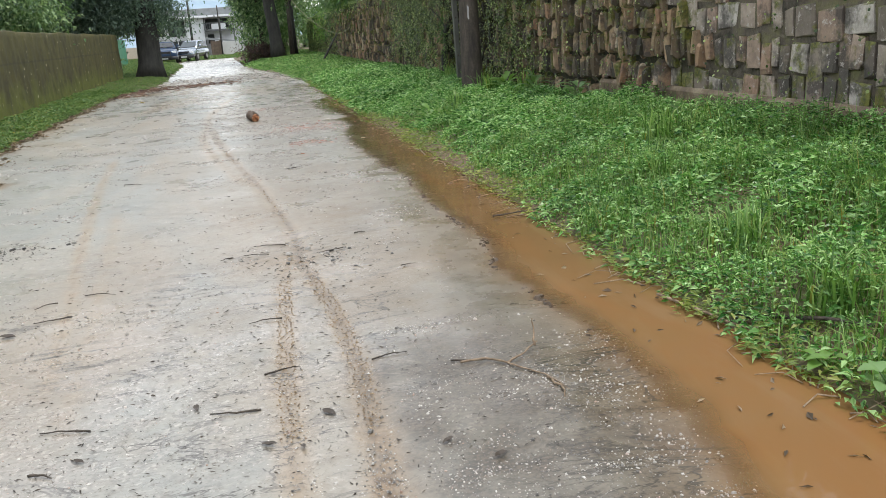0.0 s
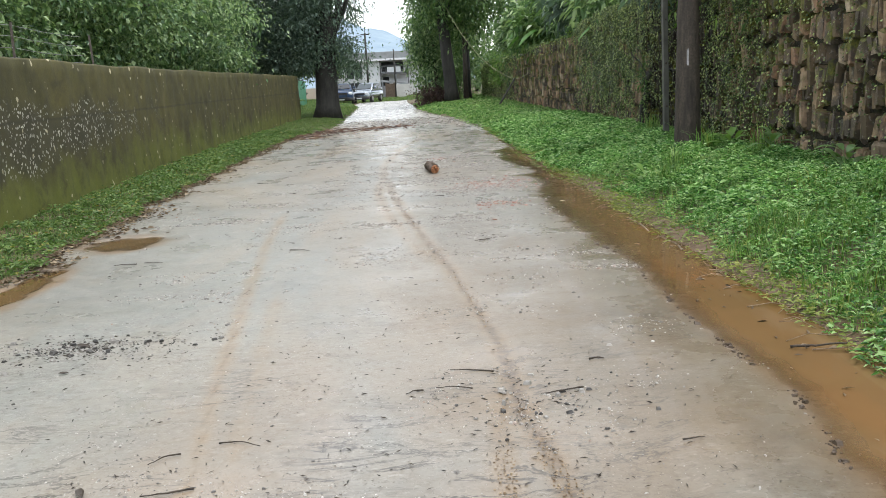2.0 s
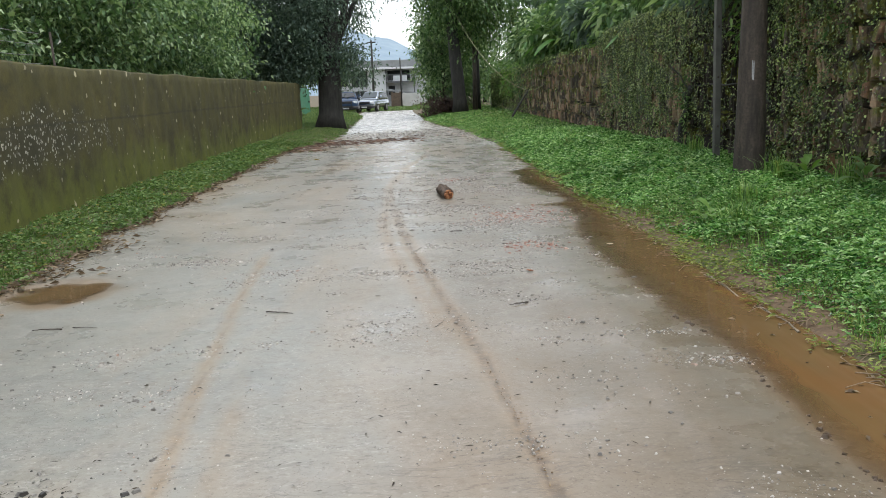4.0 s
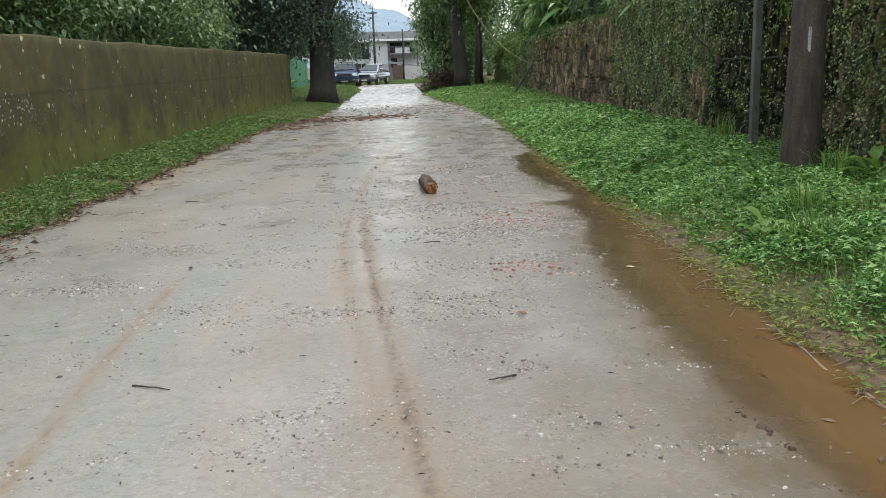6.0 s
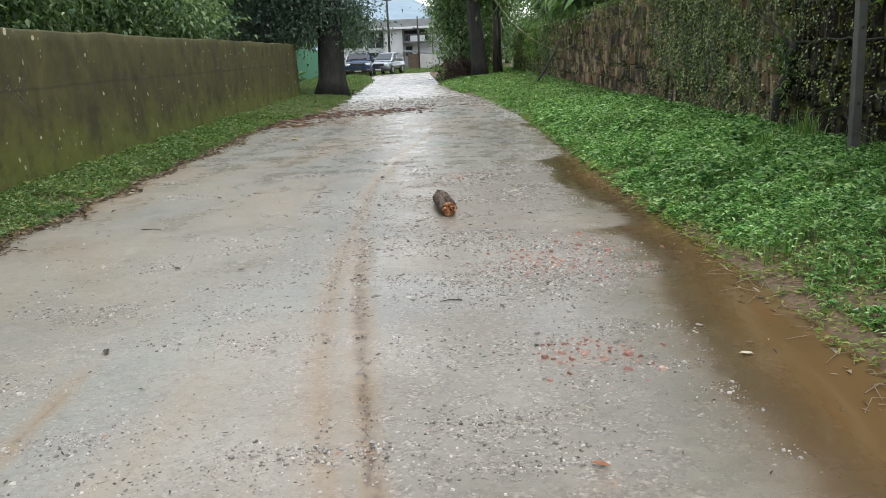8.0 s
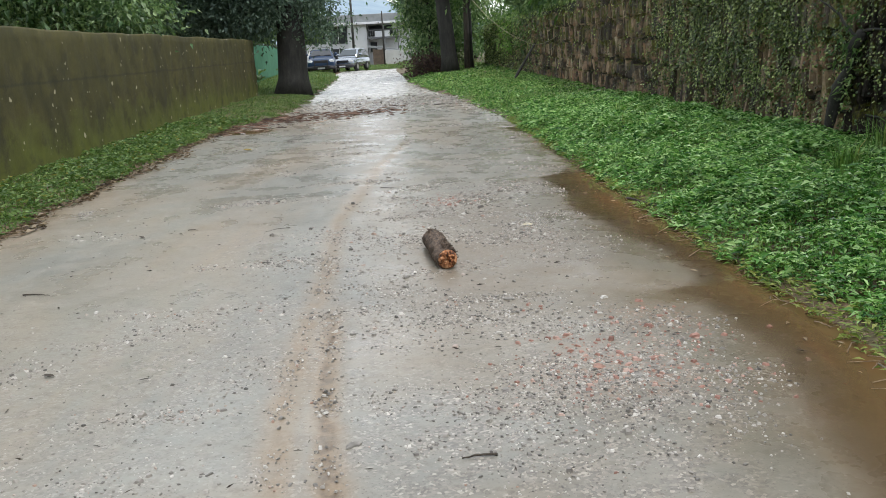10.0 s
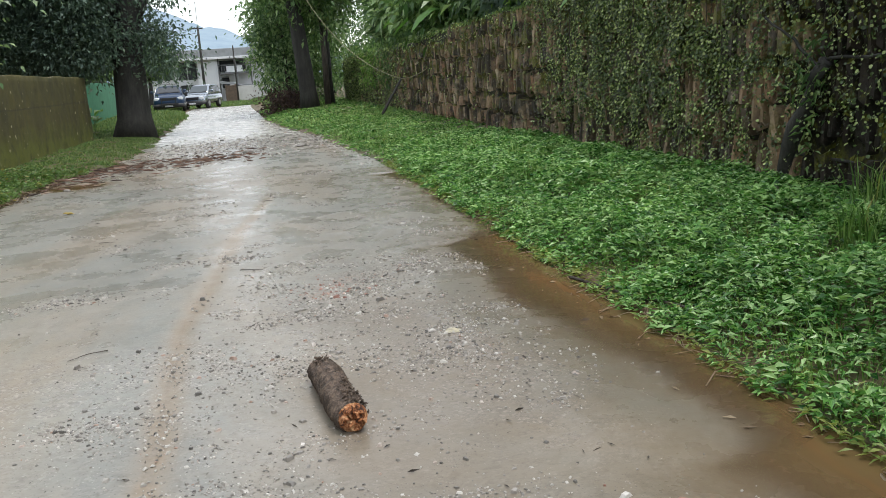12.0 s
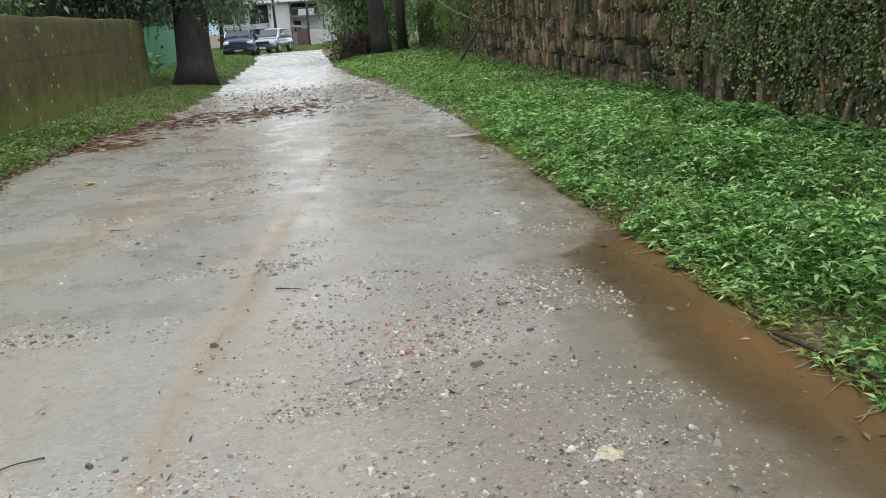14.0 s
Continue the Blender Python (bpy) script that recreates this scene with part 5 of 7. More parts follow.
# ---- single plants on the verge ----
def make_plant(label, x, y, n, L, W, mat, seed, up=0.5, stem=0.12):
    r = np.random.default_rng(seed)
    z0 = float(ground_height(np.array(x), np.array(y)))
    top = thing("leafy_plant", pose(x, y, z0), label, "plant")
    pieces = []
    for i in range(n):
        a = 6.28 * i / n * 1.618 + r.uniform(-.3, .3)
        d = np.array([math.cos(a), math.sin(a), up * r.uniform(0.5, 1.5)])
        d /= np.linalg.norm(d)
        s = np.array([r.normal() * 0.02, r.normal() * 0.02, stem * (0.3 + 0.7 * i / n)])
        ll, ww = L * r.uniform(0.75, 1.2), W * r.uniform(0.8, 1.2)
        side = np.cross(d, (0, 0, 1.0))
        side /= np.linalg.norm(side)
        V, F, m = [], [], 7
        for j in range(m):
            u = j / (m - 1)
            c = s + d * ll * (0.25 + u) + np.array([0, 0, -ll * 0.45 * u * u])
            w = ww * 0.5 * math.sin(math.pi * (0.04 + 0.93 * u)) ** 0.75
            V += [c - side * w + np.array([0, 0, w * .3]), c, c + side * w + np.array([0, 0, w * .3])]
            if j:
                o = 3 * (j - 1)
                F += [(o, o + 1, o + 4, o + 3), (o + 1, o + 2, o + 5, o + 4)]
        mesh_part("leaf", np.array(V), np.array(F), mat, top)
        pieces.append(tube([(0, 0, 0), s * 0.8, s + d * ll * 0.27], 0.003, 4, 0, i))
    v, f = joined(pieces)
    mesh_part("stalks", v, f, LEAF_SHORT, top)


make_plant("pale green round-leaved seedling at the puddle edge", 2.16, 2.42, 8, 0.085, 0.06, LEAF_PALE, 1, 0.7, 0.14)
make_plant("bright green broad-leaved seedling at the puddle edge", 2.14, 2.75, 9, 0.075, 0.05, LEAF_BRIGHT, 2, 0.5, 0.07)
make_plant("bright green broad-leaved plant in the grass", 2.6, 12.0, 7, 0.22, 0.11, LEAF_BRIGHT, 3, 0.9, 0.2)
make_plant("leafy green plant below the stone wall", 4.25, 10.4, 9, 0.25, 0.10, LEAF_TREE, 4, 1.0, 0.3)
make_plant("leafy green plant below the stone wall", 4.3, 12.3, 9, 0.28, 0.11, LEAF_TREE, 5, 0.9, 0.3)
make_plant("leafy green plant below the utility pole", 4.2, 13.4, 10, 0.3, 0.10, LEAF_BRIGHT, 6, 0.9, 0.25)
make_plant("leafy green plant behind the boundary wall", -5.6, 44.0, 12, 0.5, 0.25, LEAF_BRIGHT, 7, 1.0, 0.7)


def tuft(x, y, n, h, seed, label):
    r = np.random.default_rng(seed)
    P = np.stack([x + r.normal(size=n) * 0.07, y + r.normal(size=n) * 0.07, 0 * r.random(n)], 1)
    P[:, 2] = ground_height(P[:, 0], P[:, 1]) - 0.01
    V, F = blade_mesh(P, h * r.uniform(0.6, 1.15, n), 0.013 * r.uniform(0.7, 1.3, n), r.uniform(0.1, 0.75, n), r)
    tagged(new("grass_tuft", raw_mesh("grass_tuft", V, F, LEAF_GRASS)), label, "grass tuft", "tall grass tufts")


for i, (x, y, n, h) in enumerate(((3.62, 7.0, 60, 0.5), (3.1, 12.4, 120, 0.42), (2.75, 11.6, 110, 0.38), (4.2, 15.2, 90, 0.5), (3.9, 13.6, 80, 0.5), (4.35, 12.7, 70, 0.55), (3.6, 16.9, 90, 0.42), (4.3, 17.6, 90, 0.45), (2.9, 21.5, 70, 0.4), (3.4, 23.6, 70, 0.38), (2.7, 4.2, 80, 0.36), (2.55, 3.2, 90, 0.33))):
    tuft(x, y, n, h, 500 + i, "tall tuft of green grass on the verge")


# ---- litter, twigs, pebbles ----
def twig_thing(points, radius, label, mat=TWIG, name="fallen_twig", branches=()):
    top = thing(name, pose(points[0][0], points[0][1], points[0][2]), label, "twig", "twigs on the road")
    o = np.array(points[0])
    for i, pts in enumerate((points, *branches)):
        p = np.array(pts, float) - o
        fine = np.stack([np.interp(np.linspace(0, len(p) - 1, 4 * len(p)), np.arange(len(p)), p[:, k]) for k in range(3)], 1)
        fine[1:-1] += np.random.default_rng(i).normal(size=fine[1:-1].shape) * radius * 0.4
        v, q, c = tube(fine, np.linspace(radius, radius * 0.4, len(fine)), 6, 0.1, i)
        mesh_part("stem" if i == 0 else "side_shoot", v, [q, c], mat, top)


twig_thing([(0.80, 3.45, .02), (0.92, 3.42, .035), (1.0, 3.32, .03), (1.1, 3.16, .025), (1.15, 3.0, .015)], 0.006, "forked pale fallen twig lying on the road", TWIG_PALE,
           branches=([(0.99, 3.34, .03), (1.08, 3.40, .035), (1.17, 3.46, .06)], [(1.15, 3.44, .05), (1.17, 3.5, .09), (1.17, 3.52, .15)], [(1.1, 3.14, .025), (1.12, 3.0, .03), (1.10, 2.94, .02)]))
twig_thing([(2.0, 3.9, .03), (2.12, 3.3, .04), (2.22, 2.9, .05)], 0.008, "pale bent twig along the muddy edge", TWIG_PALE)
twig_thing([(2.15, 3.4, .05), (2.35, 3.15, .10), (2.5, 2.9, .12)], 0.014, "dark fallen stick in the grass edge")
twig_thing([(2.0, 17.9, .03), (2.15, 17.2, .05), (2.35, 16.6, .08), (2.5, 16.1, .1)], 0.012, "dark fallen stick along the puddle edge")
twig_thing([(2.1, 17.3, .03), (2.3, 16.9, .06), (2.7, 16.7, .1)], 0.009, "dark fallen stick along the puddle edge")
twig_thing([(1.78, 6.2, .012), (1.9, 6.12, .04), (2.1, 6.1, .05)], 0.008, "dark broken stick at the puddle edge")
r4 = np.random.default_rng(44)
for i in range(34):
    x, y = (r4.uniform(-2.6, 0.9), r4.uniform(2.6, 6.5)) if i < 22 else (r4.uniform(-2.8, 0.9), r4.uniform(6.5, 24))
    z = float(road_height(np.array(x), np.array(y))) + 0.006
    a, l = r4.uniform(-0.5, 0.5) + (3.14 if i % 2 else 0), r4.uniform(0.08, 0.24)
    p = [(x, y, z), (x + l * .5 * math.cos(a), y + l * .5 * math.sin(a), z + 0.006), (x + l * math.cos(a), y + l * math.sin(a) + r4.normal() * 0.02, z)]
    twig_thing(p, r4.uniform(0.003, 0.006), "thin dark twig lying on the wet road")


def scatter_leaves(name, label, P, length, mat, seed, aspect=0.42, flat=0.25):
    r = np.random.default_rng(seed)
    n = len(P)
    a = r.uniform(0, 6.28, n)
    D = np.stack([np.cos(a), np.sin(a), r.uniform(-0.02, flat, n)], 1)
    L = length * r.uniform(0.5, 1.4, n)
    foliage(name, P, D, L, L * aspect * r.uniform(0.6, 1.3, n), mat, None, 0.0, 0.3, label, "litter", "stuff", r)


def left_litter():
    r = np.random.default_rng(61)
    n = 4200
    y = r.uniform(4, 31, n)
    x = road_left(y) + 0.02 + np.abs(r.normal(size=n)) * 0.16 * (0.4 + 0.9 * np.clip(waves(y, 0 * y, 2.0, 62), 0, 1.5)) - 0.12 * r.random(n)
    z = np.maximum(road_height(x, y), ground_height(x, y)) + 0.012
    scatter_leaves("leaf_litter", "dry brown leaves gathered along the grass edge", np.stack([x, y, z], 1), 0.075, LEAF_LITTER, 63)


left_litter()
LITTER_DARK = leaf_material("wet_litter", (0.025, 0.02, 0.015), (0.05, 0.038, 0.028), (0.09, 0.07, 0.05), 0.4, 0.05)


def road_crumbs():
    r = np.random.default_rng(64)
    x = np.concatenate([r.normal(-0.6, 1.2, 2000), r.normal(-2.3, 0.28, 380), r.uniform(-3.2, 1.4, 600), r.normal(0.2, 0.25, 350)])
    y = np.concatenate([r.gamma(2.2, 0.9, 2000) + 2.0, r.normal(7.0, 0.14, 380), r.uniform(6, 27, 600), r.uniform(2.2, 6, 350)])
    k = (x > road_left(y) + 0.1) & (x < shore(y) - 0.05)
    x, y = x[k], y[k]
    scatter_leaves("leaf_crumbs", "small dark wet leaf scraps on the road", np.stack([x, y, road_height(x, y) + 0.004], 1), np.interp(y, [2, 6, 25], [0.019, 0.03, 0.05]), LITTER_DARK, 65, 0.2, 0.2)
    n = 420
    x, y = r.normal(1.98, 0.22, n), r.uniform(2.0, 24, n)
    k = (x > 1.5) & (x < 2.5)
    x, y = x[k], y[k]
    z = np.maximum(0.004, ground_height(x, y) + 0.012)
    scatter_leaves("floating_litter", "dead leaves and straw at the water edge", np.stack([x, y, z], 1), 0.05, LEAF_LITTER, 66, 0.3, 0.15)


road_crumbs()


def dead_leaf(x, y, size, turn, label="curled dark dead leaf on the road", mat=LITTER_DARK, high=0.006):
    z = float(np.maximum(road_height(np.array(x), np.array(y)), 0.0)) + high
    V, F, m = [], [], 9
    for j in range(m):
        u = j / (m - 1)
        w = size * 0.22 * math.sin(math.pi * (0.03 + 0.94 * u)) ** 0.8
        lift = size * (0.08 * u * u + 0.03 * math.sin(9 * u))
        V += [(-w, size * u, lift + w * 0.6), (0, size * u, lift), (w, size * u, lift + w * 0.75)]
        if j:
            o = 3 * (j - 1)
            F += [(o, o + 1, o + 4, o + 3), (o + 1, o + 2, o + 5, o + 4)]
    ob = new("dead_leaf", raw_mesh("dead_leaf", np.array(V), np.array(F), mat, True))
    ob.matrix_world = pose(x, y, z, 0, 0, turn)
    tagged(ob, label, "leaf", "dead leaves on the road")


for x, y, s, a in ((-0.1, 3.0, .10, 250), (0.2, 3.15, .12, 40), (-1.37, 4.78, .14, 80), (-2.26, 7.04, .17, 70), (-2.2, 6.55, .09, 100), (-2.45, 7.2, .1, 200), (-1.55, 5.0, .12, 30), (0.55, 2.75, .09, 300), (0.75, 2.6, .1, 120),
                   (-0.35, 3.4, .09, 10), (-0.75, 3.1, .08, 60), (0.05, 2.95, .07, 190), (-1.75, 12.3, .12, 20), (-2.4, 17.5, .1, 70), (-0.9, 20.2, .08, 88), (-1.1, 22.5, .09, 95), (-2.0, 25.0, .1, 85), (-1.9, 14.2, .1, 80)):
    dead_leaf(x, y, s * 0.62, a)
dead_leaf(0.68, 10.8, 0.065, 70, "crumpled orange dead leaf on the road", make_plain("orange_leaf", (0.30, 0.12, 0.05), 0.6))
dead_leaf(1.62, 11.9, 0.07, 85, "pale dry leaf floating on the muddy water", make_plain("dry_leaf", (0.52, 0.46, 0.34), 0.6))
dead_leaf(-2.55, 24.0, 0.14, 80, "yellow fallen leaf on the road", make_plain("yellow_leaf", (0.45, 0.33, 0.06), 0.6))


def pebble_mesh(P, size, r):
    """Angular chips: jittered eight-cornered lumps."""
    n = len(P)
    base = np.array([(-1, -1, -1), (1, -1, -1), (1, 1, -1), (-1, 1, -1), (-1, -1, 1), (1, -1, 1), (1, 1, 1), (-1, 1, 1)], float) * 0.62
    a = r.uniform(0, 6.28, n)
    V = base[None] * r.uniform(0.55, 1.15, (n, 8, 3)) * np.stack([r.uniform(0.8, 1.3, n), r.uniform(0.5, 1.0, n), r.uniform(0.3, 0.6, n)], 1)[:, None, :] * size[:, None, None]
    V[:, 4:, :2] *= 0.6
    c, d = np.cos(a)[:, None], np.sin(a)[:, None]
    V = np.stack([V[..., 0] * c - V[..., 1] * d, V[..., 0] * d + V[..., 1] * c, V[..., 2]], 2) + P[:, None, :]
    F = np.array([(0, 1, 5, 4), (1, 2, 6, 5), (2, 3, 7, 6), (3, 0, 4, 7), (4, 5, 6, 7)])
    return V.reshape(-1, 3), (F[None] + 8 * np.arange(n)[:, None, None]).reshape(-1, 4)


def make_gravel():
    r = np.random.default_rng(70)
    xs, ys = [], []
    # broad stretches: middle, spread, number of clusters
    for cx, cy, rx, ry, n in ((0.3, 12, 0.9, 1.8, 34), (1.0, 13.8, 0.5, 0.6, 22), (0.9, 16.5, 0.35, 0.6, 14), (0.1, 17.6, 0.55, 0.7, 16), (-0.9, 14.5, 0.9, 0.9, 18), (-1.8, 12.5, 0.7, 1.2, 14), (0.5, 19.2, 0.6, 0.6, 14),
                              (0.3, 9.6, 0.9, 1.0, 16), (-0.9, 16.6, 0.6, 0.7, 14), (0.0, 21.5, 0.8, 1.0, 12), (-0.5, 16, 1.2, 3.0, 24), (0.2, 14.8, 0.5, 0.6, 14), (0.3, 6.3, 0.8, 1.4, 14), (-1.9, 8.6, 0.8, 1.2, 10), (0.8, 2.9, 0.5, 0.6, 40), (-0.9, 3.6, 1.0, 0.9, 22), (-0.8, 24.0, 1.2, 2.0, 12)):
        for k in range(n):
            x0, y0 = r.normal(cx, rx), r.normal(cy, ry)
            w, d = r.uniform(0.06, 0.26), r.uniform(0.03, 0.10) * (1 + 0.03 * y0)
            m = int(r.uniform(70, 290) * w / 0.16)
            xs.append(r.normal(x0, w, m)), ys.append(r.normal(y0, d, m))
    # loose chips between
    m = 3600
    xs.append(r.uniform(-3.2, 1.6, m)), ys.append(1.6 + 26 * r.random(m) ** 1.1)
    m = 5000
    xs.append(r.normal(-0.3, 1.1, m)), ys.append(1.8 + np.abs(r.normal(0, 2.4, m)))
    x, y = np.concatenate(xs), np.concatenate(ys)
    k = (y > 1.5) & (x < shore(y) + 0.1) & (x > road_left(y))
    x, y = x[k], y[k]
    size = (r.gamma(1.5, 0.0026, len(x)) + 0.0022) * np.interp(y, [1.5, 5, 9, 14, 25], [0.6, 0.8, 1.15, 1.3, 1.8])
    V, F = pebble_mesh(np.stack([x, y, road_height(x, y) + size * 0.15], 1), size, r)
    tagged(new("gravel", raw_mesh("gravel", V, F, PEBBLE)), "loose grey gravel strewn in patches over the road", "gravel", "", "stuff")


make_gravel()


def tyre_prints():
    """Crumbs of mud that a tyre's tread has pressed up along two tracks."""
    r = np.random.default_rng(75)
    P, size = [], []
    for path, w, y0, y1 in ((TRACKS[0][0], 0.04, 1.6, 14.5), (TRACKS[1][0], 0.04, 1.4, 6.0)):
        py, px = zip(*path)
        for y in np.arange(y0, y1, 0.028):
            if waves(np.array(y), np.array(0.0), 1.6, 76) < (-0.5 if y < 6.5 else 0.1):
                continue
            for side in (-1, 0, 1):
                if y > 5.2 and (side or r.random() < 0.45):
                    continue
                for q in range(2):
                    yy = y + 0.008 * side * side + r.normal() * 0.004
                    P.append((float(np.interp(yy, py, px)) + side * w * 0.8 + r.normal() * 0.010, yy, 0.0))
                    size.append(r.uniform(0.003, 0.0085))
    P, size = np.array(P), np.array(size)
    P[:, 2] = road_height(P[:, 0], P[:, 1]) + 0.001
    V, F = pebble_mesh(P, size, r)
    m, nt, b = material("pressed_mud")
    rr = nt.nodes.new("ShaderNodeNewGeometry").outputs["Random Per Island"]
    put(nt, b.inputs["Base Color"], ramp(nt, rr, (0.0, (0.12, 0.08, 0.045)), (0.5, (0.26, 0.18, 0.10)), (1.0, (0.40, 0.31, 0.20))))
    b.inputs["Roughness"].default_value = 0.5
    tagged(new("tyre_print", raw_mesh("tyre_print", V, F, m)), "ridged brown mud left by tyre treads", "mud", "", "stuff")


tyre_prints()


def broken_crust():
    """Thin flakes of the road's broken crust, in two spots."""
    r = np.random.default_rng(79)
    x = np.concatenate([r.normal(-2.3, 0.34, 420), r.normal(-2.95, 0.2, 260), r.normal(0.35, 0.2, 140)])
    y = np.concatenate([r.normal(7.05, 0.13, 420), r.normal(6.25, 0.12, 260), r.normal(5.75, 0.18, 140)])
    size = r.gamma(1.5, 0.0055, len(x)) + 0.005
    V, F = pebble_mesh(np.stack([x, y, road_height(x, y) + size * 0.22], 1), size, r)
    m, nt, b = material("broken_crust")
    rr = nt.nodes.new("ShaderNodeNewGeometry").outputs["Random Per Island"]
    put(nt, b.inputs["Base Color"], ramp(nt, rr, (0.0, (0.02, 0.019, 0.018)), (0.4, (0.07, 0.066, 0.06)), (0.6, (0.24, 0.23, 0.21)), (1.0, (0.40, 0.375, 0.34))))
    b.inputs["Roughness"].default_value = 0.45
    tagged(new("broken_crust", raw_mesh("broken_crust", V, F, m)), "dark broken flakes of the road surface", "debris", "", "stuff")


def shore_clods():
    """Dark mud clods left in a ragged line where the water meets the road."""
    r = np.random.default_rng(80)
    y = np.concatenate([r.uniform(3.2, 9.5, 420), r.normal(6.0, 0.2, 60)])
    k = waves(y, 0 * y, 0.9, 81) + 0.4 * r.normal(size=len(y)) > 0.1
    y = y[k]
    x = shore(y) + 0.015 * r.normal(size=len(y))
    size = r.gamma(1.8, 0.006, len(y)) + 0.004
    V, F = pebble_mesh(np.stack([x, y, road_height(x, y) + size * 0.15], 1), size, r)
    tagged(new("mud_clods", raw_mesh("mud_clods", V, F, make_plain("dark_mud", (0.10, 0.07, 0.045), 0.5, 0, 0.5, 30))), "dark mud clods along the edge of the water", "mud", "", "stuff")


def brick_crumbs():
    r = np.random.default_rng(82)
    x = np.concatenate([r.normal(0.95, 0.32, 420), r.normal(0.8, 0.18, 130), r.normal(0.3, 0.2, 110)])
    y = np.concatenate([r.normal(13.95, 0.36, 420), r.normal(12.0, 0.14, 130), r.normal(18.5, 0.2, 110)])
    size = r.gamma(1.6, 0.0055, len(x)) + 0.004
    V, F = pebble_mesh(np.stack([x, y, road_height(x, y) + size * 0.15], 1), size, r)
    m, nt, b = material("brick_crumb")
    rr = nt.nodes.new("ShaderNodeNewGeometry").outputs["Random Per Island"]
    put(nt, b.inputs["Base Color"], ramp(nt, rr, (0.0, (0.22, 0.11, 0.085)), (0.6, (0.38, 0.21, 0.165)), (1.0, (0.52, 0.38, 0.32))))
    b.inputs["Roughness"].default_value = 0.6
    tagged(new("brick_crumbs", raw_mesh("brick_crumbs", V, F, m)), "crumbled red brick strewn in the gravel", "gravel", "", "stuff")


broken_crust()
shore_clods()
brick_crumbs()


def make_rubble():
    r = np.random.default_rng(72)
    n = 3600
    x, y = r.normal(-0.7, 1.5, n), 33.8 + r.normal(0, 1.9, n)
    y2 = r.uniform(27, 47, 700)
    x2 = road_right(y2) - 0.1 + r.normal(size=700) * 0.16
    x, y = np.concatenate([x, x2]), np.concatenate([y, y2])
    k = (x > road_left(y) + 0.2) & (x < road_right(y) + 0.3)
    x, y = x[k], y[k]
    size = r.gamma(1.6, 0.012, len(x)) + 0.008
    V, F = pebble_mesh(np.stack([x, y, np.maximum(road_height(x, y), ground_height(x, y)) + size * 0.1], 1), size, r)
    tagged(new("rubble", raw_mesh("rubble", V, F, PEBBLE)), "loose broken stones heaped across the road", "rubble", "", "stuff")


make_rubble()


def make_bark_heap():
    r = np.random.default_rng(73)
    pieces = []
    for i in range(620):
        u = r.random()
        x, y = -3.75 + 3.6 * u ** 2.2 + r.normal() * 0.25, 28.9 + 2.2 * u ** 1.5 + r.normal() * (1.0 - 0.3 * u)
        if x < float(road_left(np.array(y))) - 0.1:
            continue
        l, a, z = r.uniform(0.05, 0.26) * (2.0 if i % 14 == 0 else 1.0), r.normal() * 0.9 + 0.2, float(road_height(np.array(x), np.array(y))) + r.uniform(0.01, 0.05)
        d = np.array([math.cos(a), math.sin(a), r.normal() * 0.08]) * l / 2
        c = np.array([x, y, z])
        pieces.append(tube([c - d, c, c + d], np.array([0.5, 1.0, 0.4]) * r.uniform(0.005, 0.016), 5, 0.35, i))
    v, f = joined(pieces)
    m, nt, b = material("bark_chips")
    rr = nt.nodes.new("ShaderNodeNewGeometry").outputs["Random Per Island"]
    put(nt, b.inputs["Base Color"], ramp(nt, rr, (0.0, (0.035, 0.022, 0.017)), (0.5, (0.11, 0.058, 0.038)), (0.85, (0.21, 0.125, 0.085)), (1.0, (0.36, 0.28, 0.22))))
    b.inputs["Roughness"].default_value = 0.7
    tagged(new("bark_debris", raw_mesh("bark_debris", v, f, m)), "reddish brown bark and branch debris across the road", "debris", "", "stuff")


make_bark_heap()


def make_stone_lump(x, y, s, mat, label, flat=0.35, level=None):
    bm = bmesh.new()
    bmesh.ops.create_icosphere(bm, subdivisions=2, radius=1)
    rr = np.random.default_rng(int(1000 * (x + 10) + y * 7))
    ph = rr.uniform(0, 6, 3)
    for v in bm.verts:
        k = 1 + 0.22 * math.sin(3 * v.co.x + ph[0]) + 0.18 * math.sin(4 * v.co.y + ph[1])
        v.co = Vector((v.co.x * s * k, v.co.y * s * 0.7 * k, v.co.z * s * flat))
    ob = part("stone", bm, mat, None, "", False)
    z = float(road_height(np.array(x), np.array(y))) if level is None else level
    ob.matrix_world = pose(x, y, z + s * flat * 0.4, 0, 0, rr.uniform(0, 360))
    tagged(ob, label, "stone", "stones on the road")


MORTAR_PALE = make_plain("pale_mortar", (0.55, 0.5, 0.36), 0.8, 0, 0.5, 40)
BRICK_RED = make_plain("brick_bit", (0.40, 0.235, 0.18), 0.8, 0, 0.5, 40)
STONE_GREY = make_plain("grey_stone", (0.34, 0.32, 0.29), 0.7, 0, 0.5, 25)
make_stone_lump(0.92, 17.04, 0.06, MORTAR_PALE, "pale flat mortar lump on the road", 0.07)
for x, y, s, m in ((0.78, 13.85, 0.055, BRICK_RED), (1.06, 13.89, 0.04, BRICK_RED), (0.92, 13.7, 0.06, STONE_GREY), (1.27, 14.5, 0.04, BRICK_RED), (1.22, 14.65, 0.035, BRICK_RED), (0.80, 11.98, 0.05, BRICK_RED), (0.88, 11.88, 0.04, BRICK_RED), (0.25, 18.35, 0.035, BRICK_RED)):
    make_stone_lump(x, y, s * 0.65, m, "broken red brick piece in the gravel" if m is BRICK_RED else "flat grey stone in the gravel", 0.12)
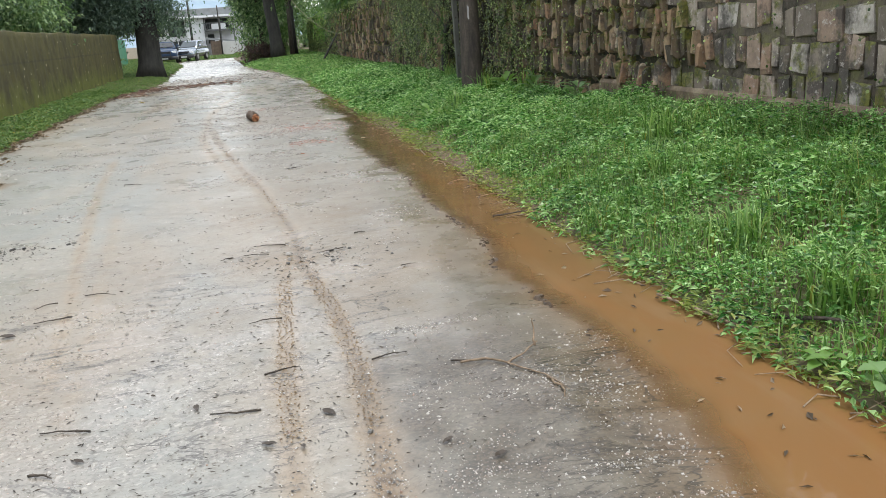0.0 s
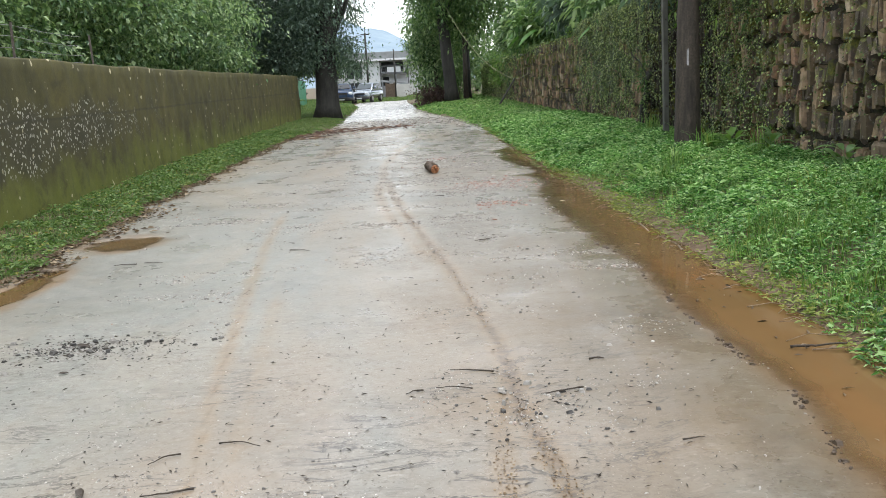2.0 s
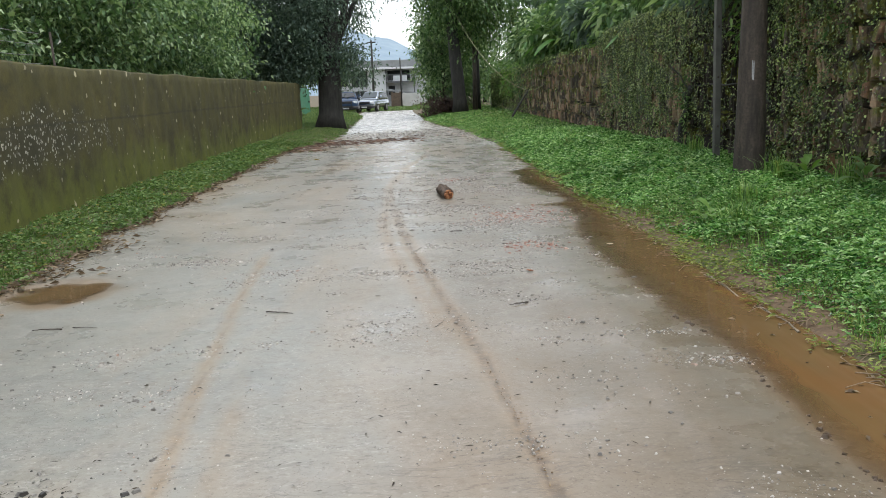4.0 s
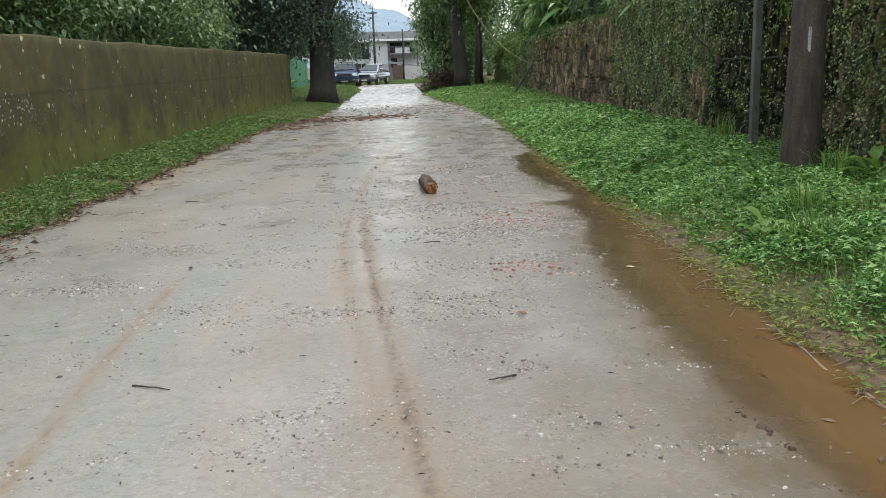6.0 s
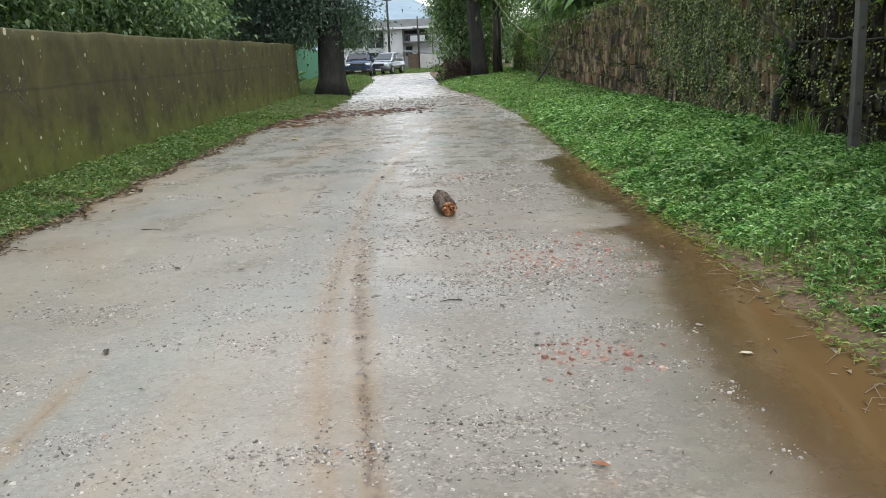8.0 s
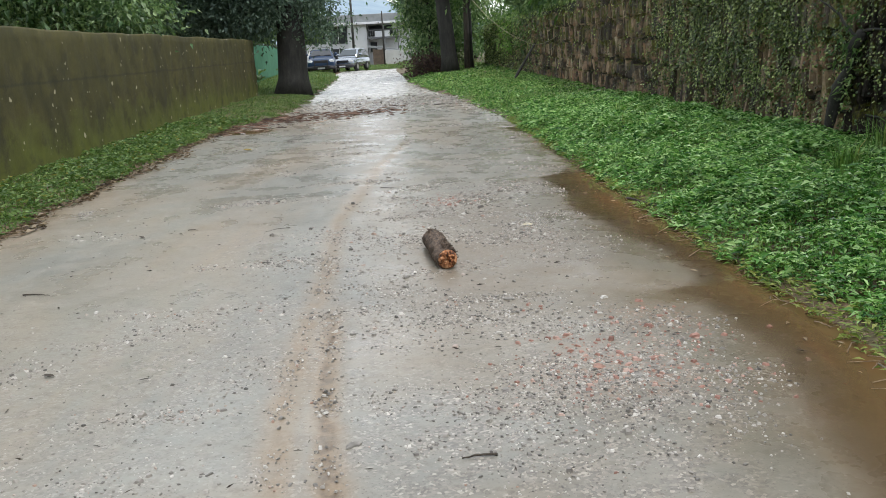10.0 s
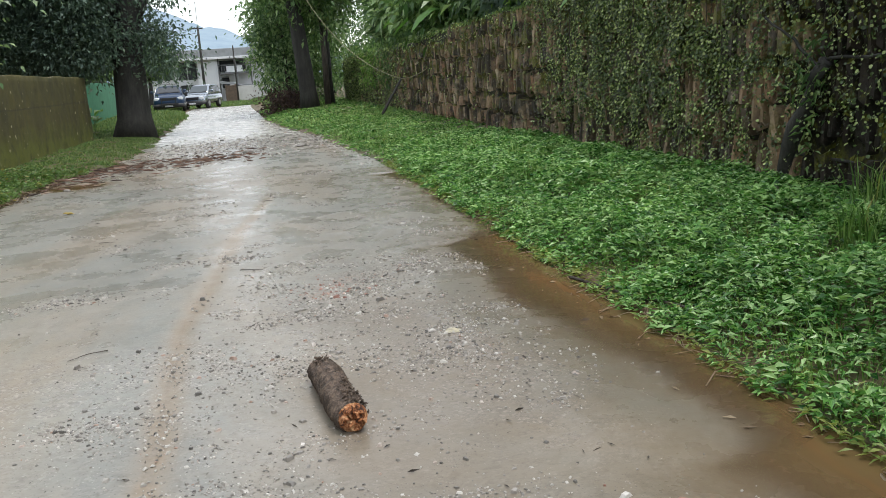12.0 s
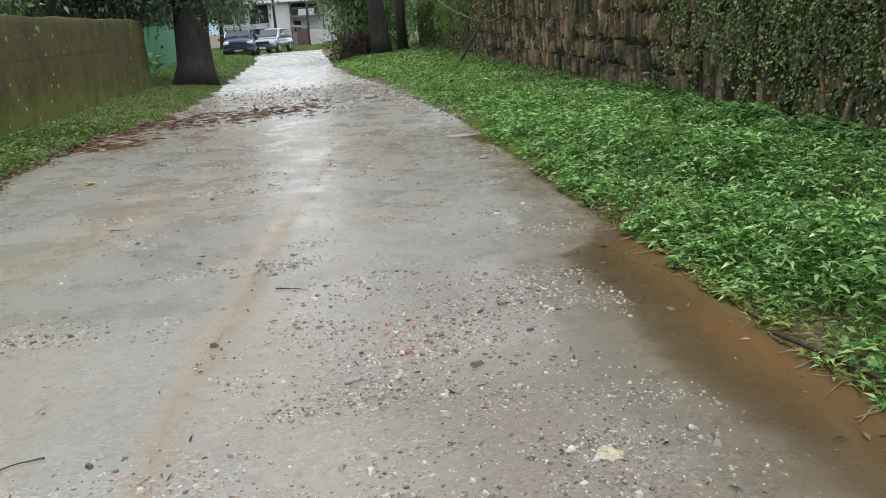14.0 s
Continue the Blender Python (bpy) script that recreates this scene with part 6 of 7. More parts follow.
for x, y, s in ((1.45, 10.5, 0.02), (0.5, 15.0, 0.03), (-0.35, 13.2, 0.03), (0.05, 17.95, 0.035), (1.5, 12.4, 0.022), (-0.65, 19.8, 0.04), (1.66, 23.5, 0.06), (-3.2, 26.9, 0.07), (-0.3, 31.6, 0.16), (0.9, 32.4, 0.14), (-1.6, 31.0, 0.12), (2.2, 22.3, 0.07), (2.25, 22.0, 0.06), (2.3, 21.6, 0.05)):
    make_stone_lump(x, y, s, STONE_GREY, "grey stone lying on the road", 0.4)


def bank_stems():
    """Straw and creeping stems along the muddy bank."""
    r = np.random.default_rng(67)
    pieces = []
    for i in range(520):
        y = r.uniform(2, 24)
        x = float(road_right(np.array(y))) + abs(r.normal()) * 0.18 - 0.05
        l, a = r.uniform(0.06, 0.3), r.uniform(0, 6.28)
        p = np.array([(x, y), (x + 0.5 * l * math.cos(a), y + 0.5 * l * math.sin(a)), (x + l * math.cos(a + 0.4), y + l * math.sin(a + 0.4))])
        z = np.maximum(ground_height(p[:, 0], p[:, 1]), 0.0) + np.array([0.004, 0.02, 0.006])
        pieces.append(tube(np.column_stack([p, z]), r.uniform(0.0018, 0.004), 4, 0, i))
    v, f = joined(pieces)
    tagged(new("straw", raw_mesh("straw", v, f, TWIG_PALE)), "dry straw and stems on the muddy bank", "straw", "", "stuff")
    n = 19000
    y = r.uniform(2, 27, n)
    x = road_right(y) + np.abs(r.normal(size=n)) * np.interp(y, [4, 6.5, 14.5, 16], [0.18, 0.34, 0.34, 0.18]) - 0.05 + 0.05 * waves(y, 0 * y, 0.8, 68)
    k = waves(x, y, 0.6, 69) + 0.6 * r.normal(size=n) > -0.1
    x, y = x[k], y[k]
    a = r.uniform(0, 6.28, len(x))
    L = r.uniform(0.03, 0.07, len(x))
    foliage("creeping_weed", np.stack([x, y, np.maximum(ground_height(x, y), 0) + r.uniform(0.008, 0.05, len(x))], 1), np.stack([np.cos(a), np.sin(a), r.uniform(0, 0.6, len(x))], 1), L, L * 0.3,
            leaf_material("creeping_leaf", (0.10, 0.15, 0.03), (0.2, 0.27, 0.06), (0.36, 0.38, 0.12), 0.45, 0.3), None, 0.2, 0.12, "yellowish creeping weed along the puddle edge", "weeds", "stuff", r)


bank_stems()


# ---- far end: fence, vehicles, house, poles, hill ----
def fence_run():
    GREEN = make_plain("green_sheet", (0.075, 0.26, 0.15), 0.5, 0, 0.3, 2)
    a, c = np.array([-6.25, 43.5]), np.array([-8.6, 73.5])
    top = thing("fence", pose(a[0], a[1], 0), "faded green metal sheet fence beyond the tree", "fence")
    n = 12
    for i in range(n):
        p, q2 = a + (c - a) * i / n, a + (c - a) * (i + 0.985) / n
        m = 26
        V, F = [], []
        for j in range(m):
            u = j / (m - 1)
            b = p + (q2 - p) * u - a
            o = 0.02 * (1 if j % 2 else -1)
            V += [(b[0] + o, b[1], 0.05), (b[0] + o, b[1], 1.95)]
            if j:
                F.append((2 * j - 2, 2 * j, 2 * j + 1, 2 * j - 1))
        mesh_part("panel", np.array(V), np.array(F), GREEN, top, "", False)
        b = p - a
        part("post", boxed(b[0] - 0.13, b[0] - 0.05, b[1] - 0.04, b[1] + 0.04, 0, 2.05, bevel=0.01), CONCRETE, top)


fence_run()
GLASS = make_plain("dark_car_glass", (0.02, 0.025, 0.03), 0.05, 0, 0.1, 3, 0.8)
GLASS_SKY = make_plain("windscreen", (0.10, 0.12, 0.13), 0.06, 0.55, 0.1, 3, 1.0)
RUBBER = make_plain("tyre_rubber", (0.02, 0.02, 0.02), 0.8)
STEEL = make_plain("wheel_steel", (0.4, 0.4, 0.4), 0.35, 0.8)
LAMP = make_plain("headlight_lens", (0.75, 0.78, 0.8), 0.08)
TRIM = make_plain("black_trim", (0.025, 0.025, 0.028), 0.5)


def make_wheel(x, y, r, parent):
    w = new("wheel", None)
    w.parent = parent
    w.location = (x, y, r)
    ring = bmesh.new()
    bmesh.ops.create_cone(ring, cap_ends=True, segments=28, radius1=r, radius2=r, depth=0.22)
    bmesh.ops.rotate(ring, verts=ring.verts, matrix=Matrix.Rotation(radians(90), 3, 'Y'))
    bmesh.ops.bevel(ring, geom=[e for e in ring.edges if abs(e.verts[0].co.x - e.verts[1].co.x) < 1e-4], offset=0.04, segments=2, affect='EDGES')
    part("tyre", ring, RUBBER, w, "", True)
    hub = bmesh.new()
    bmesh.ops.create_cone(hub, cap_ends=True, segments=20, radius1=r * 0.62, radius2=r * 0.55, depth=0.235)
    bmesh.ops.rotate(hub, verts=hub.verts, matrix=Matrix.Rotation(radians(90), 3, 'Y'))
    part("rim", hub, STEEL, w)


def loft(sections, sides=20, power=4.0):
    """A closed shell through rounded cross-sections (y, half width, bottom, top, half width at top)."""
    V, F = [], []
    for y, w, z0, z1, wt in sections:
        for k in range(sides):
            a = 2 * math.pi * (k + 0.5) / sides
            c, d = math.cos(a), math.sin(a)
            u = math.copysign(abs(c) ** (2 / power), c)
            v = math.copysign(abs(d) ** (2 / power), d)
            ww = w + (wt - w) * (v + 1) / 2
            V.append((u * ww, y, (z0 + z1) / 2 + v * (z1 - z0) / 2))
    n = len(sections)
    for i in range(n - 1):
        F += [(i * sides + k, i * sides + (k + 1) % sides, (i + 1) * sides + (k + 1) % sides, (i + 1) * sides + k) for k in range(sides)]
    bm = bmesh.new()
    vs = [bm.verts.new(p) for p in V]
    for f in F:
        bm.faces.new([vs[i] for i in f])
    bm.faces.new(vs[:sides])
    bm.faces.new(vs[-sides:][::-1])
    return bm


def slab(points, out, thick=0.014):
    """A thin solid pane through points, proud by thick along out."""
    bm = bmesh.new()
    o = Vector(out).normalized() * thick
    a = [bm.verts.new(Vector(p)) for p in points]
    c = [bm.verts.new(Vector(p) + o) for p in points]
    bm.faces.new(a)
    bm.faces.new(c[::-1])
    for i in range(len(a)):
        j = (i + 1) % len(a)
        bm.faces.new((a[i], a[j], c[j], c[i]))
    return bm


def vehicle(name, label, category, m, paint, W, L, H, bonnet_z, bonnet_l, bed=0.0):
    """Car that faces -y, standing on z = 0."""
    top = thing(name, m, label, category)
    h, zb = W / 2, 0.32
    belt = bonnet_z + 0.10
    part("body", loft([(0.0, h * 0.80, zb + 0.12, bonnet_z - 0.2, h * 0.78), (0.07, h * 0.92, zb + 0.02, bonnet_z - 0.08, h * 0.88), (0.25, h * 0.98, zb, bonnet_z, h * 0.93), (bonnet_l, h, zb, belt, h * 0.94),
                       (L * 0.6, h, zb, belt + 0.02, h * 0.95), (L - 0.25, h * 0.98, zb, belt + 0.02, h * 0.94), (L - 0.05, h * 0.93, zb + 0.05, belt - 0.03, h * 0.9), (L, h * 0.85, zb + 0.15, belt - 0.2, h * 0.82)]), paint, top, "", True)
    back = L - bed - 0.15
    r0, r1 = bonnet_l + 0.7, back - 0.35
    hw, ht = h * 0.9, h * 0.72
    part("cabin", loft([(bonnet_l - 0.1, hw * 0.96, belt - 0.12, belt + 0.02, hw * 0.94), (bonnet_l + 0.3, hw, belt - 0.12, belt + (H - belt) * 0.52, hw * 0.87), (r0, hw, belt - 0.12, H - 0.02, ht), (r0 + 0.4, hw, belt - 0.12, H, ht),
                        (r1, hw, belt - 0.12, H - 0.02, ht), (back, hw * 0.97, belt - 0.12, belt + 0.18, hw * 0.9)], 20, 5.0), paint, top, "", True)
    z0, z1 = belt + 0.06, H - 0.10
    y0, y1 = bonnet_l - 0.04, r0 - 0.10
    part("windscreen", slab([(-hw * 0.84, y0, z0), (hw * 0.84, y0, z0), (ht * 0.86, y1, z1), (-ht * 0.86, y1, z1)], (0, -0.75, 0.6), 0.03), GLASS if bed else GLASS_SKY, top)
    for s in (-1, 1):
        part("side_window", slab([(s * hw * 0.97, bonnet_l + 0.4, z0), (s * hw * 0.97, back - 0.3, z0), (s * ht * 1.03, r1 - 0.02, z1), (s * ht * 1.03, r0 + 0.06, z1)], (s, 0, 0.25), 0.035), GLASS, top)
        part("headlight", loft([(-0.01, 0.10, bonnet_z - 0.26, bonnet_z - 0.14, 0.10), (0.04, 0.19, bonnet_z - 0.3, bonnet_z - 0.09, 0.19), (0.16, 0.17, bonnet_z - 0.28, bonnet_z - 0.1, 0.17)], 14, 3.0), LAMP, top, "clear headlight").location.x = s * (h - 0.28)
        part("mirror", loft([(0.0, 0.07, 0.0, 0.1, 0.07), (0.04, 0.11, -0.03, 0.15, 0.11), (0.12, 0.09, -0.01, 0.13, 0.09)], 12, 3.0), paint, top).location = (s * (h + 0.04), bonnet_l + 0.38, belt + 0.12)
        for y in (0.85, L - 0.95):
            make_wheel(s * (h - 0.11), y, 0.36, top)
    part("bumper", loft([(-0.12, h * 0.78, zb + 0.02, zb + 0.2, h * 0.78), (-0.05, h * 0.95, zb - 0.04, zb + 0.26, h * 0.95), (0.12, h, zb - 0.02, zb + 0.26, h)], 18, 4.0), TRIM, top, "dark bumper", True)
    part("grille", boxed(-h * 0.5, h * 0.5, -0.02, 0.08, bonnet_z - 0.3, bonnet_z - 0.12, bevel=0.015), TRIM, top)
    part("number_plate", boxed(-0.25, 0.25, -0.14, -0.115, zb + 0.04, zb + 0.15, bevel=0.004), LAMP, top)
    for s in (-0.35, 0.35):
        part("wiper", slab([(s - 0.3, y0 + 0.02, z0 - 0.005), (s + 0.3, y0 + 0.05, z0 + 0.05), (s + 0.3, y0 + 0.06, z0 + 0.07), (s - 0.3, y0 + 0.03, z0 + 0.015)], (0, -0.75, 0.6), 0.045), TRIM, top)
    if bed:
        for s in (-1, 1):
            part("bed_side", boxed(s * (h - 0.06) - 0.04, s * (h - 0.06) + 0.04, L - bed - 0.06, L - 0.02, belt, belt + 0.2, bevel=0.02), paint, top)
        part("bull_bar", loft([(-0.22, h * 0.6, 0.5, 0.58, h * 0.6), (-0.17, h * 0.62, 0.48, 0.6, h * 0.62)], 14, 4.0), TRIM, top)
        for s in (-0.45, 0.45):
            part("bull_bar_upright", boxed(s - 0.03, s + 0.03, -0.22, -0.14, 0.4, 1.0, bevel=0.015), TRIM, top)
        for s in (-1, 1):
            part("roof_rail", boxed(s * ht * 0.8 - 0.025, s * ht * 0.8 + 0.025, r0, r1, H + 0.02, H + 0.09, bevel=0.01), STEEL, top)
        for y in (r0 + 0.15, r1 - 0.1):
            part("rack_bar", boxed(-ht * 0.86, ht * 0.86, y - 0.025, y + 0.025, H + 0.085, H + 0.13, bevel=0.01), STEEL, top)
    return top


vehicle("car", "silver car with pale bonnet parked beside the road", "car", pose(-4.35, 76.5, -0.15, 0, 0, -17), make_plain("silver_paint", (0.42, 0.46, 0.50), 0.2, 0.95, 0.05, 1), 1.82, 4.1, 1.72, 0.98, 1.15)
vehicle("pickup_truck", "dark blue pickup truck with roof rack parked on the grass", "pickup", pose(-5.55, 71.5, -0.10, 0, 0, 3), make_plain("blue_paint", (0.018, 0.045, 0.10), 0.3, 0.2, 0.15, 1), 2.05, 5.0, 1.72, 1.08, 1.25, 1.6)

WHITE = make_plain("white_render", (0.72, 0.74, 0.76), 0.8, 0, 0.12, 1)
ROOF_GREY = make_plain("grey_roof", (0.30, 0.32, 0.33), 0.6, 0, 0.3, 2)
DARK_ROOM = make_plain("dark_opening", (0.03, 0.035, 0.04), 0.6)
BROWN = make_plain("brown_boards", (0.15, 0.11, 0.08), 0.7, 0, 0.4, 4)
GREY_BEAM = make_plain("grey_beam", (0.16, 0.165, 0.17), 0.7, 0, 0.3, 4)


def make_house():
    top = thing("house", pose(-4.1, 100, -0.2), "white two-storey house with grey roof at the road end", "house")
    part("wall", boxed(-1.0, 0.95, 0, 7, 0, 4.2), WHITE, top)
    part("wall", boxed(-6.0, -1.0, 0.7, 7, 0, 4.2), WHITE, top, "white recessed wall")
    part("wall", boxed(0.95, 6.0, 1.4, 7, 0, 4.2), WHITE, top, "white balcony wall")
    part("roof", prism([(-6.6, 4.25), (6.6, 4.25), (5.0, 5.1), (-4.5, 5.1)], -0.5, 7.4, 0.05), ROOF_GREY, top)
    part("fascia", boxed(-6.4, 6.4, -0.62, -0.5, 4.1, 4.32, bevel=0.02), WHITE, top)
    for x0, x1, z0, z1 in ((-2.9, -1.15, 2.3, 4.0), (-5.4, -3.4, 2.4, 3.8), (-2.8, -1.3, 0.4, 1.8)):
        w = part("window", boxed(x0, x1, 0.62, 0.72, z0, z1, bevel=0.02), DARK_ROOM, top, "dark window opening")
        part("frame", boxed(x0 - 0.06, x1 + 0.06, 0.58, 0.66, z1, z1 + 0.1), WHITE, w)
        part("mullion", boxed((x0 + x1) / 2 - 0.03, (x0 + x1) / 2 + 0.03, 0.59, 0.64, z0, z1), WHITE, w)
    part("balcony_floor", boxed(0.95, 4.2, -0.1, 1.4, 2.62, 2.8, bevel=0.02), GREY_BEAM, top)
    part("balcony_rail", boxed(0.95, 4.2, -0.1, -0.03, 3.45, 3.55, bevel=0.01), GREY_BEAM, top)
    part("balcony_panel", boxed(1.75, 3.3, -0.09, -0.04, 2.8, 3.4, bevel=0.01), WHITE, top)
    for i in (0, 1, 2, 10, 11, 12):
        part("baluster", boxed(1.0 + 0.26 * i, 1.06 + 0.26 * i, -0.09, -0.04, 2.8, 3.45), GREY_BEAM, top)
    part("roof_ridge", boxed(-4.4, 4.9, 3.3, 3.5, 5.08, 5.2, bevel=0.03), ROOF_GREY, top)
    for x in (-5.2, -3.0, 0.0, 2.2, 4.4):
        part("rafter_end", boxed(x - 0.06, x + 0.06, -0.72, -0.62, 4.12, 4.28, bevel=0.01), GREY_BEAM, top)
    # Near-black panel stands in for the shade inside the balcony recess.
    part("window", boxed(1.1, 3.6, 1.3, 1.42, 2.9, 3.95, bevel=0.02), DARK_ROOM, top, "dark panel standing for the shaded balcony recess")
    part("window", boxed(1.2, 1.9, 1.3, 1.42, 1.3, 2.3, bevel=0.02), DARK_ROOM, top, "dark window opening")
    for x in (1.0, 2.7, 4.1):
        part("balcony_post", boxed(x - 0.06, x + 0.06, -0.1, 0.0, 0, 4.2, bevel=0.01), GREY_BEAM, top)
    part("lean_to_roof", prism([(1.0, 1.75), (4.4, 1.35), (4.4, 1.45), (1.0, 2.0)], -1.6, -0.1, 0.02), ROOF_GREY, top)


make_house()
gate = thing("yard_wall", pose(-2.0, 97.5, -0.18), "pale yard wall with a brown gate", "wall")
part("wall", boxed(0.5, 5.2, 0, 0.2, 0, 1.4, bevel=0.02), make_plain("pale_wall", (0.55, 0.56, 0.54), 0.8, 0, 0.25, 1.5), gate)
part("gate", boxed(-0.4, 0.3, 0, 0.1, 0, 1.5, bevel=0.02), BROWN, gate)
part("gate_post", boxed(0.3, 0.5, -0.05, 0.2, 0, 1.6, bevel=0.02), BROWN, gate)
part("gate_post", boxed(-0.6, -0.4, -0.05, 0.2, 0, 1.6, bevel=0.02), BROWN, gate)
for x, y, h, r0, arm, lab in ((-4.35, 95.0, 7.0, 0.14, True, "dark wooden street pole with a crossarm"), (-1.45, 96.5, 5.2, 0.09, False, "thin dark pole beside the yard wall")):
    p = thing("street_pole", pose(x, y, -0.2), lab, "pole")
    v, q, c = tube([(0, 0, 0), (0, 0, h * .5), (0, 0, h)], [r0, r0 * .85, r0 * .7], 10, 0, 1)
    mesh_part("shaft", v, [q, c], BARK_DARK, p)
    if arm:
        part("crossarm", boxed(-0.45, 0.45, -0.05, 0.05, h - 0.25, h - 0.13, bevel=0.01), BARK_DARK, p)
        v, q, c = tube([(0, 0, h), (0, 0, h + 2.2)], 0.025, 6, 0, 1)
        mesh_part("aerial", v, [q, c], BARK_DARK, p)
for i, dz in enumerate((6.6, 6.2)):
    v, q, c = tube(sagging((-4.6, 95, dz), (-14.0, 62, dz - 0.8), 0.6), 0.02, 5, 0, 3)
    tagged(new("power_line", raw_mesh("power_line", v, [q, c], TRIM, True)), "thin sagging dark overhead wire", "wire", "overhead wires")

shed = thing("garden_house", pose(-17, 56, 0.1), "white garden house with orange roof behind trees", "house")
part("wall", boxed(-4, 4, 0, 5, 0, 2.6), WHITE, shed)
part("roof", prism([(-4.5, 2.6), (4.5, 2.6), (3.2, 3.7), (-3.2, 3.7)], -0.5, 5.5, 0.03), make_plain("orange_tiles", (0.45, 0.17, 0.08), 0.7, 0, 0.4, 2), shed)
for x in (-2.2, 0.6):
    part("window", boxed(x, x + 1.3, -0.03, 0.05, 0.9, 2.0, bevel=0.02), DARK_ROOM, shed)


def make_hill():
    xs = np.linspace(-420, 420, 140)
    ys = np.linspace(0, 300, 16)
    def h(x, y):
        ridge = np.interp(x, [-420, -160, -90, -62, -42, -15, 8, 30, 80, 200, 420], [30, 86, 80, 70, 59, 51, 40, 30, 22, 16, 8])
        return -2 + (ridge + 2.0 * waves(x, y, 60, 95) + 1.2 * waves(x, y, 18, 96)) * np.sin(np.pi * np.clip(y / 300, 0, 1) * 0.5 + 0.0)
    m, nt, b = material("hazy_hillside")
    # Distance haze is mixed straight into the blue-grey hillside colour.
    n = grain(nt, 0.05, 5, 0.6)
    put(nt, b.inputs["Base Color"], ramp(nt, n, (0.3, (0.21, 0.29, 0.36)), (0.7, (0.28, 0.36, 0.42))))
    b.inputs["Roughness"].default_value = 1.0
    me, _ = grid_mesh("hill", xs, ys, h, m)
    ob = new("backdrop_hill", me)
    ob.location = (0, 620, 0)
    tagged(ob, "hazy blue wooded hill in the distance", "hill", "", "structure")


make_hill()
def brush_pile():
    r = np.random.default_rng(88)
    n = 2600
    P = np.array([1.35, 50.6, 0.55]) + r.normal(size=(n, 3)) * np.array([0.55, 0.5, 0.3])
    P[:, 2] = np.maximum(P[:, 2], 0.12)
    L = r.uniform(0.08, 0.2, n)
    foliage("brush_pile", P, r.normal(size=(n, 3)), L, L * 0.4, leaf_material("dry_brush", (0.03, 0.02, 0.018), (0.075, 0.04, 0.035), (0.15, 0.09, 0.07), 0.6, 0.1), None, 0.2, 0.2, "heap of dry purplish brown brushwood at the bend", "brushwood", "stuff", r)


brush_pile()
# dim far trees that close the view on both sides
for i, (x, y, cr, mat) in enumerate(((-10.5, 50, (3.0, 4.0, 3.4), LEAF_DARK), (-14.5, 47, (3.0, 4.0, 4.0), LEAF_TREE), (-10.5, 64, (2.2, 4.0, 3.2), LEAF_TREE), (-16, 75, (4, 5, 3.5), LEAF_TREE), (8, 66, (4.5, 6, 4.5), LEAF_TREE), (6.5, 84, (4.5, 6, 4.0), LEAF_TREE), (-14, 92, (4, 4, 3), LEAF_TREE), (-8.4, 88, (1.6, 1.6, 1.3), LEAF_TREE))):
    make_tree("tree", "dense green tree at the far end of the lane", (x, y), 5.0, 0.2, (x, y, 3.9), cr, 90, 100, 0.28, mat, BARK_DARK, 400 + i, (0.1, 0), 0.4, 0.8, 1.1, 0.42)


# ---- stones of the right wall, last of all ----
def stone_template(seed):
    r = np.random.default_rng(seed)
    sq = np.array([(-.5, -.5), (.5, -.5), (.5, .5), (-.5, .5)])
    rings = []
    for depth, s in ((0.0, 1.0), (-0.78, 1.0), (-1.0, 0.88)):
        j = r.normal(size=(4, 2)) * (0.065 if depth else 0.0)
        rings.append(np.column_stack([np.full(4, depth) + (0.1 * r.normal(size=4) if depth == -1.0 else 0), sq * s + j]))
    V = np.vstack(rings)
    F = [(4 * k + i, 4 * k + (i + 1) % 4, 4 * (k + 1) + (i + 1) % 4, 4 * (k + 1) + i) for k in range(2) for i in range(4)] + [(8, 9, 10, 11)]
    return V, np.array(F)


TEMPLATES = [stone_template(s) for s in range(12)]


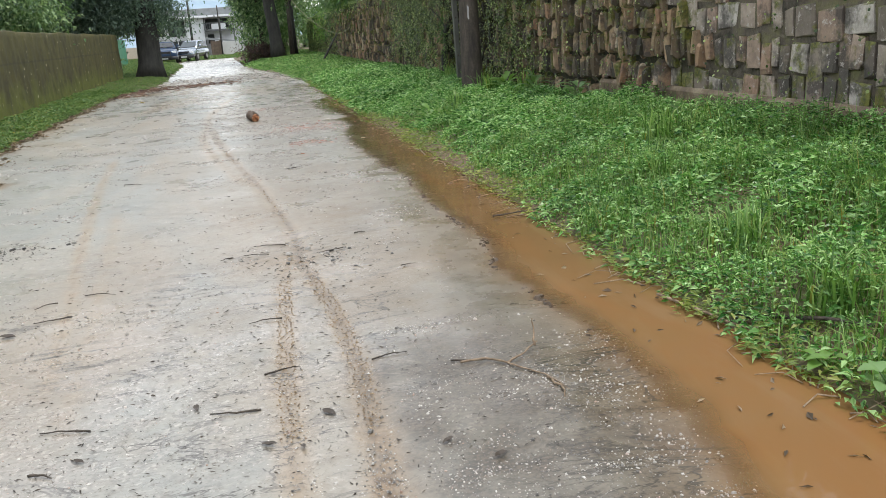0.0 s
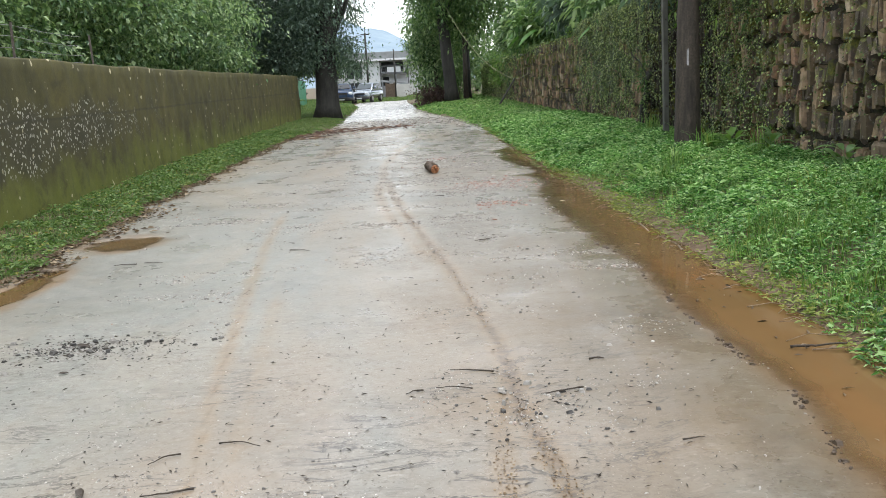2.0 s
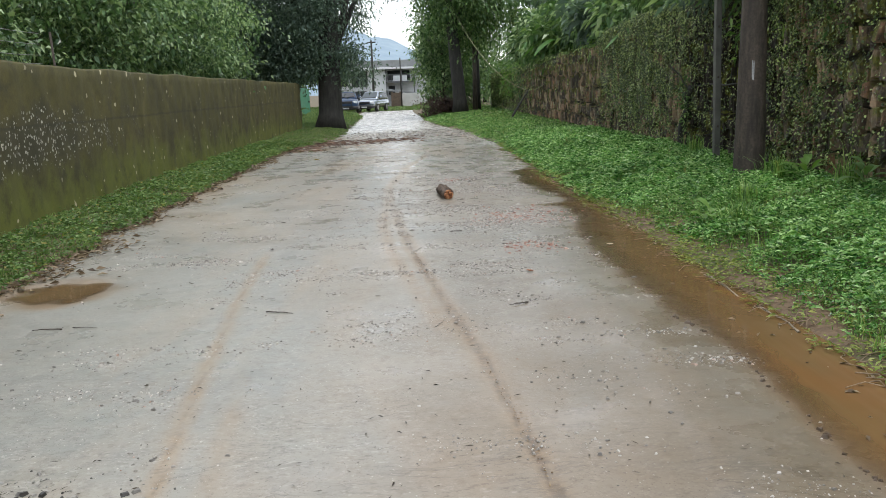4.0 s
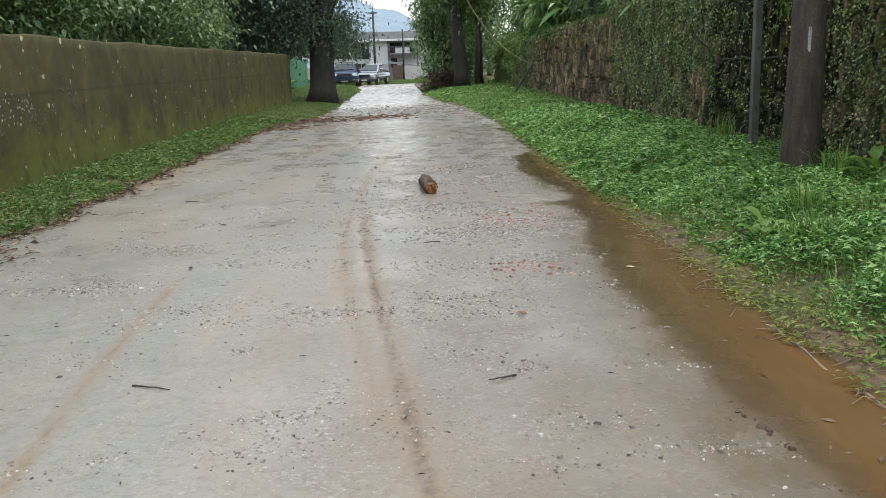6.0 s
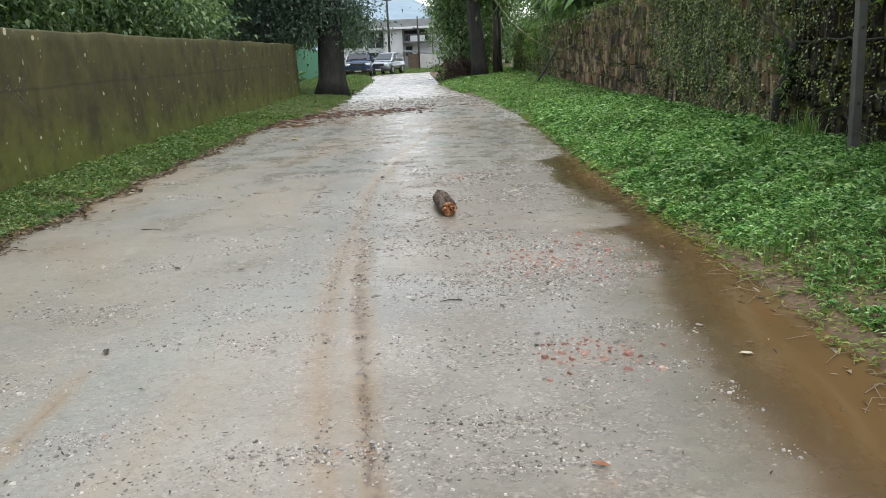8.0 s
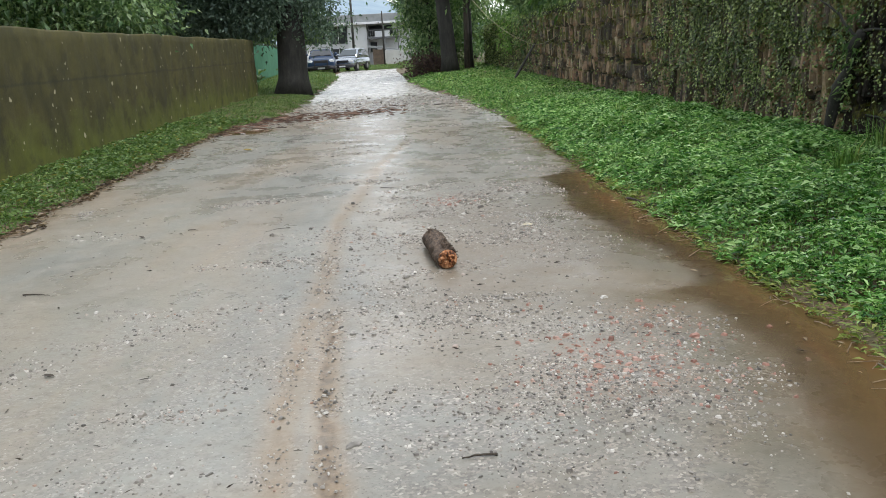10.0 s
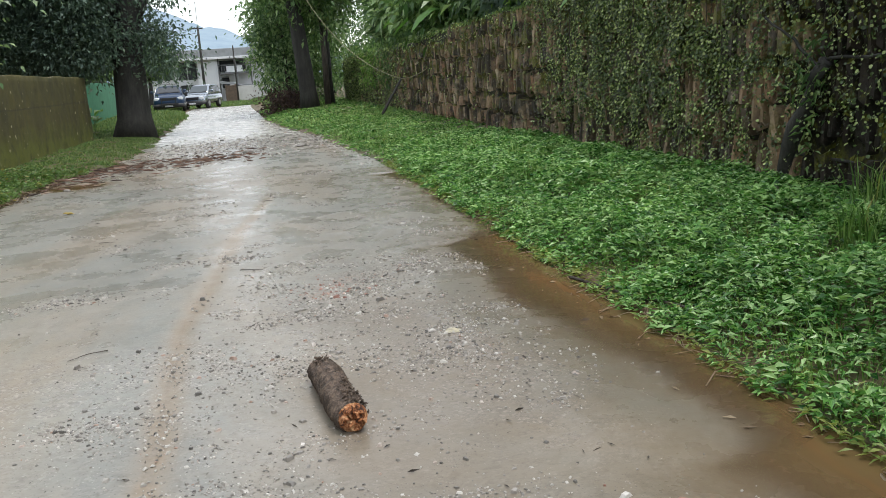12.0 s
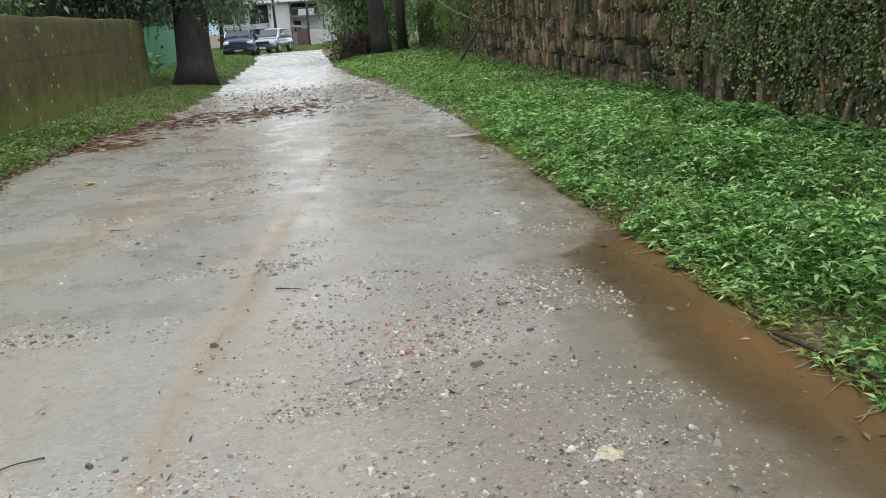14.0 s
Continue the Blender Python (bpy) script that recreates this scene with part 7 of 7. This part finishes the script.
def lay_stones():
    r = np.random.default_rng(91)
    singles, rest = [], {STONE_BLOCK.name: [], STONE_SLAB.name: [], STONE_DARK.name: []}
    courses = []
    for y0, y1, low, high in ((2.0, 13.5, 0.24, 0.31), (13.5, 50.0, 0.30, 0.42)):
        z = 0.3
        while z < 2.8:
            h = r.uniform(low, high)
            courses.append((y0, y1, z, h))
            z += h + 0.012
    for course, (y0, y1, z, h) in enumerate(courses):
        y = y0 + 0.1 * r.random()
        while y < y1:
            block = y < 8.3 + 0.5 * math.sin(course * 2.1)
            w = r.choice((0.12, 0.16, 0.2, 0.25, 0.3)) * r.uniform(0.85, 1.15) if block else r.choice((0.05, 0.06, 0.075, 0.09, 0.12)) * r.uniform(0.85, 1.15)
            tall = h * (r.uniform(0.8, 1.0) if block else r.uniform(0.62, 1.05))
            yc, zc = y + w / 2, z + h / 2 + r.normal() * (0.03 if block else 0.04) + 0.05 * math.sin(0.55 * y + course)
            y += w + (r.uniform(0.012, 0.045) if block else r.uniform(0.015, 0.06))
            if zc + tall / 2 > float(right_top(np.array(yc))) + 0.02 or (yc < 10.6 and zc < 0.62):
                continue
            tilt = r.normal() * (0.05 if block else 0.11)
            depth = r.uniform(0.035, 0.055) if block else r.uniform(0.07, 0.17)
            item = (yc, zc, w * 0.97, tall, tilt, depth, r.integers(12), block)
            if 4.4 < yc < 9.6:
                singles.append(item)
            else:
                # Slabs in the shaded stretch take the near-black STONE_DARK colour.
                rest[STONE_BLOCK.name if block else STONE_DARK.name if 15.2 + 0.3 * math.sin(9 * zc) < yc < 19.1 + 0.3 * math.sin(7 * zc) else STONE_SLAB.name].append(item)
    meshes = {}
    for yc, zc, w, h, tilt, depth, k, block in singles:
        key = (int(k), block)
        if key not in meshes:
            V, F = TEMPLATES[k]
            meshes[key] = raw_mesh("stone", V, F, STONE_BLOCK if block else STONE_SLAB)
        ob = new("stone", meshes[key])
        ob.parent = wall_right
        ob.matrix_basis = Matrix.Translation((WALL_X + 0.02, yc, zc)) @ Matrix.Rotation(tilt, 4, 'X') @ Matrix.Diagonal((depth, w, h, 1))
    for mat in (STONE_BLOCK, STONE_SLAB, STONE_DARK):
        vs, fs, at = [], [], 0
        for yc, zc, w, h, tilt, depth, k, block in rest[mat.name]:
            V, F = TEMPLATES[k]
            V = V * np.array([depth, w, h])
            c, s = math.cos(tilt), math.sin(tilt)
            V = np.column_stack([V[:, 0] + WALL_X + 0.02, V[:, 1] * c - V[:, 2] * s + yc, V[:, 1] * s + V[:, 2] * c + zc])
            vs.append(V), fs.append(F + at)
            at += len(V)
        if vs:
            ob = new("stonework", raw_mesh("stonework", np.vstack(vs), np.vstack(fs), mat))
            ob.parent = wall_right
            tagged(ob, "damp upright stones darkened with painted recess shade" if mat is STONE_DARK else "upright brown mossy stones", "", "", "stuff")
    return len(singles)


lay_stones()
